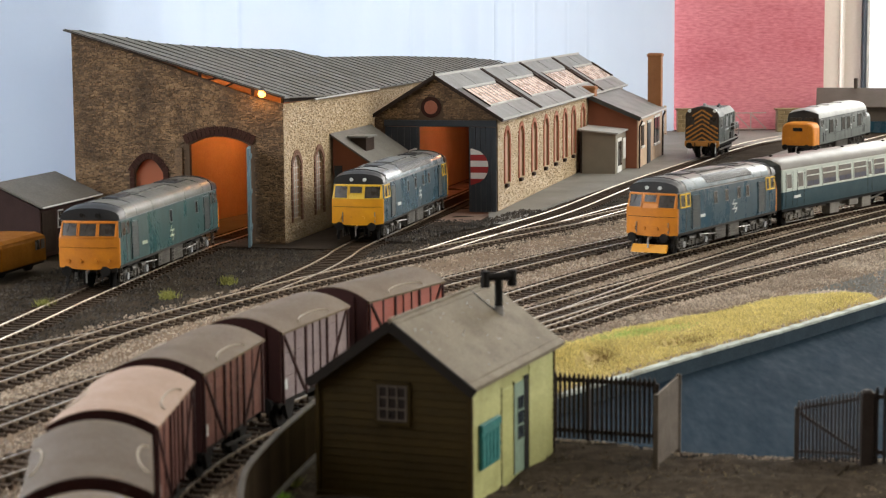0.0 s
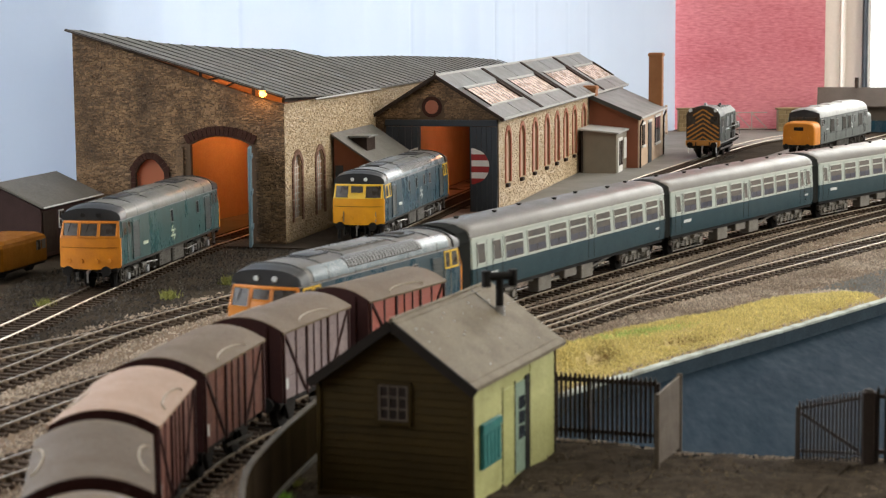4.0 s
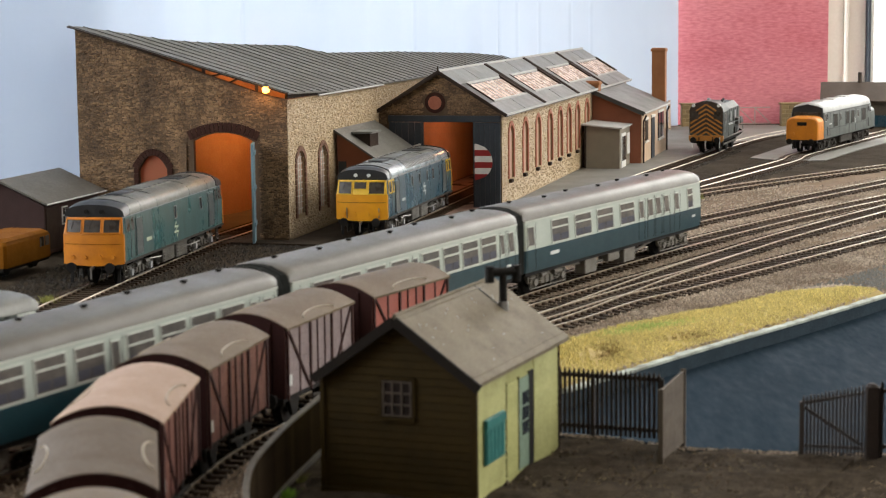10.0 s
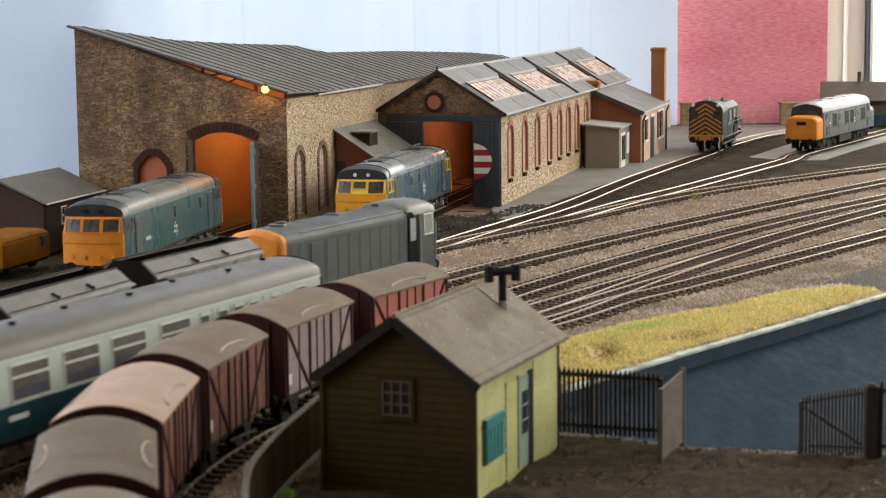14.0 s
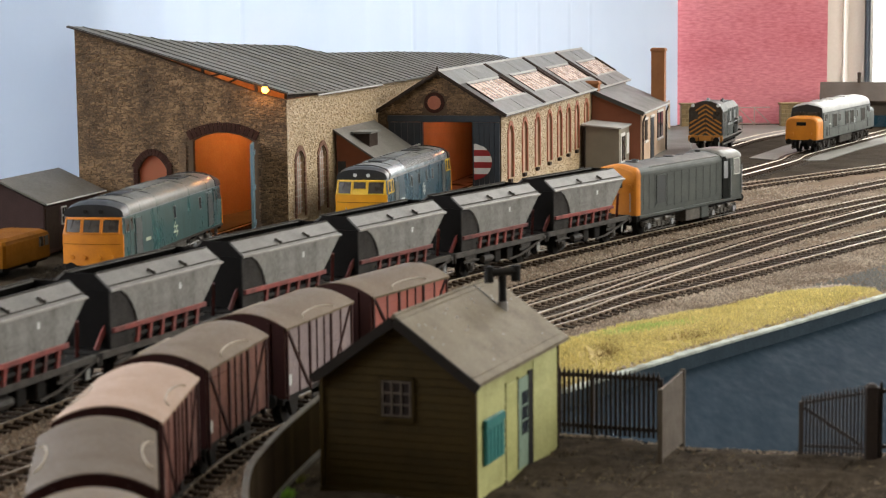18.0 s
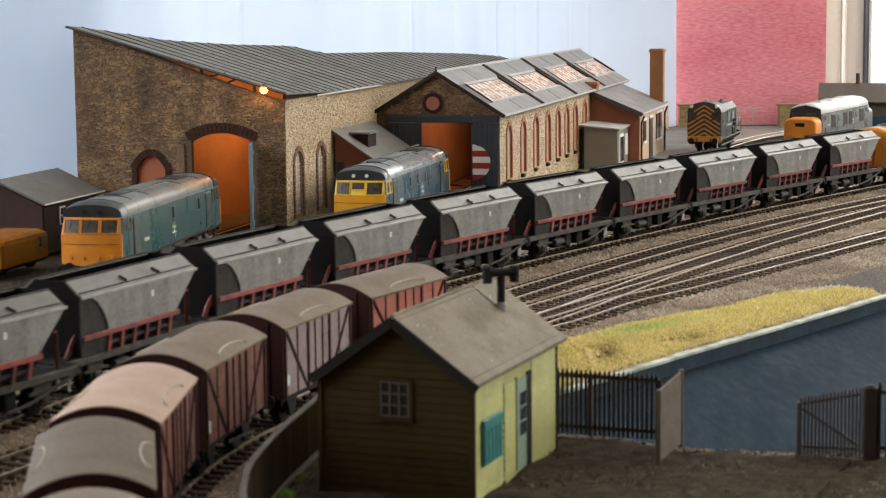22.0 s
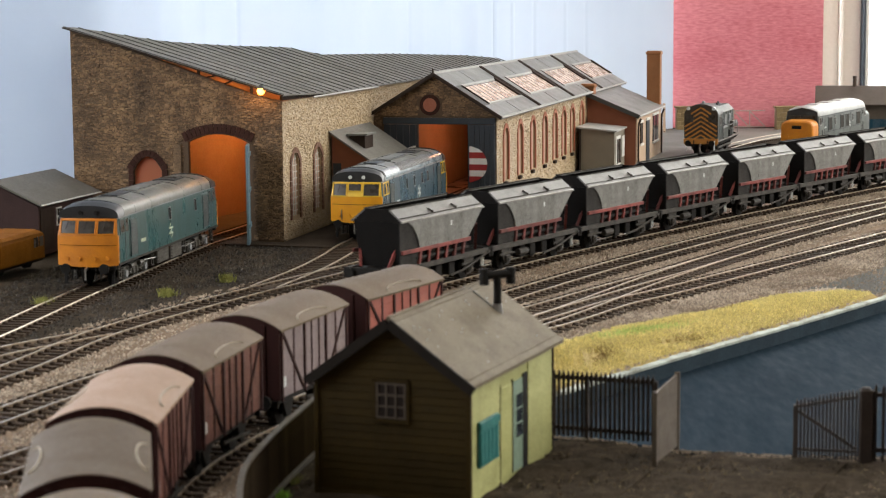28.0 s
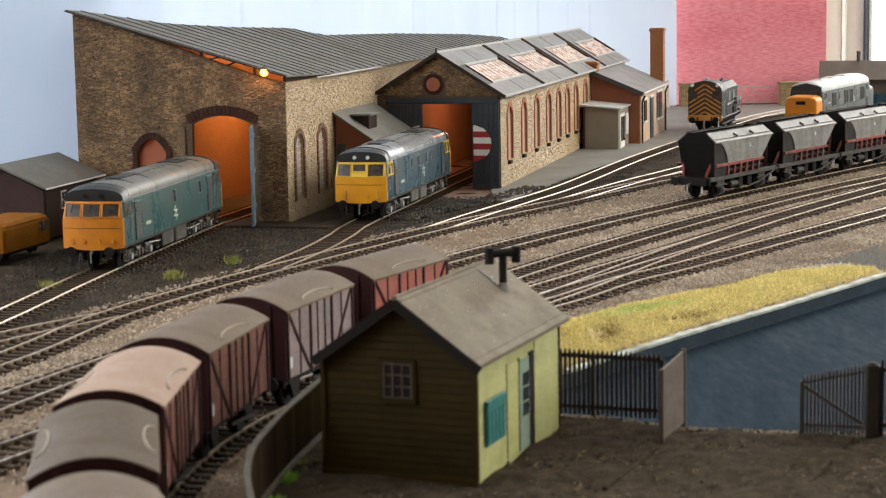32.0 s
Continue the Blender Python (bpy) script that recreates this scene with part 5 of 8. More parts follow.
def lineside_hut():
    h = thing("lineside_hut", "small olive-boarded lineside hut with felt roof and open doorway", "hut", 9.6, 619.9, 0, 68.5)
    Lh, Wh, ez, rz_ = 84.4, 53.8, 39.7, 58.8
    mid = Wh / 2
    nb = 15
    bh = ez / nb
    # boards of the long side and the gable; the gable's shade is in its colour
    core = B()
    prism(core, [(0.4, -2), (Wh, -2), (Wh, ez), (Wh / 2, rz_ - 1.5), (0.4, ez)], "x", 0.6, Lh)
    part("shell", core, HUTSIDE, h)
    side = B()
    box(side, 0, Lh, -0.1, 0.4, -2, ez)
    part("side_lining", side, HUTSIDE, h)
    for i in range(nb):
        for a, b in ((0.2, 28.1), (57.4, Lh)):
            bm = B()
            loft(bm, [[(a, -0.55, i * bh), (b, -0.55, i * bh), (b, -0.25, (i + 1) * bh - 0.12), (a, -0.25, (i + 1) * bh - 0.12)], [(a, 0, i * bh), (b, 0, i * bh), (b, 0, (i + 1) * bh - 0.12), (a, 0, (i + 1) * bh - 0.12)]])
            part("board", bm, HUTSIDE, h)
    n2 = 23
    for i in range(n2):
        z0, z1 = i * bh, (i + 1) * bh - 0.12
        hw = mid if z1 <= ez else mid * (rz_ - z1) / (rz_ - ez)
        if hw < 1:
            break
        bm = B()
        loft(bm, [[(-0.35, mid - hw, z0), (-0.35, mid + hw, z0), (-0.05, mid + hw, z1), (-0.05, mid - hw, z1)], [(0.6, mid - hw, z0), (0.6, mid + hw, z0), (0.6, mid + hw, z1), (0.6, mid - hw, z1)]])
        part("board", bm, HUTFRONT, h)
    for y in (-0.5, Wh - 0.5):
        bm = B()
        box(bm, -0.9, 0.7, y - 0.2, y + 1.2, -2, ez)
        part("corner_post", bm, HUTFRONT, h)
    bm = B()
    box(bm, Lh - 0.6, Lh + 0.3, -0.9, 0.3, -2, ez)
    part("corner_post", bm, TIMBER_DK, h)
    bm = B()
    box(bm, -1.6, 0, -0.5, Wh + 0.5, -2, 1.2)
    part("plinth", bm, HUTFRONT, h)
    # window in the gable
    wd = new("window")
    wd.parent = h
    wd["label"] = "nine-pane window with cream glazing bars"
    bm = B()
    box(bm, -0.6, -0.2, 22.0, 32.0, 26.6, 38.0)
    part("pane", bm, HUTPANE, wd)
    fr = B()
    for y in (22.0, 25.2, 28.5, 31.7):
        box(fr, -0.95, -0.62, y - 0.25, y + 0.4, 26.4, 38.2)
    for z in (26.6, 30.3, 34.1, 37.8):
        box(fr, -0.92, -0.64, 21.8, 32.2, z - 0.25, z + 0.35)
    part("glazing_lattice", fr, LATTICE, wd)
    bm = B()
    for q in ((-0.8, -0.3, 20.6, 21.7, 25.4, 39.4), (-0.8, -0.3, 32.3, 33.4, 25.4, 39.4), (-0.8, -0.3, 20.6, 33.4, 38.4, 39.4), (-1.1, -0.3, 20.6, 33.4, 25.0, 26.1)):
        box(bm, *q)
    part("window_frame", bm, HUTFRONT, wd)
    # doorway, poster board
    bm = B()
    box(bm, 28.6, 40.6, -0.4, 0.2, 1.5, 32.5, 0.15)
    part("door", bm, HUTSIDE, h, "olive door")
    for q in (28.2, 40.7):
        bm = B()
        box(bm, q, q + 0.35, -0.62, 0.2, 1.5, 33.6)
        part("door_edge", bm, HUTFRONT, h)
    bm = B()
    box(bm, 41.1, 51.4, -0.5, 0.1, 1.0, 32.5)
    d2 = part("door_leaf", bm, TEALPALE, h, "pale green glazed door leaf")
    for z in (12.6, 17.8, 23.0):
        bm = B()
        box(bm, 44.6, 50.4, -0.75, -0.52, z, z + 4.5)
        part("pane", bm, WIN, d2)
    bm = B()
    box(bm, 51.6, 56.2, -0.66, 0.3, -1, 33.6)
    part("doorway", bm, BLACK, h, "dark open doorway")
    bm = B()
    box(bm, 6.0, 24.0, -1.6, -0.5, 10.5, 25.6, 0.2)
    pb = part("poster_board", bm, TEAL, h, "teal poster board")
    for i in range(5):
        bm = B()
        box(bm, 6.6 + i * 3.45, 9.3 + i * 3.45, -1.9, -1.62, 11.4, 22.0)
        part("slat", bm, TEAL, pb)
    bm = B()
    box(bm, 6.0, 24.0, -2.0, -1.62, 22.9, 25.2)
    part("slat", bm, TEAL, pb)
    # felt roof with bargeboards
    for s in (-1, 1):
        y1 = mid + s * (mid + 2.4)
        z1 = ez - (rz_ - ez) * 2.4 / mid
        bm = B()
        loft(bm, [[(x, mid, rz_), (x, y1, z1), (x, y1, z1 + 1.3), (x, mid, rz_ + 1.4)] for x in (-2.2, Lh + 6.6)])
        part("roof", bm, HUTROOF, h, "grey felt roof slope")
        bm = B()
        beam(bm, (-2.7, mid, rz_ - 0.6), (-2.7, y1, z1 - 0.6), 1.0, 3.2)
        part("bargeboard", bm, VERGE, h)
    bm = B()
    beam(bm, (-2.2, mid, rz_ + 1.3), (Lh + 6.6, mid, rz_ + 1.3), 1.4, 0.5)
    part("ridge_cap", bm, HUTROOF, h)
    for k0, k1, w in ((0.9, 0.93, 1.0), (0.05, 0.075, 0.9)):
        bm = B()
        for x0, x1 in ((-1.8, Lh + 6.2),):
            ya, za, yb, zb = mid - (mid + 2.4) * k0, rz_ + 1.4 - (rz_ + 1.4 - (z1 + 1.3)) * k0, mid - (mid + 2.4) * k1, rz_ + 1.4 - (rz_ + 1.4 - (z1 + 1.3)) * k1
            loft(bm, [[(x, ya, za - 0.3), (x, yb, zb - 0.3), (x, yb, zb + 0.22), (x, ya, za + 0.22)] for x in (x0, x1)])
        part("felt_strip", bm, HUTROOF, h)
    bm = B()
    beam(bm, (70, mid, rz_ + 1.4), (70, 15.7, rz_ + 1.4 - (rz_ - z1) * (mid - 15.7) / (mid + 2.4)), 0.7, 0.4)
    part("felt_seam", bm, RIBDARK, h)
    for i in range(26):
        k0 = random.uniform(0.08, 0.95)
        x0, q = random.uniform(-2, Lh), random.uniform(0.2, 0.75)
        ya, za = mid - (mid + 2.4) * k0, rz_ + 1.4 - (rz_ + 0.1 - z1) * k0
        bm = B()
        box(bm, x0, x0 + q * 1.4, ya - q * 0.5, ya + q * 0.5, za - 0.2, za + 0.12)
        part("paint_fleck", bm, PALETRIM, h)
    # stove pipe with a T top
    sp = new("stove_pipe")
    sp.parent = h
    sp["label"] = "black T-shaped stove pipe"
    bm = B()
    cyl(bm, (71, 15.7, 49), (71, 15.7, 64.5), 1.4, 10)
    part("pipe", bm, BLACK, sp)
    bm = B()
    cyl(bm, (71, 15.7, 49), (71, 15.7, 54.4), 2.0, 10, 1.6)
    part("flashing", bm, STEEL, sp)
    bm = B()
    cyl(bm, (71 - 3.2, 15.7 + 3.6, 65), (71 + 3.2, 15.7 - 3.6, 65), 1.6, 10)
    part("cross_pipe", bm, BLACK, sp)
    for s in (-1, 1):
        bm = B()
        cyl(bm, (71 + 3.4 * s, 15.7 - 3.8 * s, 61.4), (71 + 3.4 * s, 15.7 - 3.8 * s, 67.2), 1.7, 10)
        part("cowl", bm, BLACK, sp)


lineside_hut()

# ---- fences and gates ----


def paling(name, label, p, q, z0, height, n, category, material, rails=(3.0, 22.8), brace=False, rise=0.0):
    a = math.degrees(math.atan2(q[1] - p[1], q[0] - p[0]))
    Lf = math.hypot(q[0] - p[0], q[1] - p[1])
    f = thing(name, label, category, p[0], p[1], z0, a)
    m = None
    for i in range(n):
        x = 0.6 + (Lf - 1.2) * i / (n - 1)
        if m is None:
            bm = B()
            w = min(0.5, Lf / n * 0.3)
            prism(bm, [(-w, 0), (w, 0), (w, height - 1.5), (0, height), (-w, height - 1.5)], "y", -0.35, 0.35)
            m = part("pale", bm, material, f)
            m.location = (x * MM, 0, 0)
        else:
            o = new("pale", m.data)
            o.parent = f
            o.location = (x * MM, 0, random.uniform(-0.3, 0.2) * MM)
            o.scale = (1, 1, 1 + rise / height * i / (n - 1))
    for z in rails:
        bm = B()
        up = rise if z > height / 2 else 0
        th = 0.9 if brace else 1.5
        loft(bm, [[(x, 0.36, z + k), (x, 1.3, z + k), (x, 1.3, z + k + th), (x, 0.36, z + k + th)] for x, k in ((0, 0), (Lf, up))])
        part("rail", bm, material, f)
    if brace:
        bm = B()
        beam(bm, (1, 0.8, height * 0.78), (Lf - 1, 0.8, 4), 0.7, 1.1)
        part("brace", bm, material, f)
    for x in ((0,) if brace else (0, Lf * 0.33, Lf)):
        bm = B()
        box(bm, x - 0.8, x + 0.8, 0.4, 2.0, -2, height - 2.6, 0.15)
        part("post", bm, material, f)
    return f


paling("paling_fence", "dark pointed paling fence beside the hut", (42.5, 722), (79, 708.5), 0, 24.8, 22, "fence", FENCE, (2.0, 21.2))
gt = thing("gate", "tan solid-boarded gate standing open", "gate", 86, 699, 0, math.degrees(math.atan2(-25.5, -10.2)))
for i in range(7):
    bm = B()
    u0, u1 = 0.3 + i * 4.15, 0.3 + i * 4.15 + 4.08
    loft(bm, [[(u0, y, 0.6), (u1, y, 0.6), (u1, y, 27.2 - u1 * 0.05), (u0, y, 27.2 - u0 * 0.05)] for y in (-0.4, 0.4)])
    part("board", bm, GATEBROWN, gt)
for u in (-0.5, 29.5):
    bm = B()
    box(bm, u - 0.7, u + 0.7, -0.9, 0.9, -2, 27.8 if u < 1 else 26, 0.15)
    part("post", bm, GATEBROWN, gt)
for z in (4, 22):
    bm = B()
    box(bm, 0.3, 29, -1.2, -0.42, z, z + 1.5)
    part("rail", bm, GATEBROWN, gt)
paling("gate", "dark paling gate with diagonal brace, half open", (126, 682.3), (147, 676.9), 0, 21.2, 17, "gate", GATEDARK, (2.4, 17.6), True, 4.6)
paling("paling_fence", "dark pointed paling fence beyond the gate", (152.2, 675.5), (215, 668), 0, 27.5, 24, "fence", FENCE)
gp = thing("gate_post", "stout dark gate post", "post", 149.4, 676)
bm = B()
box(bm, -2.1, 2.1, -2.0, 2.0, -2, 25.4, 0.3)
part("shaft", bm, FENCE, gp)
bm = B()
cyl(bm, (0, 0, 25.45), (0, 0, 26.3), 2.2, 10, 1.2)
part("cap", bm, FENCE, gp)

for p, q in (((72, 662), (50, 610)), ((142, 673), (116, 614))):
    bm = B()
    beam(bm, (p[0], p[1], -0.35), (q[0], q[1], -0.35), 1.4, 1.6)
    tagged(part("earth_ridge", bm, YARD), "low earth ridge across the yard", "ridge", kind="structure")

cf = thing("curved_board_fence", "low brown board fence curving beside the siding", "fence", kind="")
ln = smooth_line([(-44, 470), (-52, 515), (-57.5, 551), (-59.5, 580), (-59, 598), (-57, 616), (-54, 639), (-50.5, 660), (-42, 705), (-30, 745)], 4.6)
for i in range(len(ln) - 1):
    a = math.degrees(math.atan2(ln[i + 1][1] - ln[i][1], ln[i + 1][0] - ln[i][0]))
    bm = B()
    box(bm, 0.1, 4.55, -0.6, 0.6, -3, 20)
    o = part("board", bm, BOARDFENCE, cf)
    o.matrix_basis = pose(ln[i][0] * MM, ln[i][1] * MM, 0, 0, 0, a)
bm = B()
for z0, z1, w in ((20.1, 20.9, 1.0), (0.5, 2.2, 1.2)):
    d = np.gradient(ln, axis=0)
    d /= np.linalg.norm(d, axis=1)[:, None]
    nn = np.stack([-d[:, 1], d[:, 0]], 1)
    if z0 > 10:
        sides = (ln + nn * w, ln - nn * w)
    else:
        sides = (ln - nn * 0.65, ln - nn * 1.7)
    loft(bm, [[(*sides[0][i], z0), (*sides[1][i], z0), (*sides[1][i], z1), (*sides[0][i], z1)] for i in range(len(ln))])
part("capping", bm, CAPPING, cf, "brown capping rail with its lit edge painted in")

# ---- far end: stone walls, lattice, hut ----


def far_end():
    for x, y, w, lb in ((299, 2452, 30, "yellow stone wall end beside the paving"), (421, 2440, 30, "yellow stone pier beside the paving")):
        wl = thing("stone_wall", lb, "wall", x, y, -0.6, 6)
        bm = B()
        box(bm, 0, w, 0.5, 9, -2, 26.6)
        part("core", bm, MORTAR_L, wl)
        m = None
        for r in range(5):
            u = -(r % 2) * 4.0
            while u < w:
                a, b = max(u, 0) + 0.3, min(u + 9, w) - 0.3
                u += 9
                if b - a < 1.5:
                    continue
                bm = B()
                box(bm, a, b, -0.4, 0.6, r * 5.3, r * 5.3 + 4.8, 0.3)
                part("block", bm, YSTONE, wl)
        bm = B()
        box(bm, -1.5, w + 1.5, -1.5, 10, 26.7, 29, 0.4)
        part("coping", bm, YSTONE, wl)
    wing = thing("wing_wall", "pale plastered wing wall sloping to the ground", "wall", 283, 2452, -0.6, -96)
    bm = B()
    loft(bm, [[(0, -1.5, -2), (46, -1.5, -2), (46, -1.5, 2), (0, -1.5, 33)], [(0, 1.5, -2), (46, 1.5, -2), (46, 1.5, 2), (0, 1.5, 33)]])
    part("slab", bm, CREAMBRICK, wing)
    lf = thing("lattice_fence", "pale pink lattice fence before the red cloth", "fence", 332, 2470, -0.6, 0)
    for a, b in (((0, 2), (80, 2)), ((0, 22), (80, 22))):
        bm = B()
        beam(bm, (a[0], 0, a[1]), (b[0], 0, b[1]), 0.9, 1.2)
        part("rail", bm, PALEFENCE, lf)
    for i in range(4):
        for p, q in (((i * 20, 22), (i * 20 + 20, 2)), ((i * 20 + 0.5, 0), (i * 20 + 0.5, 23))):
            bm = B()
            beam(bm, (p[0], -0.6, p[1]), (q[0], -0.6, q[1]), 0.8, 1.2)
            part("bar", bm, PALEFENCE, lf)
    fh = thing("goods_hut", "brown card hut with wide plain roof and blue base", "hut", 470, 2448, -2, -12)
    bm = B()
    prism(bm, [(0, 0), (60, 0), (60, 30), (30, 50), (0, 30)], "x", 4, 160)
    part("shell", bm, GATEBROWN, fh)
    bm = B()
    for y1 in (-5, 65):
        loft(bm, [[(x, 30, 52), (x, y1, 30), (x, y1, 32), (x, 30, 54)] for x in (0, 165)])
    part("roof", bm, BROWNROOF, fh, "dark brown card roof")
    bm = B()
    box(bm, 4, 160, -1, -0.1, 0, 14)
    part("base_band", bm, BLUE, fh)
    bm = B()
    cyl(bm, (48, 30, 52), (48, 30, 66), 2.4, 10)
    part("chimney_pot", bm, BROWNROOF, fh)


far_end()

# ---- rolling stock ----
# Local axes: x along the track, away from the eye; y to the left; z up from the rail.


def rrect(l0, l1, w, z, r=1.5):
    """A rectangle with cut corners, in plan."""
    return [(l0 + r, -w, z), (l1 - r, -w, z), (l1, -w + r, z), (l1, w - r, z), (l1 - r, w, z), (l0 + r, w, z), (l0, w - r, z), (l0, -w + r, z)]


def roof_loft(l0, l1, w, ze, zt, dome=9.0, over=0.2, n=12, low=0.55):
    """A curved roof with rounded ends."""
    bm = B()
    loops = []
    for x, k, s in ((l0, low, 0.97), (l0 + dome * 0.35, low + (1 - low) * 0.7, 0.99), (l0 + dome, 1, 1), (l1 - dome, 1, 1), (l1 - dome * 0.35, low + (1 - low) * 0.7, 0.99), (l1, low, 0.97)):
        pr = []
        for i in range(n + 1):
            t = math.pi * i / n
            y = -(w + over) * s * math.cos(t)
            z = ze + (zt - ze) * k * math.sin(t) ** 0.62
            pr.append((x, y, z))
        loops.append(pr)
    return loft(bm, loops)


def wheel_master(parent, r, x, y, mt=None):
    bm = B()
    s = 1 if y > 0 else -1
    cyl(bm, (x, y - s * 1.2, r), (x, y + s * 1.2, r), r, 16)
    cyl(bm, (x, y - s * 1.2, r), (x, y - s * 1.9, r), r + 0.7, 16)
    cyl(bm, (x, y + s * 1.2, r), (x, y + s * 1.9, r), r * 0.35, 10)
    return part("wheel", bm, mt or BLACK, parent)


def buffers(parent, x, sgn, z=13.5, yy=11.3, reach=5.5):
    for y in (-yy, yy):
        bm = B()
        cyl(bm, (x, y, z), (x + sgn * reach * 0.6, y, z), 1.6, 10)
        cyl(bm, (x + sgn * reach * 0.6, y, z), (x + sgn * (reach - 0.8), y, z), 1.0, 8)
        cyl(bm, (x + sgn * (reach - 0.8), y, z), (x + sgn * reach, y, z), 2.9, 14)
        part("buffer", bm, BLACK, parent)
    bm = B()
    beam(bm, (x, 0, 12.0), (x + sgn * 4.5, 0, 11.0), 1.2, 1.6)
    beam(bm, (x + sgn * 4.0, 0, 11.5), (x + sgn * 4.4, 0, 5.5), 0.9, 0.9)
    part("coupling_hook", bm, STEEL, parent)


def bogie(parent, cx, wb, r, half, frame_mt, n=2, name="bogie"):
    bg_ = new(name)
    bg_.parent = parent
    for s in (-1, 1):
        bm = B()
        y = s * half
        x0, x1 = -wb / 2 - 6.5, wb / 2 + 6.5
        prism(bm, [(x0, 6.6), (x0 + 3, 5.4), (-4, 4.4), (4, 4.4), (x1 - 3, 5.4), (x1, 6.6), (x1, 9.6), (5, 10.4), (-5, 10.4), (x0, 9.6)], "y", y - 0.9, y + 0.9)
        for i in range(n):
            ax = -wb / 2 + wb * i / (n - 1)
            box(bm, ax - 2.2, ax + 2.2, y + s * 0.2 - 1.2, y + s * 0.2 + 1.2, 3.6, 8.8, 0.3)
            cyl(bm, (ax, y, 6), (ax, y + s * 2.1, 6), 1.3, 8)
        for ax in (-wb / 4 - 1, wb / 4 + 1):
            for k in range(3):
                cyl(bm, (ax, y + s * 1.0, 5.2 + k * 1.6), (ax, y + s * 1.0, 6.2 + k * 1.6), 1.5, 8)
        part("side_frame", bm, frame_mt, bg_)
        for i in range(n):
            ax = -wb / 2 + wb * i / (n - 1)
            bm = B()
            cyl(bm, (ax, y + s * 0.6, 6.2), (ax, y + s * 2.6, 6.2), 2.1, 12)
            part("axle_box", bm, LOUVRE if frame_mt is LOCOFRAME else frame_mt, bg_)
            for e in (-1, 1):
                bm = B()
                for k in range(4):
                    cyl(bm, (ax + e * 4.0, y + s * 0.9, 6.0 + k * 1.1), (ax + e * 4.0, y + s * 0.9, 6.7 + k * 1.1), 1.3, 8)
                part("coil_spring", bm, frame_mt, bg_)
        bm = B()
        cyl(bm, (-wb / 2 + 6, y + s * 2.0, 9.6), (-wb / 2 + 12, y + s * 2.0, 9.6), 1.5, 10)
        cyl(bm, (wb / 2 - 12, y + s * 2.0, 9.6), (wb / 2 - 6, y + s * 2.0, 9.6), 1.5, 10)
        beam(bm, (-wb / 2 - 5, y + s * 1.6, 3.0), (wb / 2 + 5, y + s * 1.6, 3.0), 0.5, 0.7)
        for ax in (-wb / 2 - 5, -3, 3, wb / 2 + 5):
            beam(bm, (ax, y + s * 1.4, 3.0), (ax, y + s * 1.2, 8.2), 0.7, 0.7)
        part("brake_rigging", bm, frame_mt, bg_)
    for i in range(n):
        ax = -wb / 2 + wb * i / (n - 1)
        for s in (-1, 1):
            wheel_master(bg_, r, ax, s * 8.25)
        bm = B()
        cyl(bm, (ax, -7.0, r), (ax, 7.0, r), 1.2, 8)
        part("axle", bm, BLACK, bg_)
    bm = B()
    box(bm, -5, 5, -half + 1.2, half - 1.2, 6.5, 11.5, 0.4)
    box(bm, -wb / 2 - 3, wb / 2 + 3, -4, 4, 9.0, 11.0, 0.3)
    part("bolster", bm, BLACK, bg_)
    bg_.matrix_basis = pose(cx * MM, 0, 0)
    return bg_


def pane(parent, x0, x1, y, z0, z1, mt, name="window", rim=None, rimw=0.7, out=0.18, skew=0.0):
    """A side window: a pane, and a raised frame round it if rim is given."""
    s = 1 if y > 0 else -1
    bm = B()
    ya, yb = (y, y + s * out)
    loft(bm, [[(x0, ya, z0), (x1, ya, z0), (x1, ya - s * skew, z1), (x0, ya - s * skew, z1)], [(x0, yb, z0), (x1, yb, z0), (x1, yb - s * skew, z1), (x0, yb - s * skew, z1)]])
    w = part(name, bm, mt, parent)
    if rim is not None:
        bm = B()
        e = out + 0.12
        for a, b, c, d in ((x0 - rimw, x0, z0 - rimw, z1 + rimw), (x1, x1 + rimw, z0 - rimw, z1 + rimw), (x0, x1, z0 - rimw, z0), (x0, x1, z1, z1 + rimw)):
            f = lambda z: -s * skew * (z - z0) / max(z1 - z0, 0.1)
            loft(bm, [[(a, ya + f(c), c), (b, ya + f(c), c), (b, ya + f(d), d), (a, ya + f(d), d)], [(a, ya + s * e + f(c), c), (b, ya + s * e + f(c), c), (b, ya + s * e + f(d), d), (a, ya + s * e + f(d), d)]])
        part("frame", bm, rim, w)
    return w


def emblem(parent, x, y, z, h, mt):
    """A plain double-arrow-like mark of bars."""
    s = 1 if y > 0 else -1
    bm = B()
    for zz in (z - h * 0.17, z + h * 0.17):
        box(bm, x - h * 0.45, x + h * 0.45, min(y, y + s * 0.15), max(y, y + s * 0.15), zz - 0.5, zz + 0.5)
    for a, b in (((0.05, -0.48), (0.38, -0.15)), ((-0.05, 0.48), (-0.38, 0.15)), ((-0.22, -0.17), (0.22, 0.17))):
        beam(bm, (x + a[0] * h, y + s * 0.1, z + a[1] * h), (x + b[0] * h, y + s * 0.1, z + b[1] * h), 0.3, 0.6)
    return part("emblem", bm, mt, parent)


def number_bar(parent, x, y, z, w, mt=None, h=1.9):
    s = 1 if y > 0 else -1
    bm = B()
    box(bm, x, x + w * 0.9, min(y, y + s * 0.14), max(y, y + s * 0.14), z, z + h * 0.8)
    return part("number_bar", bm, mt or BARWHITE, parent, "plain white bar")


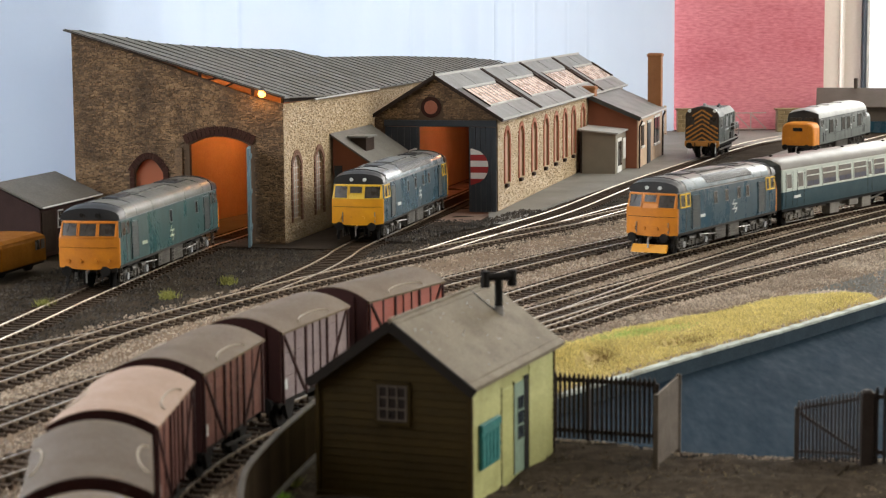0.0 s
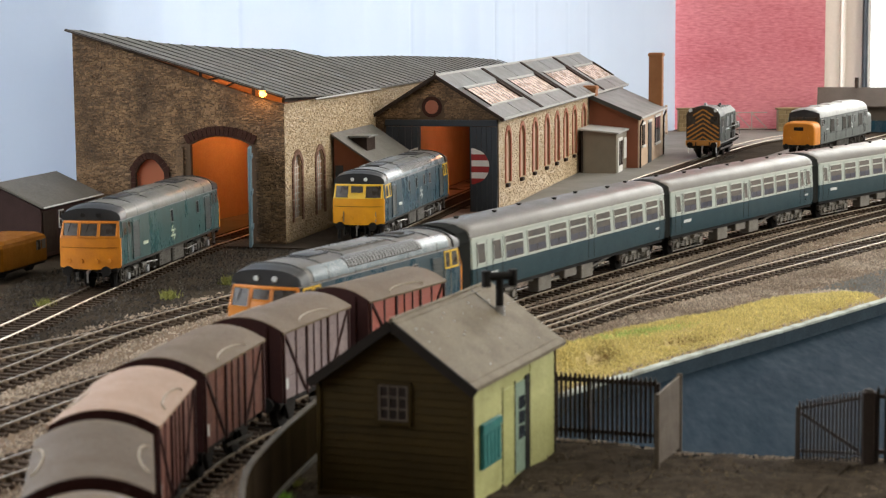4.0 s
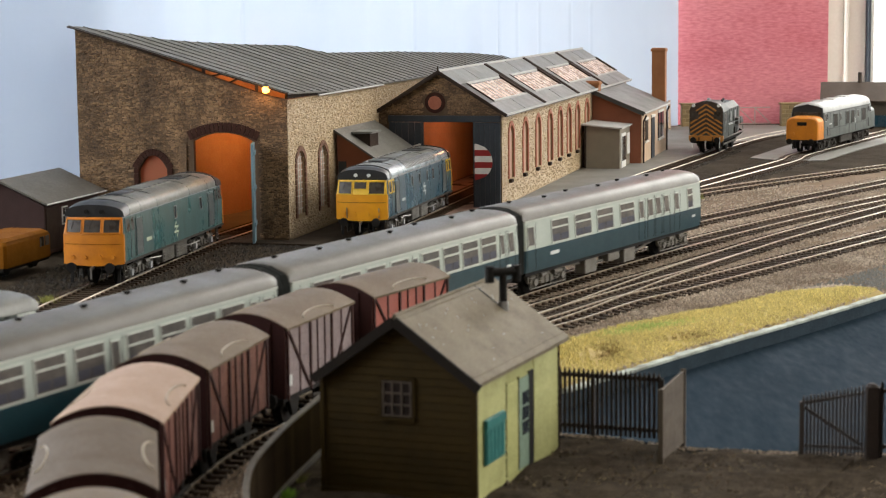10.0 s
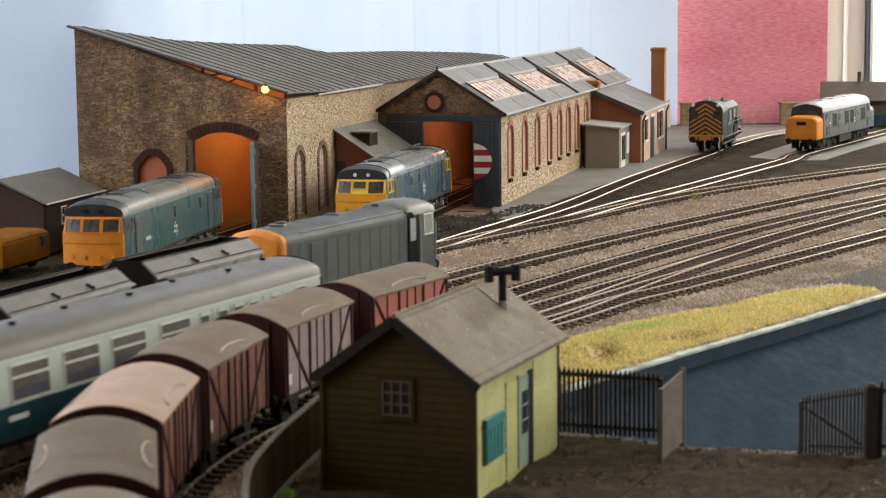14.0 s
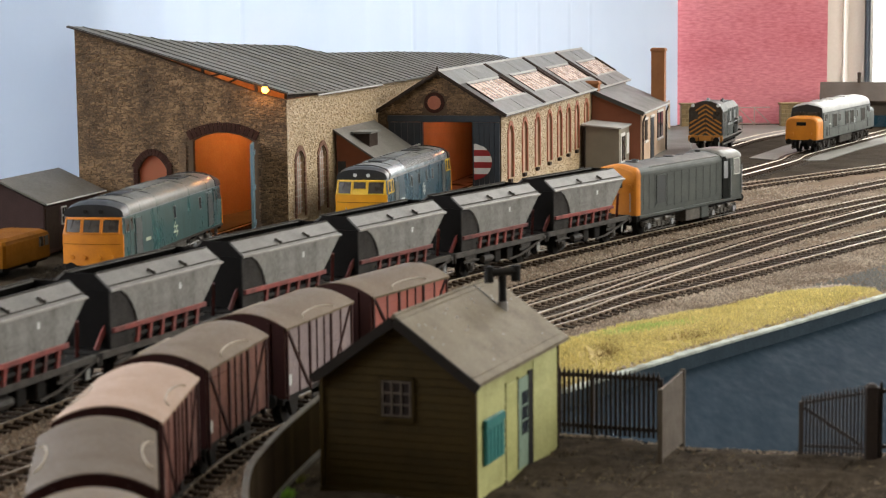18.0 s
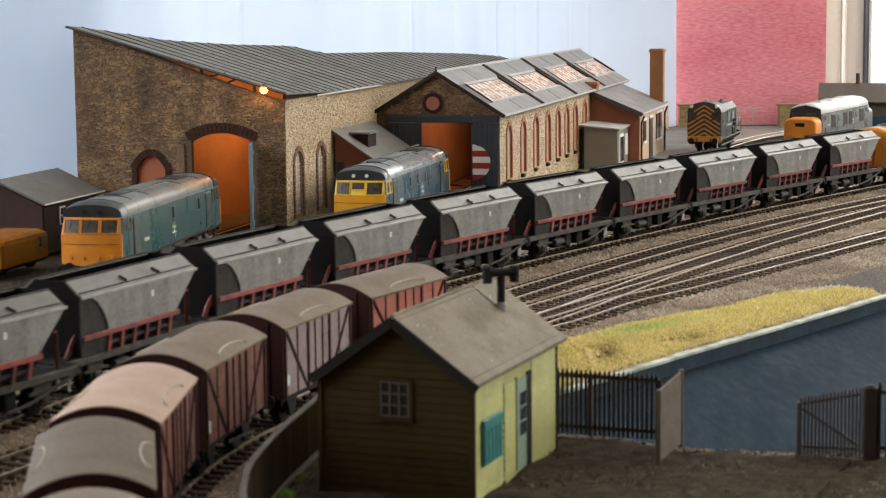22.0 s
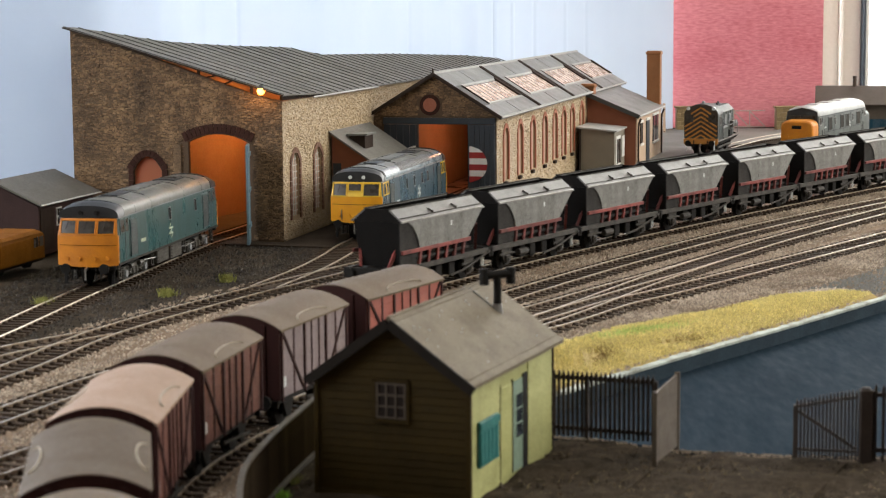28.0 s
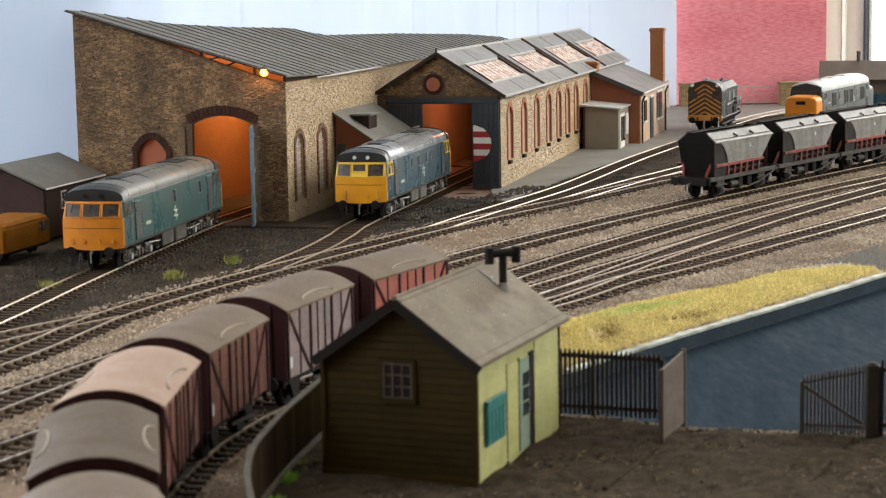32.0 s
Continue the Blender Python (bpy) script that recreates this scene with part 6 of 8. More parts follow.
def cab_front(t, x, sgn, hw, kind, paint, trim, zb=13.6, zw=30.5, zc=40.0, rake=3.0):
    """The yellow end of a locomotive, bowed in plan: panel, windscreens, lamps. sgn is -1 for the near end."""
    bow = 2.4
    lean = lambda z: rake * max(0.0, z - zw) / (zc - zw)
    face = lambda y, z, e=0.0: x + sgn * (e + bow * (1 - (y / hw) ** 2) - lean(z))

    def skin(z0, z1, w0, w1, sag, e0=0.25):
        bm = B()
        loops = []
        for i in range(13):
            q = -1 + 2 * i / 12
            ya, yb = w0 * q, w1 * q
            zl = z0 - sag * (1 - q * q)
            loops.append([(x - sgn * (lean(z0) - 0.05), ya, zl), (face(ya, z0, e0), ya, zl), (face(yb, z1, e0), yb, z1), (x - sgn * (lean(z1) - 0.05), yb, z1)])
        return loft(bm, loops)
    nose = part("nose_panel", skin(zb, zw, hw - 0.05, hw - 0.15, 1.0), paint, t, "warning-yellow nose panel")
    part("windscreen_surround", skin(zw + 0.02, zc, hw - 0.15, hw - 1.3, 0.0, 0.32), trim if kind != "three" else paint, t)
    for y in (-hw + 6, -4.5, 4.5, hw - 6):
        bm = B()
        cyl(bm, (face(y, zb), y, zb + 4.0), (face(y, zb, 1.1), y, zb + 4.0), 1.25, 10)
        part("marker_lamp", bm, paint, nose)
    bm = B()
    for i in range(12):
        ya, yb = (hw - 1) * (-1 + 2 * i / 12), (hw - 1) * (-1 + 2 * (i + 1) / 12)
        beam(bm, (face(ya, zb, 0.3), ya, zb + 11.5), (face(yb, zb, 0.3), yb, zb + 11.5), 0.25, 0.3)
    part("panel_seam", bm, TIMBER_DK if kind == "box" else DARKORANGE, nose)
    if kind == "three":
        cols = ((-hw + 2.0, -6.4, zw + 0.9, zc - 0.9), (-5.2, 5.2, zw + 0.9, zc - 0.9), (6.4, hw - 2.0, zw + 0.9, zc - 0.9))
    else:
        cols = ((-hw + 1.8, -5.2, zw + 0.3, zc - 0.8), (-4.0, 5.2, zw + 3.6, zc - 0.8), (6.4, hw - 1.8, zw + 0.3, zc - 0.8))
    for a, b, c, d in cols:
        bm = B()
        ys = [a + (b - a) * i / 4 for i in range(5)]
        loft(bm, [[(face(y, c, 0.1), y, c), (face(y, c, 0.55), y, c), (face(y, d, 0.55), y, d), (face(y, d, 0.1), y, d)] for y in ys])
        w = part("windscreen", bm, WINDIM, t)
        bm = B()
        for p, q in [((y0, z), (y1, z)) for z in (c, d) for y0, y1 in zip(ys, ys[1:])] + [((a, c), (a, d)), ((b, c), (b, d))]:
            beam(bm, (face(p[0], p[1], 0.6), p[0], p[1]), (face(q[0], q[1], 0.6), q[0], q[1]), 0.6, 0.75)
        part("frame", bm, trim, w)
        if d - c > 7:
            bm = B()
            m = (a + b) / 2
            beam(bm, (face(m, d, 0.95), m, d), (face(m + 1.5, c + 2.5, 0.95), m + 1.5, c + 2.5), 0.25, 0.25)
            part("wiper", bm, FRAMEGREY, w)
    for s in (-1, 1):
        bm = B()
        box(bm, min(x, x - sgn * 1.6), max(x, x - sgn * 1.6), min(s * (hw - 0.4), s * (hw + 0.16)), max(s * (hw - 0.4), s * (hw + 0.16)), zb + 0.1, zw)
        part("corner_strip", bm, paint, nose)
    for y in ((hw - 8, -hw + 5.5) if kind == "box" else ()):
        bm = B()
        cyl(bm, (face(y, zb, 0.7), y, zb + 1.0), (face(y, zb, 0.9), y, zb + 8), 0.35, 6)
        part("lamp_iron", bm, STEEL, nose)


def main_diesel(label, x, y, rz, kind, paint, nosepaint, trim, roofmt, cabroof, sidetrim, Lb=198.0, hw=17.9):
    t = thing("diesel_locomotive", label, "locomotive", x, y, 0, rz)
    l0, l1 = -Lb / 2, Lb / 2
    K = Lb / 198
    bm = B()
    loft(bm, [rrect(l0, l1, hw, 13.6, 1.2), rrect(l0, l1, hw + 0.1, 22, 1.2), rrect(l0, l1, hw, 30.5, 1.2), rrect(l0 + 3, l1 - 3, hw - 0.7, 40.2, 1.6)])
    part("body", bm, paint, t, smooth=True)
    rf = part("roof", roof_loft(l0 + 2.6, l1 - 2.6, hw - 0.8, 40.3, 49.4, 13, 0.25, low=0.72), roofmt, t, smooth=True)
    for s in (-1, 1):
        bm = B()
        cl = 13 if kind == "three" else 9
        xa, xb = (l0 + 2.2, l0 + cl) if s < 0 else (l1 - cl, l1 - 2.2)
        loops = []
        for q in range(5):
            xx = xa + (xb - xa) * q / 4
            dist = (xx - (l0 + 2.6)) if s < 0 else ((l1 - 2.6) - xx)
            k = np.interp(dist, (0, 4.5, 13), (0.72, 0.916, 1.0)) + 0.03
            loops.append([(xx, -(hw - 0.1) * math.cos(math.pi * i / 12), 40.3 + 9.25 * k * math.sin(math.pi * i / 12) ** 0.62) for i in range(13)])
        loft(bm, loops)
        o = part("cab_roof", bm, cabroof, t, smooth=True)
        for yy in (-4.6, 4.6):
            bm = B()
            xx = l0 + 2.6 if s < 0 else l1 - 2.6
            cyl(bm, (xx - 1.5 * -s * -1, yy, 43.2), (xx + s * 1.2, yy, 43.2), 1.25, 12)
            part("headlamp", bm, BARWHITE if kind != "three" else BLACK, o)
        cab_front(t, l0 if s < 0 else l1, s, hw, kind, nosepaint, trim)
    for s in (-1, 1):
        yy = s * (hw + 0.05)
        for e in (-1, 1):
            # cab side windows and door at each end
            f = lambda a, b: (min(e * a, e * b), max(e * a, e * b))
            a, b = f(Lb / 2 - 11.5, Lb / 2 - 5)
            pane(t, a, b, yy - s * 0.05, 31.4, 38.6, WINDIM, "cab_window", sidetrim, 0.9, 0.25, 0.55)
            a, b = f(Lb / 2 - 18.5, Lb / 2 - 13.8)
            pane(t, a, b, yy - s * 0.05, 31.4, 38.6, WINDIM, "door_window", sidetrim, 0.9, 0.25, 0.55)
            for q in (12.7, 19.8):
                bm = B()
                box(bm, e * (Lb / 2 - q) - 0.2, e * (Lb / 2 - q) + 0.2, yy - 0.3, yy + 0.3, 16, 30)
                part("handrail", bm, STEEL, t)
            a, b = f(Lb / 2 - 33, Lb / 2 - 22)
            pane(t, a, b, yy, 16.5, 37, GRILLEGREY, "grille", paint, 0.6, 0.55, 0.45)
            for q in range(9):
                bm = B()
                box(bm, a + 0.3, b - 0.3, min(yy + s * 0.5, yy + s * 0.72), max(yy + s * 0.5, yy + s * 0.72), 17.4 + q * 2.1, 18.2 + q * 2.1)
                part("slat", bm, GRILLEGREY, t)
        for q in ((-5, 48) if kind == "three" else (-30, -8, 16, 34)):
            pane(t, q * K, q * K + 4.2, yy, 29.5, 36.5, WIN, "body_window", STEEL, 0.5, 0.15, 0.4)
        if kind == "three":
            pane(t, 64 * K, 77 * K, yy, 27, 38, paint, "side_panel", LOUVRE, 0.4, 0.15, 0.4)
        emblem(t, -2 * K if kind == "three" else 8, yy + s * 0.12, 22.5 if kind == "three" else 24.5, 9.5, PALEYEL if kind == "three" else BARWHITE)
        number_bar(t, l0 + 40 * K, yy + s * 0.12, 22.0, 10, PALEYEL if kind == "three" else BARWHITE, 2.5)
        bm = B()
        box(bm, l0 + 0.5, l1 - 0.5, min(yy, yy + s * 0.35), max(yy, yy + s * 0.35), 13.4, 14.7)
        part("solebar", bm, FRAMEGREY, t)
        # Rain strip in a pale colour that paints the highlight along the cantrail.
        bm = B()
        box(bm, l0 + 2, l1 - 2, min(yy - s * 0.7, yy - s * 1.2), max(yy - s * 0.7, yy - s * 1.2), 39.8, 40.6)
        part("rain_strip", bm, LOUVRE, t)
    # shoulders of the roof; the box kind has sky reflection painted in pale blue
    for s in (-1, 1):
        bm = B()
        qs = [math.pi * q for q in ((0.005, 0.05, 0.11, 0.17, 0.22) if s < 0 else (0.995, 0.95, 0.89, 0.83, 0.78))]
        loft(bm, [[(xx, -(hw - 0.5) * math.cos(q), 40.4 + (9.2 + e) * math.sin(q) ** 0.62) for q in qs] + [(xx, -(hw - 1.6) * math.cos(q), 39.6 + 8.5 * math.sin(q) ** 0.62) for q in qs[::-1]] for xx, e in ((l0 + 14, 0.0), (l0 + 14.3, 0.14), (l1 - 14.3, 0.14), (l1 - 14, 0.0))])
        part("roof_shoulder", bm, SHOULDER if kind != "three" else roofmt, rf, smooth=True)
        if kind == "box":
            bm = B()
            loft(bm, [[(xx, -(hw - 0.5) * math.cos(q), 40.4 + (9.2 + e) * math.sin(q) ** 0.62) for q in qs[1:]] + [(xx, -(hw - 1.6) * math.cos(q), 39.6 + 8.5 * math.sin(q) ** 0.62) for q in qs[:0:-1]] for xx, e in ((-44 * K, 0.0), (-43.6 * K, 0.3), (46.6 * K, 0.3), (47 * K, 0.0))])
            part("louvre_bed", bm, FRAMEGREY, rf, smooth=True)
    # roof gear
    for x0, x1, y0, y1, mt, nm in ((-62 * K, -40 * K, -5, 5, BLACKROOF, "roof_hatch"), (-30 * K, 24 * K, -6.5, 6.5, roofmt, "roof_panel"), (40 * K, 62 * K, -7, 7, BLACKROOF, "fan_grille")):
        bm = B()
        loft(bm, [[(xx, yv, 40.3 + 9.45 * max(0, 1 - (yv / (hw)) ** 2) ** 0.42 + lift) for yv in np.linspace(y0, y1, 7)] + [(xx, yv, 46.0) for yv in np.linspace(y1, y0, 3)] for xx, lift in ((x0, 0.15), (x0 + 0.5, 0.45), (x1 - 0.5, 0.45), (x1, 0.15))])
        part(nm, bm, mt, rf, smooth=True)
    for xx in [q * K for q in (-88, -66, -36, 28, 66, 88)]:
        bm = B()
        loft(bm, [[(xx + q, -(hw - 0.35) * math.cos(math.pi * i / 14), 40.2 + (9.3 + e) * math.sin(math.pi * i / 14) ** 0.62) for i in range(15)] for q, e in ((0, 0), (0.15, 0.25), (0.75, 0.25), (0.9, 0))])
        part("roof_seam", bm, BLACKROOF, rf, smooth=True)
    for i in range(5):
        for yv in (-5.5, 5.5):
            bm = B()
            box(bm, (-24 + i * 9) * K, (-24 + i * 9) * K + 4, yv - 0.8, yv + 0.8, 48.5, 50.1, 0.2)
            part("roof_vent", bm, BLACKROOF, rf)
    for s in (-1, 1):
        bm = B()
        for q in range(3):
            xa = (-50, 8, 30)[q] * K
            cyl(bm, (xa, s * 16.2, 10.5 - q), (xa + 22, s * 16.2, 9.0), 0.4, 6)
        part("pipe_run", bm, STEEL, t)
        for xx in [q * K for q in (-92, -34, 30, 90)]:
            bm = B()
            box(bm, xx - 2, xx + 2, s * 15.8 - 0.8, s * 15.8 + 0.8, 5.0, 5.6)
            box(bm, xx - 2, xx + 2, s * 15.8 - 0.8, s * 15.8 + 0.8, 8.6, 9.2)
            box(bm, xx - 2, xx - 1.4, s * 15.8 - 0.5, s * 15.8 + 0.5, 5.0, 13)
            box(bm, xx + 1.4, xx + 2, s * 15.8 - 0.5, s * 15.8 + 0.5, 5.0, 13)
            part("step", bm, LOCOFRAME, t)
    bm = B()
    cyl(bm, (51 * K, 0, 49.3), (51 * K, 0, 50.3), 5.2, 18)
    part("fan_ring", bm, FRAMEGREY, rf)
    for i in range(24 if kind == "box" else 0):
        xx = (-42 + i * 3.7) * K
        for s in (-1, 1):
            bm = B()
            qs = [math.pi * (q if s < 0 else 1 - q) for q in (0.06, 0.1, 0.15, 0.2, 0.25)]
            loft(bm, [[(xx + d, -(hw - 0.5) * math.cos(q), 40.4 + (9.2 + e) * math.sin(q) ** 0.62) for q in qs] + [(xx + d, -(hw - 1.2) * math.cos(q), 39.9 + 8.7 * math.sin(q) ** 0.62) for q in qs[::-1]] for d, e in ((0, 0.2), (0.3, 1.0), (1.1, 1.0), (1.4, 0.2))])
            part("roof_louvre", bm, LOUVRE, rf)
    # underside
    bm = B()
    box(bm, l0 + 4, l1 - 4, -13, 13, 11.4, 13.5)
    part("underframe", bm, BLACK, t)
    for x0, x1, y0, y1, z0, mt in ((-24 * K, -2, -16.4, -8, 4.5, LOCOFRAME), (2, 24 * K, -16.4, -8, 4.0, LOCOFRAME), (-24 * K, 22 * K, 8, 16.4, 4.5, BLACK), (-20 * K, 20 * K, -7.8, 7.8, 5, BLACK)):
        bm = B()
        box(bm, x0, x1, y0, y1, z0, 13.3, 0.5)
        if y0 < -10:
            for k in range(4):
                box(bm, x0 + 1.5, x1 - 1.5, y0 - 0.35, y0, z0 + 1.2 + k * 2.0, z0 + 2.2 + k * 2.0)
        part("equipment_box", bm, mt, t)
    for cx in (-62 * K + (1 - K) * 8, 62 * K - (1 - K) * 8):
        bogie(t, cx, 34, 6.4, 13.4, LOCOFRAME)
    for s in (-1, 1):
        xx = l0 if s < 0 else l1
        bm = B()
        box(bm, xx - 1.2, xx + 1.2, -16.5, 16.5, 10.8, 13.5, 0.3)
        part("buffer_beam", bm, BLACK, t)
        buffers(t, xx + s * 1.2, s, 12.2)
        for yy in (-8, -5, 6, 9):
            bm = B()
            cyl(bm, (xx + s * 1.4, yy, 12.5), (xx + s * 2.2, yy, 5.5), 0.5, 6)
            part("brake_hose", bm, BLACK, t)
        for yy in (-14, 14):
            bm = B()
            beam(bm, (xx - s * 3, yy, 11), (xx - s * 1, yy, 2.5), 1.6, 1.2)
            part("guard_iron", bm, BLACK, t)
    return t


ca, sa = math.cos(radians(79.9)), math.sin(radians(79.9))
main_diesel("weathered blue-green diesel locomotive with orange-yellow end outside the shed", -199 + 99 * ca, 1110 + 99 * sa, 79.9, "three", BLUEWORN, ORANGEY, ORANGEY, ROOFGREY, BLACKROOF, BLUEWORN)
ca, sa = math.cos(radians(77)), math.sin(radians(77))
loco_blue = main_diesel("bright rail-blue diesel locomotive with yellow end before the goods shed", -55 + 99 * ca, 1324 + 99 * sa, 77, "box", BLUE, YELLOW, YFRAME, ROOFSILV, BLACKROOF, YFRAME)
train_loco = main_diesel("moving grimy blue diesel locomotive with orange-yellow ends heading the coaches", 400, 1600, 50, "box", BLUE, ORANGEY, ORANGEY, TRAINROOF, BLACKROOF, YFRAME, 162.0)
bm = B()
loft(bm, [[(-87.0, y, 2.4), (-84.0 + 0.0 * y, y, 2.4), (-82.0, y, 7.4), (-84.0, y, 7.4)] for y in (-12.0, 12.0)])
part("snowplough", bm, YELLOW, train_loco, "yellow plough below the buffer beam")


def big_diesel():
    Lb, hw = 232.0, 17.8
    ca, sa = math.cos(radians(63.5)), math.sin(radians(63.5))
    t = thing("diesel_locomotive", "grey-green nosed diesel locomotive with orange nose on the stabling track", "locomotive", 368 + 116 * ca, 2012 + 116 * sa, 0, 63.5)
    l0, l1 = -116, 116
    bm = B()
    loft(bm, [rrect(l0 + 20, l1 - 20, hw, 13.6, 1), rrect(l0 + 20, l1 - 20, hw, 31, 1), rrect(l0 + 21, l1 - 21, hw - 0.6, 40.2, 1.5)])
    part("body", bm, BIGGREY, t, smooth=True)
    part("roof", roof_loft(l0 + 20.5, l1 - 20.5, hw - 0.8, 40.2, 50.5, 9, 0.2, low=0.8), PALEROOF, t, "pale roof with its highlight in the colour", smooth=True)
    for s in (-1, 1):
        e = l0 if s < 0 else l1
        bm = B()
        prof = lambda xx, w, k: [(xx, -w, 13.6), (xx, w, 13.6)] + [(xx, w * math.copysign(abs(math.cos(q)) ** 0.45, math.cos(q)), 26 + (k - 26) * math.sin(q) ** 0.5) for q in [math.pi * i / 12 for i in range(13)]]
        loft(bm, [prof(e - s * 20, hw - 0.5, 37.5), prof(e - s * 5, hw - 0.6, 37), prof(e - s * 1.2, hw - 1.0, 36.4), prof(e, hw - 2.0, 35.2)])
        part("nose", bm, BIGGREY if s > 0 else ORANGEY, t, "orange-yellow nose" if s < 0 else "", smooth=False)
        bm = B()
        box(bm, min(e, e + s * 0.6), max(e, e + s * 0.6), -5, 5, 28.2, 31.8, 0.2)
        part("headcode_box", bm, BLACK, t)
        bm = B()
        xa = e - s * 20
        loft(bm, [[(xa + s * 0.1, -hw + 1, 33), (xa + s * 0.1, hw - 1, 33), (xa - s * 1.2, hw - 2, 45), (xa - s * 1.2, 0, 49), (xa - s * 1.2, -hw + 2, 45)], [(xa + s * 0.9, -hw + 1, 33), (xa + s * 0.9, hw - 1, 33), (xa - s * 0.4, hw - 2, 45), (xa - s * 0.4, 0, 49), (xa - s * 0.4, -hw + 2, 45)]])
        part("cab_face", bm, BLACKROOF, t)
        for y0, y1 in ((-14, -1.5), (1.5, 14)):
            bm = B()
            box(bm, min(xa + s * 0.4, xa + s * 1.2), max(xa + s * 0.4, xa + s * 1.2), y0, y1, 35, 41, 0.2)
            part("windscreen", bm, WINDIM, t)
        for sd in (-1, 1):
            yy = sd * (hw + 0.02)
            a, b = sorted((e - s * 29, e - s * 23))
            pane(t, a, b, yy, 31.5, 38.5, WIN, "cab_window", STEEL, 0.6, 0.2, 0.4)
            a, b = sorted((e - s * 35, e - s * 31))
            pane(t, a, b, yy, 16, 38, BLACK, "cab_door", None, 0.5, 0.15, 0.4)
        bm = B()
        box(bm, e - 1.2, e + 1.2, -16, 16, 10.8, 13.5, 0.3)
        part("buffer_beam", bm, BLACK, t)
        buffers(t, e + s * 1.2, s, 12.2)
    for sd in (-1, 1):
        yy = sd * (hw + 0.02)
        for a, b in ((-60, -46), (-12, 0), (10, 22), (54, 70)):
            pane(t, a, b, yy, 24, 37, FRAMEGREY, "grille", BIGGREY, 0.5, 0.5, 0.4)
        for q in (-35, 36):
            pane(t, q, q + 5, yy, 29, 36, WIN, "body_window", STEEL, 0.5, 0.15, 0.4)
    for sd in (-1, 1):
        yy = sd * (hw + 0.02)
        for q in (-74, -38, 2, 28, 76):
            bm = B()
            box(bm, q, q + 0.4, min(yy, yy + sd * 0.2), max(yy, yy + sd * 0.2), 15, 39)
            part("panel_edge", bm, GREYEDGE, t)
        for z in (22.5, 39.6):
            bm = B()
            box(bm, l0 + 22, l1 - 22, min(yy, yy + sd * 0.22), max(yy, yy + sd * 0.22), z, z + 0.5)
            part("waist_strip", bm, GREYEDGE, t)
        number_bar(t, l0 + 40, yy, 27, 9)
        emblem(t, 26, yy + sd * 0.1, 26, 8.0, BARWHITE)
    for e in (l0, l1):
        s = -1 if e < 0 else 1
        for y in (-9.5, 9.5):
            bm = B()
            cyl(bm, (e - s * 0.5, y, 20), (e + s * 0.7, y, 20), 1.7, 12)
            part("marker_lamp", bm, ORANGEY if s < 0 else BLACK, t)
        for y in (-8, -4, 5, 9):
            bm = B()
            cyl(bm, (e + s * 1.0, y, 12.5), (e + s * 1.8, y, 5), 0.5, 6)
            part("brake_hose", bm, BLACK, t)
    for x0, x1 in ((-60, -40), (-20, 6), (30, 60)):
        bm = B()
        box(bm, x0, x1, -6, 6, 48, 51, 0.6)
        part("roof_hatch", bm, PALEROOF, t)
    bm = B()
    box(bm, l0 + 5, l1 - 5, -13, 13, 11.4, 13.5)
    part("underframe", bm, BLACK, t)
    bm = B()
    box(bm, -24, 24, -15.5, 15.5, 4.5, 13.3, 1.0)
    part("fuel_tank", bm, FRAMEGREY, t)
    for cx in (-68, 68):
        bogie(t, cx, 54, 7.0, 12.5, FRAMEGREY, 3)


big_diesel()


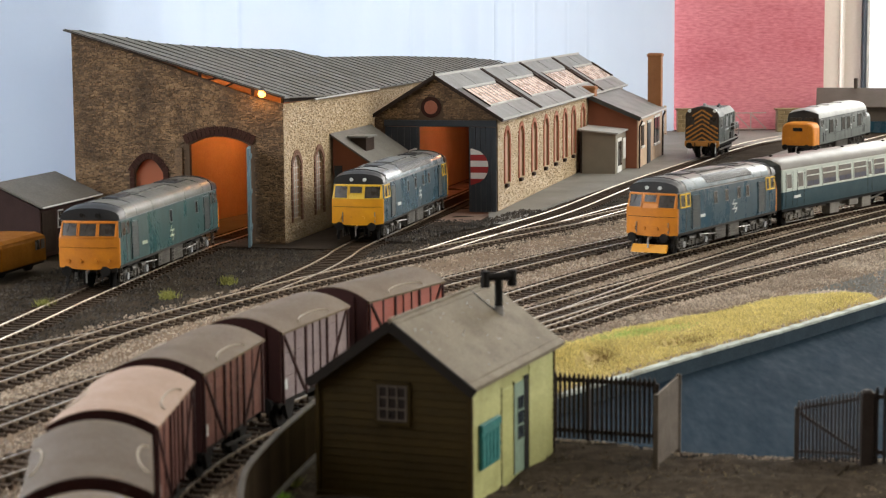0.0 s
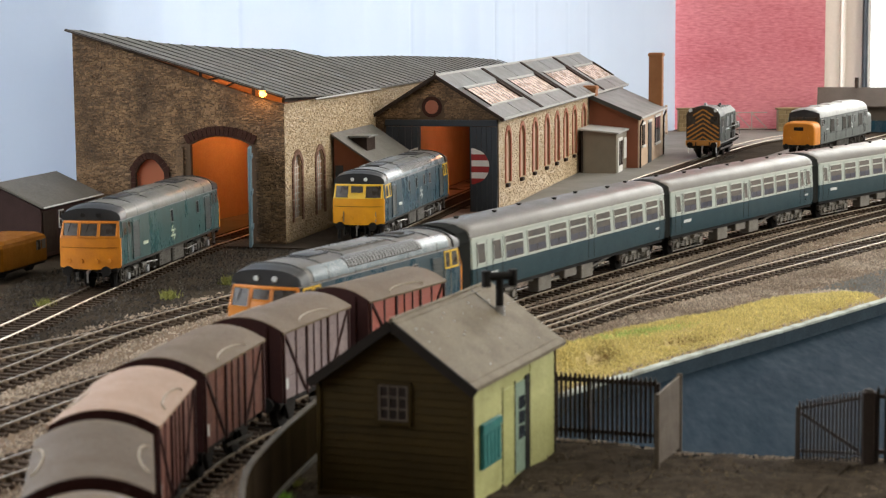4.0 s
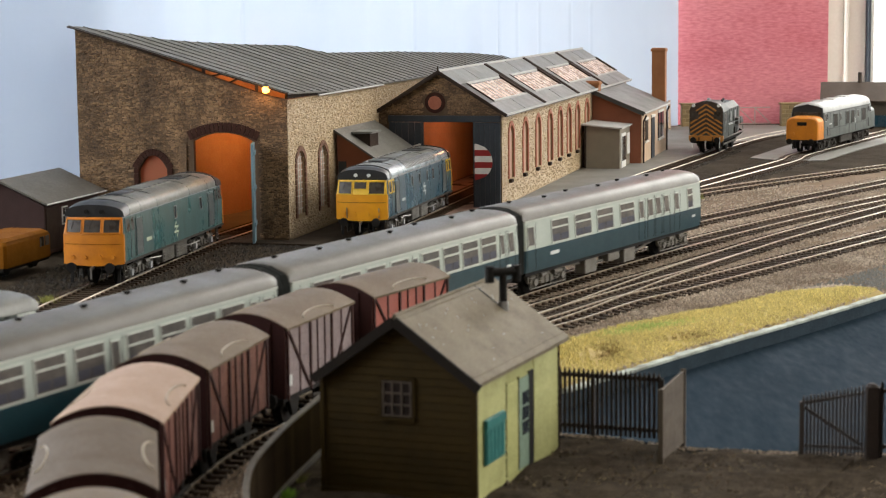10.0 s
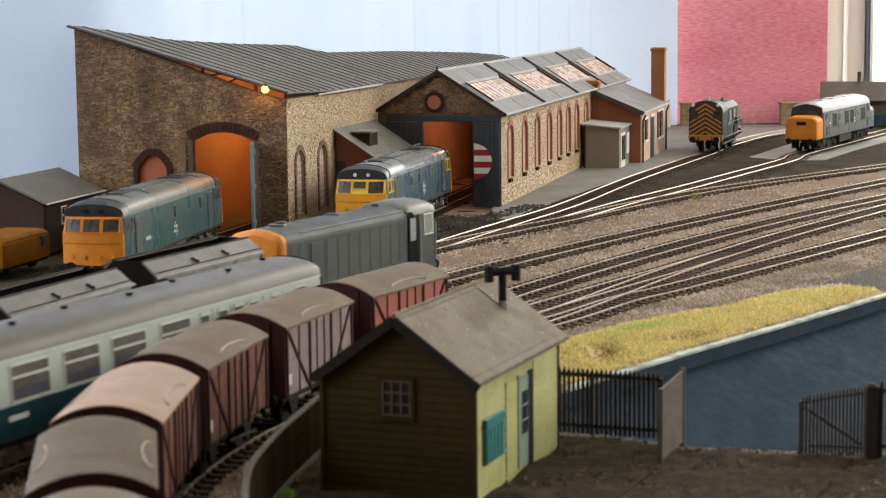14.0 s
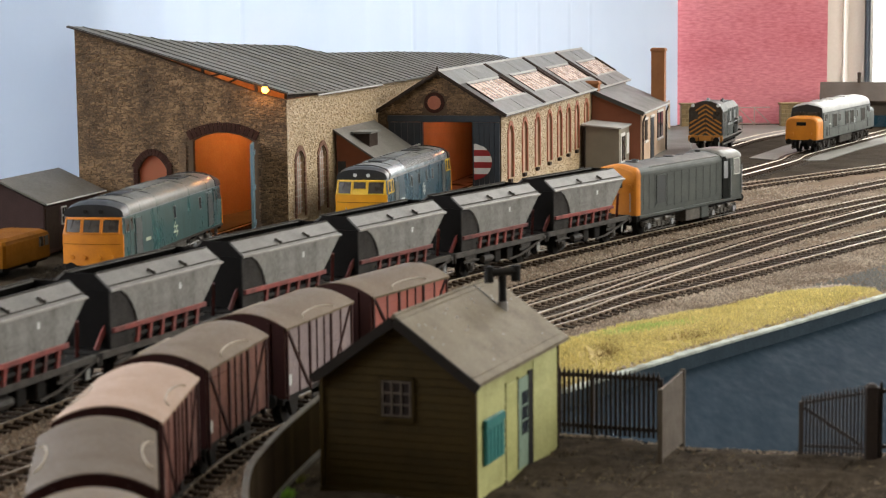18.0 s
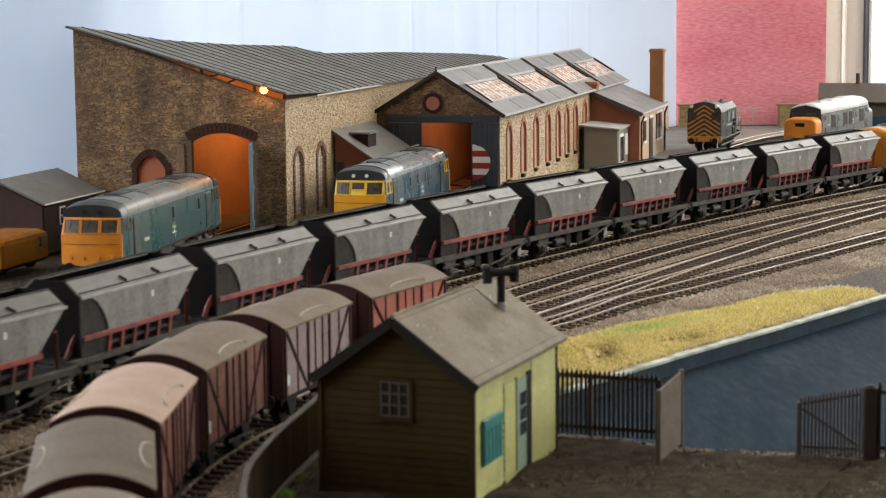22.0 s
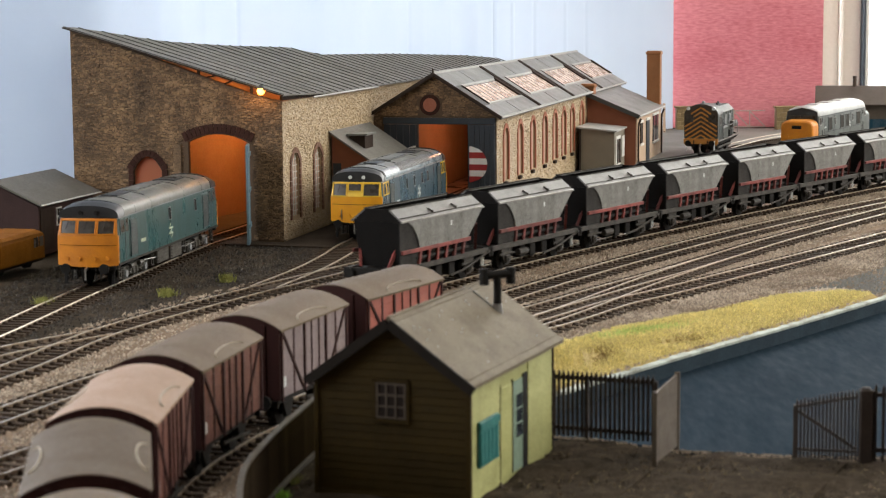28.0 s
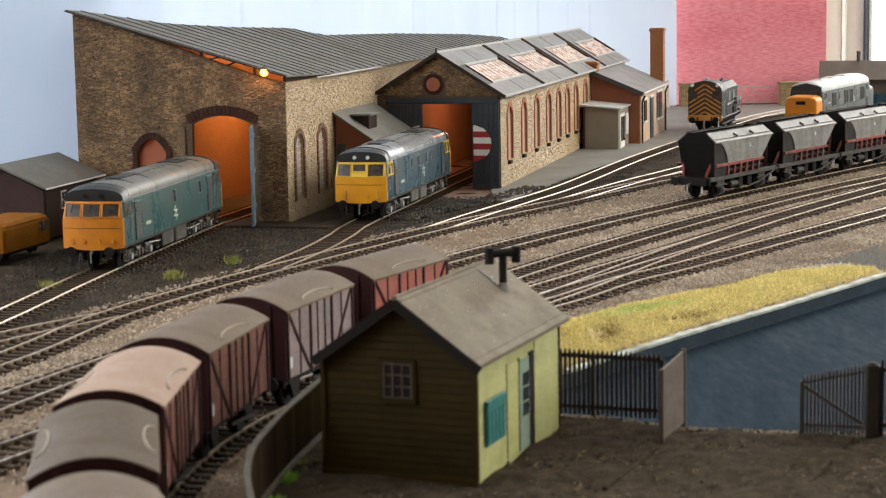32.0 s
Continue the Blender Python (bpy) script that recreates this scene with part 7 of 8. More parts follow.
def shunter():
    ca, sa = math.cos(radians(72)), math.sin(radians(72))
    t = thing("shunting_locomotive", "small dark shunting locomotive with black and orange chevron end", "locomotive", 272 + 58 * ca, 2019 + 58 * sa, 0, 72)
    bm = B()
    loft(bm, [rrect(-58, -30, 16.2, 15, 0.8), rrect(-58, -30, 16.2, 40, 0.8)])
    part("cab", bm, GREYLOCO, t)
    bm = B()
    loft(bm, [[(xx, -16.4 * math.cos(math.pi * i / 10), 40 + 10.3 * math.sin(math.pi * i / 10)) for i in range(11)] for xx in (-58.6, -29.5)])
    part("cab_roof", bm, GREYLOCO, t, smooth=True)
    bm = B()
    loft(bm, [[(-58.7, -16.0, 20)] + [(-58.7, -15.9 * math.cos(math.pi * i / 10), 40 + 9.6 * math.sin(math.pi * i / 10)) for i in range(11)] + [(-58.7, 16.0, 20)], [(-59.2, -16.0, 20)] + [(-59.2, -15.9 * math.cos(math.pi * i / 10), 40 + 9.6 * math.sin(math.pi * i / 10)) for i in range(11)] + [(-59.2, 16.0, 20)]])
    end = part("end_sheet", bm, WASPBLK, t, "black cab end with orange chevrons")
    for z in (12.5, 16.8, 21.1, 25.4, 29.7, 34.0, 38.3):
        for s in (-1, 1):
            w = 15.2 if z < 34 else 9.5
            bm = B()
            beam(bm, (-59.4, s * 0.2, z + 8.6), (-59.4, s * w, z + 8.6 - w * 0.62), 0.4, 1.5)
            part("chevron_bar", bm, WASPORANGE, end)
    for y in (-10.5, 10.5):
        bm = B()
        box(bm, -60.0, -59.55, y - 3.4, y + 3.4, 33, 40.5, 0.2)
        part("cab_window", bm, WINDIM, end)
    bm = B()
    box(bm, -60, -57, -16.4, 16.4, 12.5, 17.5, 0.3)
    part("buffer_beam", bm, WASPORANGE, t, "grimy orange buffer beam")
    bm = B()
    loft(bm, [rrect(-29, 56, 12, 15.2, 1), rrect(-29, 56, 12, 40, 1), rrect(-29, 55, 7, 45.5, 1)])
    part("bonnet", bm, GREYLOCO, t)
    for x in (-20, -8, 4, 16, 28, 40):
        bm = B()
        loft(bm, [[(x + d, y, 45.6 + e - abs(y) * 0.04) for y in (-7.5, -3, 3, 7.5)] + [(x + d, 7.5, 44.6), (x + d, -7.5, 44.6)] for d, e in ((0, 0), (0.3, 0.7), (1.3, 0.7), (1.6, 0))])
        part("roof_rib", bm, LOUVRE, t)
    for x, y in ((-14, 0), (-14, 4.5), (10, -3), (34, 0)):
        bm = B()
        cyl(bm, (x, y, 45.4), (x, y, 48.4), 1.5, 10, 1.1)
        part("roof_vent", bm, BLACKROOF, t)
    for x, y in ((-56, -12), (-56, 12)):
        bm = B()
        cyl(bm, (x, y, 46), (x - 4.6, y, 46), 1.6, 10)
        part("headlamp", bm, BARWHITE, t)
    bm = B()
    cyl(bm, (-46, 0, 50), (-46, 0, 52.6), 2.0, 12, 1.4)
    part("cab_roof_vent", bm, LOUVRE, t)
    for yy in (-13.2, -6.5, 6.5, 13.2):
        bm = B()
        cyl(bm, (-60.4, yy, 16), (-61.4, yy, 6), 0.5, 6)
        part("brake_hose", bm, BARWHITE if abs(yy) > 10 else BLACK, t)
    for s in (-1, 1):
        for x in (-26, -14, -2, 10, 22, 34, 46):
            bm = B()
            box(bm, x, x + 0.4, min(s * 12.0, s * 12.3), max(s * 12.0, s * 12.3), 17, 39.5)
            part("door_edge", bm, BLACKROOF, t)
        for x in (-20, 4, 28):
            bm = B()
            box(bm, x, x + 7, min(s * 12.0, s * 12.35), max(s * 12.0, s * 12.35), 27.5, 37)
            part("louvre_panel", bm, LOUVRE, t)
        for x in (30, 44):
            bm = B()
            box(bm, x, x + 11, min(s * 12.4, s * 15.8), max(s * 12.4, s * 15.8), 23.0, 29.5, 0.4)
            part("tool_box", bm, LOCOFRAME, t)
        bm = B()
        box(bm, -57, 57, min(s * 12.4, s * 16.4), max(s * 12.4, s * 16.4), 14.0, 15.1, 0.2)
        part("running_plate", bm, LOCOFRAME, t)
        for x in (-52, -33, 52):
            bm = B()
            cyl(bm, (x, s * 16.6, 17), (x, s * 16.6, 36 if x < 0 else 27), 0.4, 6)
            part("handrail", bm, LOUVRE, t)
    for s in (-1, 1):
        bm = B()
        box(bm, -26, 2, min(s * 12.2, s * 16), max(s * 12.2, s * 16), 15.2, 26, 0.5)
        part("side_box", bm, GREYLOCO, t)
        bm = B()
        box(bm, 12, 28, min(s * 12.2, s * 15.4), max(s * 12.2, s * 15.4), 15.2, 22, 0.5)
        part("side_box", bm, BLACK, t)
        pane(t, -50, -42, s * 16.25, 30, 38, WINDIM, "cab_side_window", STEEL, 0.5)
        bm = B()
        cyl(bm, (-28, s * 15.8, 27), (54, s * 15.8, 27), 0.4, 6)
        part("handrail", bm, BLACKROOF, t)
        for x in (-36, 0, 34):
            wheel_master(t, 9.0, x, s * 8.25)
            bm = B()
            box(bm, x - 3, x + 3, min(s * 11, s * 12.6), max(s * 11, s * 12.6), 6, 12, 0.3)
            part("axle_box", bm, FRAMEGREY, t)
        bm = B()
        beam(bm, (-36, s * 13, 8), (34, s * 13, 8), 0.9, 1.6)
        part("coupling_rod", bm, STEEL, t)
    bm = B()
    box(bm, -57, 57, -12.5, 12.5, 10, 15, 0.3)
    part("underframe", bm, BLACK, t)
    buffers(t, -60, -1, 13.5)
    buffers(t, 58, 1, 13.5)
    t.scale = (1.08, 1.08, 1.08)


shunter()


def end_cab_diesel():
    """A long-bonnet locomotive with its cab at the far end; the bonnet end is orange-yellow."""
    t = thing("diesel_locomotive", "moving grey-green long-bonnet diesel with orange bonnet end leading the hoppers", "locomotive", 300, 1500, 0, 56)
    l0, bx, l1, bw, zr = -87.0, 41.0, 73.0, 15.6, 49.0

    def pr(xx, w, zt, drop=0.0):
        arc = [(w - 4.2 * (1 - math.cos(a)), zt - 7.0 + 5.0 * math.sin(a)) for a in [math.pi / 2 * i / 5 for i in range(6)]]
        top = [(w - 8.5, zt - 0.9), (w - 12.5, zt)]
        right = [(xx, -y, z - drop) for y, z in arc + top]
        return [(xx, w, 14.6), (xx, -w, 14.6)] + right + [(xx, -y, z) for _, y, z in right[::-1]]
    bm = B()
    loft(bm, [pr(l0 + 5, bw, zr), pr(bx, bw, zr)])
    bon = part("bonnet", bm, GREYLOCO, t, "weathered grey-green bonnet")
    bm = B()
    loft(bm, [pr(l0, bw - 2.4, zr - 2.2), pr(l0 + 0.8, bw - 0.9, zr - 0.9), pr(l0 + 2.4, bw - 0.1, zr - 0.1), pr(l0 + 5, bw + 0.05, zr + 0.05)])
    e = part("bonnet_end", bm, ORANGEY, t, "orange-yellow bonnet end")
    bm = B()
    box(bm, l0 - 0.6, l0 + 0.4, -4.5, 4.5, 33, 40.5, 0.4)
    part("headcode_panel", bm, BLACK, e)
    for y in (-9.6, 9.6):
        bm = B()
        cyl(bm, (l0 - 1.0, y, 34), (l0 + 0.2, y, 34), 2.0, 12)
        part("marker_disc", bm, ORANGEY, e)
    for y in (-11, 11):
        bm = B()
        cyl(bm, (l0 - 1.2, y, 17), (l0 - 1.4, y, 30), 0.4, 6)
        part("handrail", bm, STEEL, e)
    # bonnet side: shoulder handrail, doors, one dark grille
    for s in (-1, 1):
        yy = s * (bw + 0.02)
        for i, x in enumerate((-78, -70, -62, -44, -33, -22, -11, 0, 11, 22, 32)):
            bm = B()
            box(bm, x, x + 0.22, min(yy, yy + s * 0.14), max(yy, yy + s * 0.14), 17.5, 41.2)
            part("door_edge", bm, GREYEDGE, bon)
        pane(t, -59, -46.5, yy, 20.5, 39.5, DARKGRILLE, "grille", GREYLOCO, 0.5, 0.35)
        for z in (18, 40.6):
            bm = B()
            box(bm, -40, bx - 1, min(yy, yy + s * 0.18), max(yy, yy + s * 0.18), z, z + 0.4)
            part("panel_edge", bm, GREYEDGE, bon)
        bm = B()
        cyl(bm, (-66, s * 14.0, zr - 2.6), (bx - 2, s * 14.0, zr - 2.6), 0.32, 6)
        part("handrail", bm, ROOFGREY, bon)
        bm = B()
        box(bm, l0 + 2, l1 - 1, min(s * 15.2, s * 16.9), max(s * 15.2, s * 16.9), 12.6, 14.5, 0.2)
        part("running_plate", bm, GREYLOCO, t)
        # cab side: open dark doorway, window, handrails
        bm = B()
        prism(bm, [(bx + 0.4, 15), (bx + 10, 15), (bx + 10, 40), (bx + 4, 45.4), (bx + 0.4, 45.4)], "y", s * 16.1 - 0.3, s * 16.1 + 0.3)
        part("cab_doorway", bm, BELLOWS, t, "dark open cab doorway")
        pane(t, bx + 1.6, bx + 8.4, s * 16.42, 29.5, 42.0, LOUVRE, "door_window", BELLOWS, 0.5, 0.12)
        pane(t, bx + 17.5, bx + 26.5, s * 16.95, 32, 42.5, HAZE, "cab_window", CREAMFRAME, 0.8, 0.2, 0.4)
        for x in (bx + 11.5, bx + 29.5):
            bm = B()
            cyl(bm, (x, s * 17.5, 17), (x, s * 17.5, 38), 0.35, 6)
            part("handrail", bm, LOUVRE, t)
    bm = B()
    loft(bm, [rrect(bx + 10.2, l1, 16.9, 14.6, 2), rrect(bx + 10.2, l1, 16.9, 33, 2), rrect(bx + 10.2, l1 - 1.0, 16.3, 43.4, 2)])
    part("cab", bm, GREYLOCO, t)
    bm = B()
    box(bm, bx + 0.3, bx + 10.1, -15.6, 15.6, 14.7, 45.3)
    part("cab_vestibule", bm, GREYLOCO, t)
    part("cab_roof", roof_loft(bx - 0.2, l1 - 0.6, 15.9, 43.5, 50.6, 5, 0.5, low=0.7), ROOFGREY, t, smooth=True)
    for s in (-1, 1):
        bm = B()
        box(bm, l1 - 0.6, l1 + 0.1, s * 9.5 - 4.5, s * 9.5 + 4.5, 33.5, 42)
        part("cab_end_window", bm, WINDIM, t)
    for x, r, h in ((-66, 5.0, 0.9), (-62, 3.2, 1.6), (-12, 4.2, 0.8), (33, 2.2, 1.6)):
        bm = B()
        cyl(bm, (x, 0, zr - 0.2), (x, 0, zr + h), r, 16, r * 0.86)
        part("roof_vent", bm, BLACKROOF, bon)
    for x in (-48, -26, 6, 24):
        bm = B()
        box(bm, x, x + 0.5, -3.0, 3.0, zr - 0.3, zr + 0.14)
        part("roof_seam", bm, GREYEDGE, bon)
    bm = B()
    box(bm, l0 + 2, l1 - 2, -13, 13, 10.5, 13.5)
    part("underframe", bm, BLACK, t)
    for x0, x1, mt in ((-16, 6, LOCOFRAME), (8, 20, GREYLOCO)):
        for y0, y1 in ((-16.0, -6), (6, 16.0)):
            bm = B()
            box(bm, x0, x1, y0, y1, 4.0, 12.4, 0.6)
            part("battery_box", bm, mt, t)
    for cx in (-53, 44):
        bogie(t, cx, 34, 6.8, 13.4, LOCOFRAME)
    for s in (-1, 1):
        xx = l0 if s < 0 else l1 + 1
        bm = B()
        box(bm, xx - 1.2, xx + 1.2, -16, 16, 10.4, 14.4, 0.3)
        part("buffer_beam", bm, BLACK, t)
        buffers(t, xx + s * 1.2, s, 12.4)
        for yy in (-8, 8):
            bm = B()
            cyl(bm, (xx + s * 1.4, yy, 12.5), (xx + s * 2.2, yy, 5.0), 0.5, 6)
            part("brake_hose", bm, BLACK, t)
    return t


hopper_loco = end_cab_diesel()


def coach(label, layout, half, brake=False, lead=5.4):
    """Blue and cream passenger coach. layout: (x0, x1, kind) along the side, from the near end."""
    t = thing("passenger_coach", label, "coach", 400, 1600, 0, 50, "coaches of the passenger train")
    l0, l1, hw = -half, half, 17.8
    k_ = half / 114.6
    bm = B()
    loft(bm, [rrect(l0, l1, hw - 0.6, 13.6, 0.8), rrect(l0, l1, hw, 18, 0.8), rrect(l0, l1, hw + 0.1, 25.8, 0.8)])
    part("lower_body", bm, COACHBLUE, t, "rail-blue lower panels", smooth=True)
    bm = B()
    loft(bm, [rrect(l0, l1, hw + 0.1, 25.85, 0.8), rrect(l0, l1, hw - 1.0, 41.4, 0.8)])
    part("upper_body", bm, COACHCREAM, t, "cream-white window band", smooth=True)
    part("roof", roof_loft(l0 - 0.3, l1 + 0.3, hw - 1.1, 41.5, 49.6, 6, 0.35, low=0.86), COACHROOF, t, "weathered grey roof", smooth=True)
    for s in (-1, 1):
        yy = s * (hw + 0.12)
        for x0, x1, k in layout:
            if k == "w":
                w = pane(t, x0, x1, yy - s * 0.1, 27.2, 38.9, COACHWIN, "window", CREAMFRAME, 0.7, 0.2, 0.75)
                bm = B()
                box(bm, x0, x1, min(yy - s * 0.45, yy + s * 0.02), max(yy - s * 0.45, yy + s * 0.02), 34.6, 35.5)
                part("vent_bar", bm, CREAMFRAME, w)
                bm = B()
                for q in (x0 + 0.3, (x0 + x1) / 2 + 0.4):
                    box(bm, q, q + (x1 - x0) / 2 - 1.0, min(yy + s * 0.04, yy + s * 0.11), max(yy + s * 0.04, yy + s * 0.11), 27.8, 31.2)
                part("seat_back", bm, SEAT, w)
            elif k == "n":
                pane(t, x0, x1, yy - s * 0.1, 28.2, 38.0, COACHWIN, "door_window", CREAMFRAME, 0.5, 0.2, 0.75)
                bm = B()
                for q in (x0 - 1.6, x1 + 1.3):
                    box(bm, q, q + 0.3, min(yy, yy + s * 0.1), max(yy, yy + s * 0.1), 15, 40)
                part("door_edge", bm, FRAMEGREY, t)
        number_bar(t, l0 + 30 if brake else l0 + 18, yy, 20.5, 12, BARWHITE, 2.4)
        number_bar(t, l1 - 16, yy, 20.5, 6, BARWHITE, 1.6)
        bm = B()
        box(bm, l0 + 0.5, l1 - 0.5, min(yy - s * 1.3, yy - s * 0.8), max(yy - s * 1.3, yy - s * 0.8), 41.0, 41.9)
        part("gutter_strip", bm, CREAMFRAME, t)
        bm = B()
        box(bm, l0 + 2, l1 - 2, min(yy - s * 2.4, yy - s * 1.5), max(yy - s * 2.4, yy - s * 1.5), 11.6, 13.5)
        part("solebar", bm, BLACK, t)
        for a, b, z0 in ((-42 * k_, -42 * k_ + 16, 3.2), (8 * k_, 8 * k_ + 16, 3.2), (-14, 2, 6.5)):
            bm = B()
            box(bm, a, b, min(s * 9, s * 15.6), max(s * 9, s * 15.6), z0, 11.5, 0.4)
            part("battery_box", bm, COACHFRAME, t)
        bm = B()
        beam(bm, (-60, s * 12, 11), (-30, s * 12, 7.5), 1, 1.2)
        beam(bm, (-30, s * 12, 7.5), (30, s * 12, 7.5), 1, 1.2)
        beam(bm, (30, s * 12, 7.5), (60, s * 12, 11), 1, 1.2)
        part("truss_rod", bm, COACHFRAME, t)
    for e in (-1, 1):
        xx = l0 if e < 0 else l1
        bm = B()
        reach = 1.2 if brake and e > 0 else lead if e < 0 else 5.4
        a, b = sorted((xx + e * 0.4, xx + e * reach))
        loft(bm, [[(q, -hw + 0.6, 14), (q, hw - 0.6, 14), (q, hw - 1.0, 40.5), (q, hw - 3, 45.5), (q, 8, 48.6), (q, 3, 49.3), (q, -3, 49.3), (q, -8, 48.6), (q, -hw + 3, 45.5), (q, -hw + 1.0, 40.5)] for q in (a, b)])
        part("end_wall", bm, BELLOWS, t, "black bellows end")
        bm = B()
        a, b = sorted((xx + e * reach, xx + e * (reach + 0.1)))
        for z0, z1, y0, y1 in ((14.5, 43, -9, -6.5), (14.5, 43, 6.5, 9), (43, 46, -9, 9)):
            box(bm, a, b, y0, y1, z0, z1, 0.4)
        part("gangway", bm, BLACK, t)
        buffers(t, xx + e * 2.0, e, 13.0, 11.3, 5.0)
    for i, x in enumerate([q * k_ for q in (-98, -66, -33, 0, 33, 66, 98)]):
        bm = B()
        y = -2.4 if i % 2 else 1.6
        cyl(bm, (x, y, 48.9), (x, y, 50.1), 1.1, 8)
        cyl(bm, (x, y, 50.1), (x, y, 50.6), 1.5, 8)
        part("roof_vent", bm, BLACK, t)
    bm = B()
    box(bm, l0 + 3, l1 - 3, -11, 11, 11.5, 13.5)
    part("underframe", bm, BLACK, t)
    for cx in (-82 * k_, 82 * k_):
        bogie(t, cx, 34, 6.2, 12.0, COACHFRAME)
    return t


LONG = [(-124, -116, "n"), (-106, -97.5, "n"), (-92, -71, "w"), (-65, -43, "w"), (-38, -16, "w"), (-11, 11, "w"), (15, 20, "n"), (25, 45, "w"), (51, 70, "w"), (75, 94, "w"), (100, 118, "w"), (122.5, 127, "n")]
OPEN = [(-110, -104, "n"), (-99, -81, "w"), (-75, -57, "w"), (-50.5, -33, "w"), (-27, -9.5, "w"), (-5, 0, "n"), (5.5, 23, "w"), (28, 45, "w"), (49.5, 67, "w"), (71.5, 89, "w"), (94.5, 99, "n"), (105, 111, "n")]
BRAKE = [(-122, -115, "n"), (-93, -72, "w"), (-63, -42, "w"), (-33.5, -12, "w"), (-1, 19, "w"), (27, 33, "n"), (40, 47, "n"), (52.5, 59, "n"), (65, 72, "n"), (82, 88, "n"), (103, 111, "w")]
coaches = [coach("moving long blue and cream open coach behind the locomotive", LONG, 130.5, False, 13.0), coach("moving blue and cream open coach with grey roof", OPEN, 117.5)]
coaches.append(copy_thing(coaches[1], pose(0.7, 2.0, 0)))
coaches.append(coach("moving blue and cream brake coach at the tail of the train", BRAKE, 125.5, True))
COACH_AT = (-1271.5, -1013.0, -765.5, -511.5)


def hopper():
    t = thing("hopper_wagon", "moving silver-grey coal hopper wagon with faded red cradle", "hopper wagon", 0, 1000, 0, 60, "coal hoppers of the freight train")
    X, YT, YL, ZT, ZL = 47.0, 8.2, 16.2, 48.2, 41.6
    for s in (-1, 1):
        # sloping hood sheet with a folded lip, coloured as a rim highlight, and a top rail
        bm = B()
        loft(bm, [[(-X, s * YL, ZL), (X, s * YL, ZL), (X - 0.6, s * YT, ZT), (-X + 0.6, s * YT, ZT)], [(-X, s * (YL - 0.8), ZL - 0.5), (X, s * (YL - 0.8), ZL - 0.5), (X - 0.6, s * (YT - 0.6), ZT - 0.7), (-X + 0.6, s * (YT - 0.6), ZT - 0.7)]])
        c = part("canopy", bm, HOPSILV, t)
        bm = B()
        loft(bm, [[(x, s * (YL - 0.4), ZL + 0.5), (x, s * (YL + 0.15), ZL + 0.2), (x, s * (YL + 0.3), ZL - 0.7), (x, s * (YL - 0.3), ZL - 0.7)] for x in (-X - 0.3, X + 0.6)])
        part("lip", bm, HOPLIP, c)
        # Dark strip drawn for the shadow gap above the lip.
        bm = B()
        loft(bm, [[(x, s * (YL - 2.0), ZL + 1.78), (x, s * (YL - 1.6), ZL + 1.5), (x, s * (YL - 1.5), ZL + 1.75), (x, s * (YL - 1.9), ZL + 2.0)] for x in (-X + 0.4, X)])
        part("seam", bm, FRAMEGREY, c)
        bm = B()
        beam(bm, (-X + 0.6, s * (YT - 0.2), ZT + 0.1), (X - 0.6, s * (YT - 0.2), ZT + 0.1), 0.9, 0.7)
        part("top_rail", bm, FRAMEGREY, c)
        for x in (-11.5, 15.5):
            bm = B()
            beam(bm, (x + 2.2, s * 13.6, ZL + 2.3), (x, s * 12.0, ZL + 4.4), 1.1, 0.8)
            cyl(bm, (x + 2.2, s * 13.6, ZL + 1.6), (x + 2.2, s * 13.6, ZL + 3.2), 0.8, 8)
            part("latch", bm, FRAMEGREY, c)
        # hopper side, curving in at the near foot
        bm = B()
        prism(bm, [(-39.5, ZL - 0.6), (X - 0.4, ZL - 0.6), (29, 25.4), (-26.8, 25.4), (-27.8, 29), (-30.2, 33.5), (-34.2, 37.8)], "y", s * 15.4 - 0.3, s * 15.4 + 0.3)
        sd = part("side_sheet", bm, HOPSIDE, t)
        for x0, x1, z0, z1 in ((-15.5, -10.5, 27.6, 29.6), (-9.5, -4, 28.0, 29.4), (-14.5, -6, 30.4, 31.4)):
            bm = B()
            box(bm, x0, x1, min(s * 15.72, s * 15.82), max(s * 15.72, s * 15.82), z0, z1)
            part("number_bar", bm, HOPMARK, sd)
        bm = B()
        box(bm, 8.4, 10.0, min(s * 15.72, s * 15.82), max(s * 15.72, s * 15.82), 34.5, 37.2)
        part("label_patch", bm, BARWHITE, sd)
        bm = B()
        loft(bm, [[(-X + 0.8, s * (YT - 0.7), ZT - 0.8), (X - 0.8, s * (YT - 0.7), ZT - 0.8), (X - 0.5, s * 14.8, ZL - 0.6), (-X + 0.5, s * 14.8, ZL - 0.6)], [(-X + 0.8, s * (YT - 1.3), ZT - 0.9), (X - 0.8, s * (YT - 1.3), ZT - 0.9), (X - 0.5, s * 14.2, ZL - 0.8), (-X + 0.5, s * 14.2, ZL - 0.8)]])
        part("lining", bm, HOPDARK, t)
        if s < 0:
            bm = B()
            prism(bm, [(-X + 0.2, ZL - 0.7), (-38, ZL - 0.7), (-33, 37), (-29, 32), (-26.8, 26), (-26.4, 16.6), (-X + 0.2, 16.6)], "y", s * 14.6 - 0.3, s * 14.6 + 0.3)
            part("gusset", bm, HOPGUSSET, t)
        # cradle: top rail, slanting and upright posts, foot rail
        bm = B()
        box(bm, -X + 0.5, 31, min(s * 15.1, s * 16.5), max(s * 15.1, s * 16.5), 23.4, 25.6, 0.2)
        part("cradle_rail", bm, HOPRED, t)
        for x in (-27, -17, -7, 3, 13, 23):
            bm = B()
            prism(bm, [(x, 23.3), (x + 2.0, 23.3), (x + 0.6, 16.6), (x - 1.6, 16.6)], "y", s * 15.4 - 0.7, s * 15.4 + 0.7)
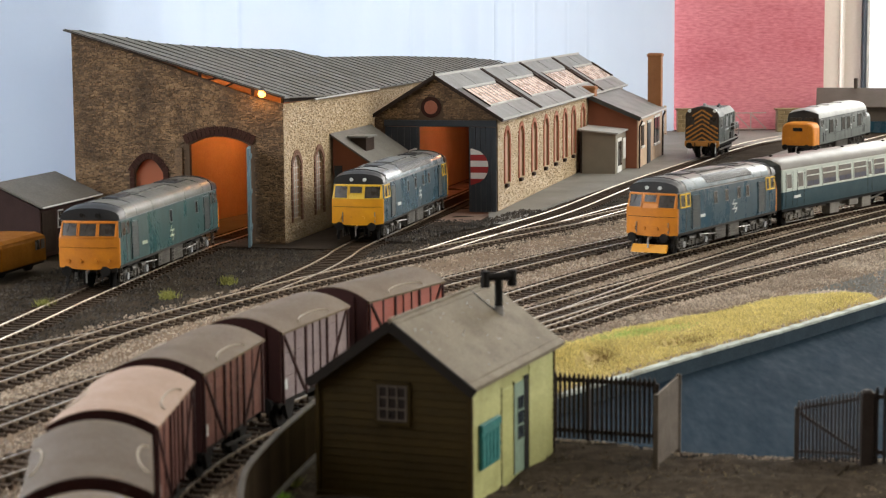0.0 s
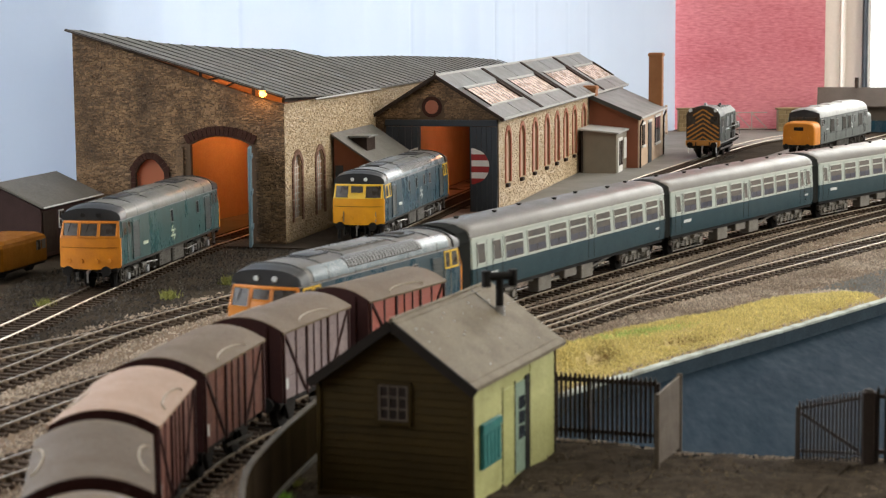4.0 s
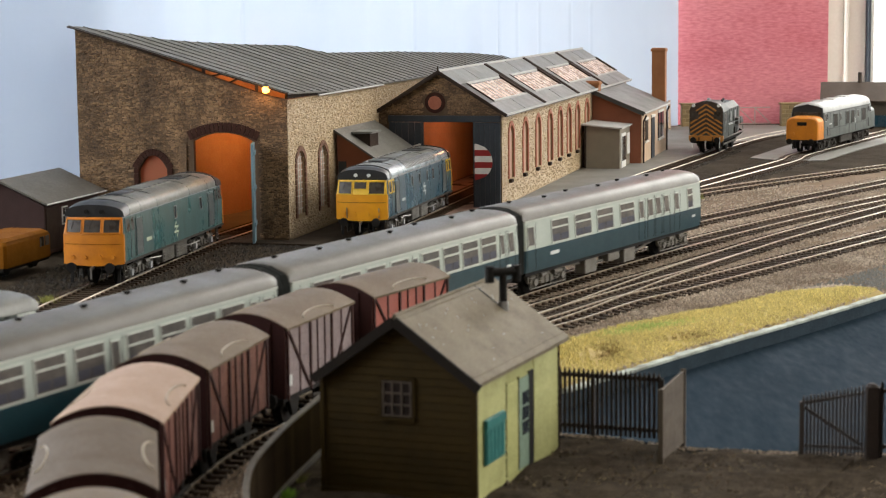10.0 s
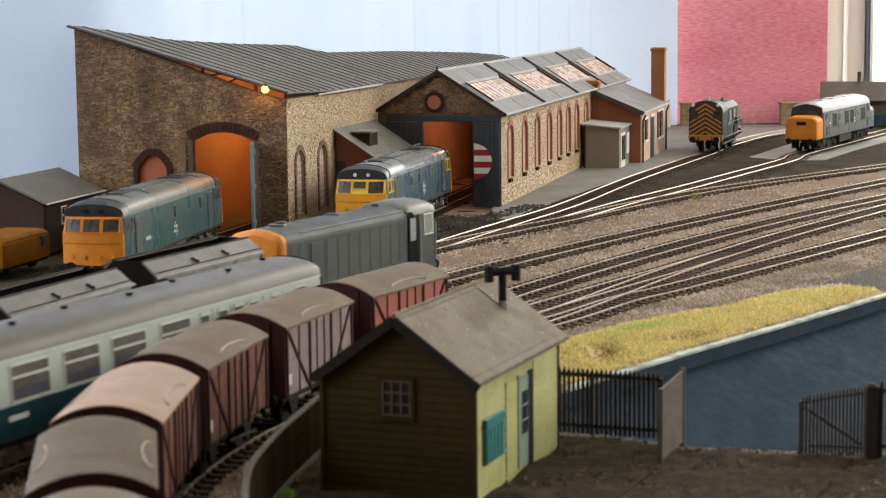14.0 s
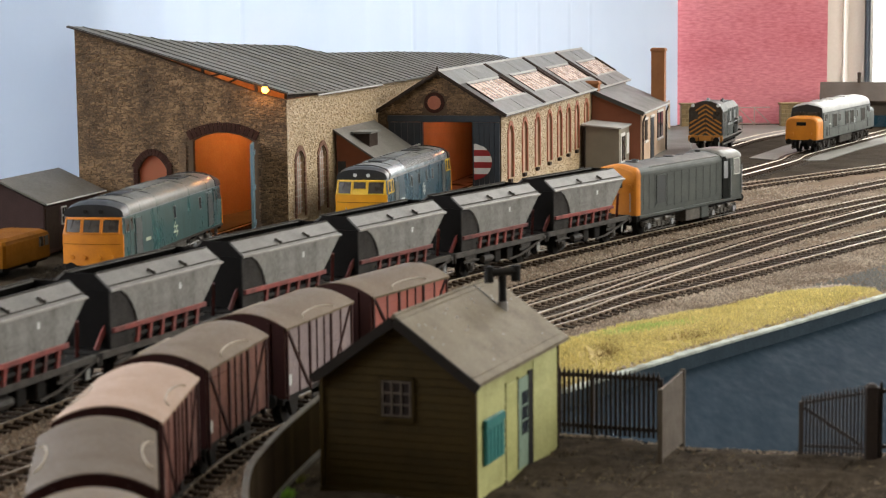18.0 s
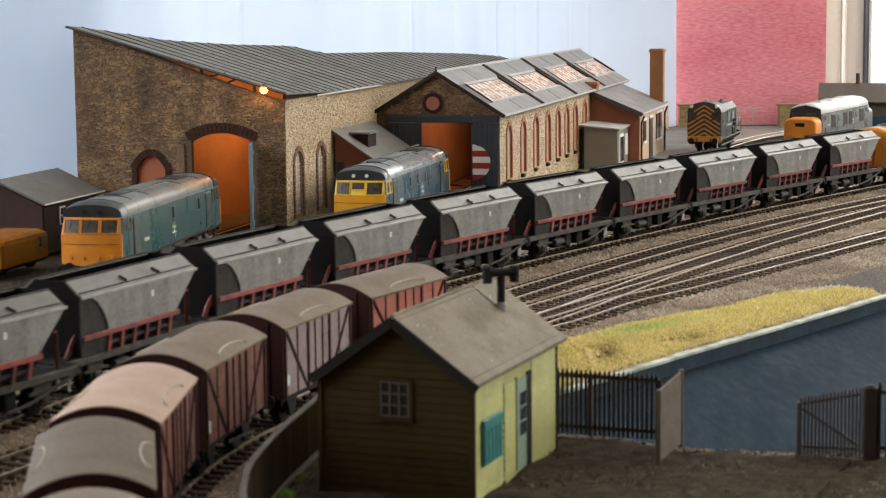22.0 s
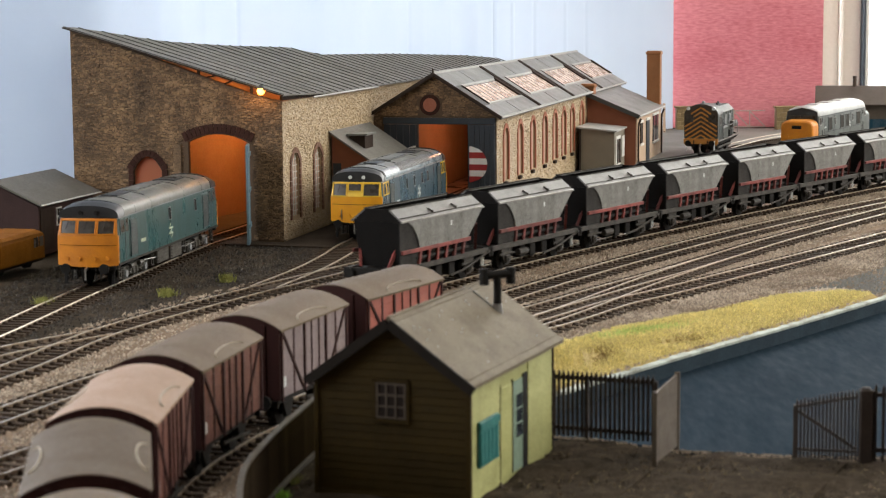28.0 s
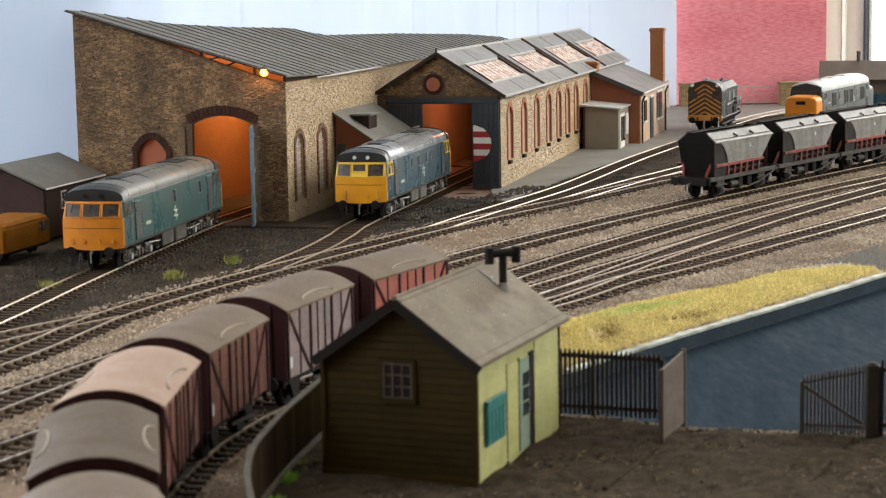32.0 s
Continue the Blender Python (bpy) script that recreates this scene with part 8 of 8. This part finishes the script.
            part("cradle_post", bm, HOPRED, t)
        bm = B()
        box(bm, -30, 30, s * 14.9 - 0.4, s * 14.9 + 0.4, 19.2, 20.6)
        part("foot_rail", bm, HOPGUSSET, t)
        bm = B()
        box(bm, -56, 56, min(s * 12.8, s * 15.4), max(s * 12.8, s * 15.4), 13.4, 16.4, 0.2)
        part("solebar", bm, HOPFRAME, t)
        for e in (-1, 1):
            bm = B()
            beam(bm, (e * 49.5, s * 9, 16.2), (e * 43.5, s * 13.0, 32), 1.5, 1.7)
            part("end_strut", bm, HOPRED, t)
            wheel_master(t, 6.2, e * 34, s * 8.25)
            bm = B()
            prism(bm, [(e * 34 - 6.5, 13.3), (e * 34 + 6.5, 13.3), (e * 34 + 2.4, 3.2), (e * 34 - 2.4, 3.2)], "y", s * 12.6 - 0.6, s * 12.6 + 0.6)
            box(bm, e * 34 - 2.6, e * 34 + 2.6, min(s * 12.6, s * 14.8), max(s * 12.6, s * 14.8), 4.2, 8.8, 0.4)
            cyl(bm, (e * 34, s * 14.6, 6.4), (e * 34, s * 15.4, 6.4), 1.6, 10)
            part("axle_guard", bm, HOPFRAME, t)
            bm = B()
            beam(bm, (e * 34 - 9, s * 13.6, 9.6), (e * 34, s * 13.8, 10.6), 0.8, 1.2)
            beam(bm, (e * 34, s * 13.8, 10.6), (e * 34 + 9, s * 13.6, 9.6), 0.8, 1.2)
            part("leaf_spring", bm, HOPFRAME, t)
        bm = B()
        beam(bm, (10, s * 14.4, 5.4), (24, s * 14.6, 6.6), 0.8, 1.2)
        beam(bm, (24, s * 14.6, 6.6), (53, s * 15.2, 13.6), 0.8, 1.2)
        cyl(bm, (53, s * 15.2, 13.6), (55, s * 15.4, 14.6), 1.0, 8)
        part("brake_lever", bm, HOPFRAME, t)
        for x in (-16, -3, 12):
            bm = B()
            box(bm, x, x + 7, min(s * 7, s * 12.4), max(s * 7, s * 12.4), 5.2, 12.6, 0.5)
            part("brake_gear", bm, BLACK, t)
        bm = B()
        cyl(bm, (-20, s * 13.0, 9.0), (-9, s * 13.0, 9.0), 2.1, 10)
        part("air_tank", bm, HOPFRAME, t)
    for e in (-1, 1):
        # black end: hood end, end sheet narrowing to the foot
        bm = B()
        loft(bm, [[(e * (X - q), -YL + 0.4, ZL - 0.4), (e * (X - q), YL - 0.4, ZL - 0.4), (e * (X - q - 0.5), YT - 0.2, ZT - 0.1), (e * (X - q - 0.5), -YT + 0.2, ZT - 0.1)] for q in (0.2, 1.0)])
        part("end_canopy", bm, HOPDARK, t)
        if e < 0:
            bm = B()
            loft(bm, [[(e * (X - q), -14.8, ZL - 0.5), (e * (X - q), 15.0, ZL - 0.5), (e * (X - q), 10.5, 16.5), (e * (X - q), -14.8, 16.5)] for q in (0.3, 1.0)])
            part("end_plate", bm, HOPDARK, t)
        bm = B()
        loft(bm, [[(e * (X - 1.4), -14.2, ZL - 0.6), (e * (X - 1.4), 14.2, ZL - 0.6), (e * 28, 13.6, 18), (e * 28, -13.6, 18)], [(e * (X - 2.6), -14.2, ZL - 0.6), (e * (X - 2.6), 14.2, ZL - 0.6), (e * 27, 13.6, 18), (e * 27, -13.6, 18)]])
        part("end_slope", bm, HOPDARK, t)
        bm = B()
        box(bm, e * 55.6 - 1, e * 55.6 + 1, -15.8, 15.8, 11.0, 16.4, 0.2)
        part("headstock", bm, BLACK, t)
        buffers(t, e * 56.6, e, 13.4, 11.3, 1.9)
        bm = B()
        cyl(bm, (e * 56.4, -9.5, 12), (e * 56.2, -9.3, 5.0), 0.6, 6)
        part("air_hose", bm, BARWHITE, t)
        bm = B()
        cyl(bm, (e * 34, -7, 6.2), (e * 34, 7, 6.2), 1.1, 8)
        part("axle", bm, BLACK, t)
    # A plain black block fills the hopper below its rim.
    bm = B()
    box(bm, -X + 3, X - 3, -7.4, 7.4, 38.0, 44.5)
    part("dark_interior", bm, HOPDARK, t, "black block filling the inside of the hopper")
    bm = B()
    prism(bm, [(-X + 4.5, ZL - 0.8), (X - 4.5, ZL - 0.8), (26.6, 17.4), (-26.6, 17.4)], "y", -14.2, 14.2)
    part("hopper_floor", bm, HOPDARK, t)
    bm = B()
    box(bm, -54.5, 54.5, -12.4, 12.4, 12.8, 15.8)
    box(bm, -24, 24, -6.8, 6.8, 5.5, 12.7, 0.6)
    part("underframe", bm, BLACK, t)
    return t


hoppers = [hopper()]
for i in range(11):
    hoppers.append(copy_thing(hoppers[0], pose(0, 0.9 - i * 0.1, 0)))


def goods_van(label, x, y, rz, paint, roofmt, planks=True):
    t = thing("goods_van", label, "goods van", x, y, 0, rz, "goods vans on the siding")
    l0, l1, hw, ze, zt = -34.3, 34.3, 15.8, 39.6, 44.2
    bm = B()
    box(bm, l0 + 0.6, l1 - 0.6, -hw + 0.3, hw - 0.3, 13, ze)
    part("body", bm, paint, t)
    for s in (-1, 1):
        yy = s * (hw - 0.25)
        n = 6
        for i in range(n):
            z0 = 13.1 + (ze - 13.2) * i / n
            bm = B()
            box(bm, l0 + 0.8, l1 - 0.8, min(yy, yy + s * 0.3), max(yy, yy + s * 0.3), z0 + 0.1, z0 + (ze - 13.2) / n - 0.1)
            part("plank", bm, paint, t)
        for x_ in (-33.6, -11.5, 10.2, 32.3):
            bm = B()
            box(bm, x_, x_ + 1.3, min(yy + s * 0.3, yy + s * 1.0), max(yy + s * 0.3, yy + s * 1.0), 12, ze - 0.2, 0.12)
            part("stanchion", bm, BATTEN, t)
        for x_ in (-21, 21.5):
            bm = B()
            box(bm, x_ - 0.5, x_ + 0.5, min(yy + s * 0.3, yy + s * 0.6), max(yy + s * 0.3, yy + s * 0.6), 13, ze - 1)
            part("side_batten", bm, BATTEN, t)
        for x_ in (-3.6, 3.8):
            bm = B()
            box(bm, x_ - 0.25, x_ + 0.25, min(yy + s * 0.3, yy + s * 0.75), max(yy + s * 0.3, yy + s * 0.75), 13, ze - 1)
            part("door_batten", bm, BATTEN, t)
        for a, b in (((-32.2, ze - 1), (-12.5, 14)), ((32.2, ze - 1), (12.5, 14))):
            bm = B()
            beam(bm, (a[0], yy + s * 0.55, a[1]), (b[0], yy + s * 0.55, b[1]), 0.5, 1.2)
            part("brace", bm, VANEND if s < 0 else paint, t)
        bm = B()
        box(bm, -32.5, -29, min(yy + s * 0.3, yy + s * 0.45), max(yy + s * 0.3, yy + s * 0.45), 17, 21)
        part("number_patch", bm, BARWHITE, t)
        bm = B()
        box(bm, l0, l1, min(s * 11.5, s * 13.2), max(s * 11.5, s * 13.2), 10, 12.9, 0.2)
        part("solebar", bm, BLACK, t)
        for e in (-1, 1):
            wheel_master(t, 6.2, e * 19.5, s * 8.25)
            bm = B()
            prism(bm, [(e * 19.5 - 5, 10), (e * 19.5 + 5, 10), (e * 19.5 + 1.8, 3.4), (e * 19.5 - 1.8, 3.4)], "y", s * 12 - 0.7, s * 12 + 0.7)
            part("axle_guard", bm, BLACK, t)
        bm = B()
        beam(bm, (-4, s * 13.6, 8), (24, s * 14.2, 6.0), 0.8, 1.1)
        part("brake_lever", bm, FRAMEGREY, t)
    for e in (-1, 1):
        xx = l0 if e < 0 else l1
        bm = B()
        pts_ = [(-hw, 12.5), (hw, 12.5), (hw, ze)] + [(hw - 2 * hw * i / 10, ze + (zt - ze) * (1 - (2 * i / 10 - 1) ** 2)) for i in range(1, 10)] + [(-hw, ze)]
        prism(bm, pts_, "x", min(xx, xx + e * 0.6) - (0.0 if e < 0 else 0.6), max(xx, xx + e * 0.6) - (0.0 if e < 0 else 0.6) + (0.6 if e < 0 else 0))
        part("end_wall", bm, VANEND, t, "dark brown van end")
        for y in (-9.5, 9.5):
            bm = B()
            box(bm, xx + e * 0.6 - 0.5, xx + e * 0.6 + 0.5, y - 0.7, y + 0.7, 12.5, 41, 0.1)
            part("end_stanchion", bm, VANEND, t)
        bm = B()
        box(bm, xx - 0.8, xx + 0.8, -15, 15, 9.8, 12.4, 0.2)
        part("headstock", bm, BLACK, t)
        buffers(t, xx + e * 0.8, e, 12.2, 11.3, 5.0)
    bm = B()
    for dz in (0,):
        outer = [(-hw - 0.9 + 2 * (hw + 0.9) * i / 14, ze - 0.3 + (zt - ze + 0.6) * (1 - (2 * i / 14 - 1) ** 2)) for i in range(15)]
        inner = [(y, z - 0.9) for y, z in outer[::-1]]
        prism(bm, outer + inner, "x", l0 - 0.1, l1 + 0.5)
    rf = part("roof", bm, roofmt, t, "dusty curved van roof", smooth=True)
    for s in (-1, 1):
        bm = B()
        loops = []
        for i in range(9):
            a = math.pi * i / 8
            xx = 15 * math.cos(a)
            yv = s * (15.2 - 2.6 * math.sin(a))
            zz = ze - 0.3 + (zt - ze + 0.6) * (1 - (yv / (hw + 0.9)) ** 2)
            loops.append([(xx, yv - 0.25, zz), (xx, yv + 0.25, zz), (xx, yv + 0.2, zz + 0.5), (xx, yv - 0.2, zz + 0.5)])
        loft(bm, loops)
        part("rain_strip", bm, RAINSTRIP, rf, "pale rain strip")
    bm = B()
    box(bm, l0 + 1, l1 - 1, -11, 11, 10.2, 12.8)
    part("underframe", bm, BLACK, t)
    return t


for x, y, rz, paint, roofmt, lb in ((-77.5, 434, 107, BAUX, VANROOF, "weathered brown goods van with dusty roof"), (-94.0, 516, 98.6, BAUX, VANROOFD, "weathered brown goods van with dusty tan roof"),
                                    (-98, 599, 88, BAUX, VANROOFP, "weathered brown goods van with pinkish roof"), (-88, 683, 78, BAUX, VANROOF, "rust-brown planked goods van with grey-tan roof"),
                                    (-63.5, 765, 71, VANGREY, VANROOF, "faded grey planked goods van with dusty roof"), (-28, 841, 62.5, BAUXRED, VANROOF, "bright red-brown goods van with dusty roof")):
    goods_van(lb, x, y, rz, paint, roofmt)


def yellow_vehicle():
    t = thing("engineers_vehicle", "low orange-yellow engineers vehicle with dark cab windows", "rail vehicle", -263, 1196, 0, 76)
    bm = B()
    loft(bm, [rrect(-42, 20, 15, 5.5, 1.5), rrect(-42, 20, 15, 19, 1.5), rrect(-41, 19, 14.2, 21, 1.5)])
    part("body", bm, DARKORANGE, t)
    bm = B()
    loft(bm, [rrect(-40, 18, 15.2, 21.1, 2), rrect(-38, 16, 12.5, 23, 3)])
    part("roof", bm, DARKORANGE, t)
    for a, b in ((4, 10), (11.5, 17)):
        pane(t, a, b, -15.0, 13, 19, WINDIM, "window", None)
    for s in (-1, 1):
        for x in (-30, 8):
            wheel_master(t, 5.5, x, s * 8.25)
    bm = B()
    box(bm, -42, 20, -13, 13, 3.4, 5.4)
    part("underframe", bm, BLACK, t)


yellow_vehicle()


# ---- movement ----


def up_s(t):
    k = (t - 15) / 10
    return -1171.0 * k + 22.7 * k * k + 16.8 * k ** 3


def down_s(t):
    q = max(t, 10.5)
    k = (q - 15) / 10
    s = 1030.0 * k + 123.1 * k * k - 54.2 * k ** 3
    e = min(max((t - 18.5) / 10, 0), 1)
    return s + 81.0 * (t - q) - 28.0 * e * e * (3 - 2 * e)


def ride(ob, line, ss, pos, offset, dz=0.0):
    rows = []
    for i in range(33):
        t = float(i)
        x, y, a = on_line(line, ss, pos(t) + offset)
        rows.append((t, pose(x * MM, y * MM, dz * MM, 0, 0, a)))
    walk(ob, rows)


def motions():
    ride(train_loco, UP_LINE, UP_S, up_s, -1580 + 81)
    for i, c in enumerate(coaches):
        ride(c, UP_LINE, UP_S, up_s, COACH_AT[i])
    ride(hopper_loco, DOWN_LINE, DOWN_S, down_s, 31)
    for i, h in enumerate(hoppers):
        ride(h, DOWN_LINE, DOWN_S, down_s, -123.2 - 114.6 * i)


motions()
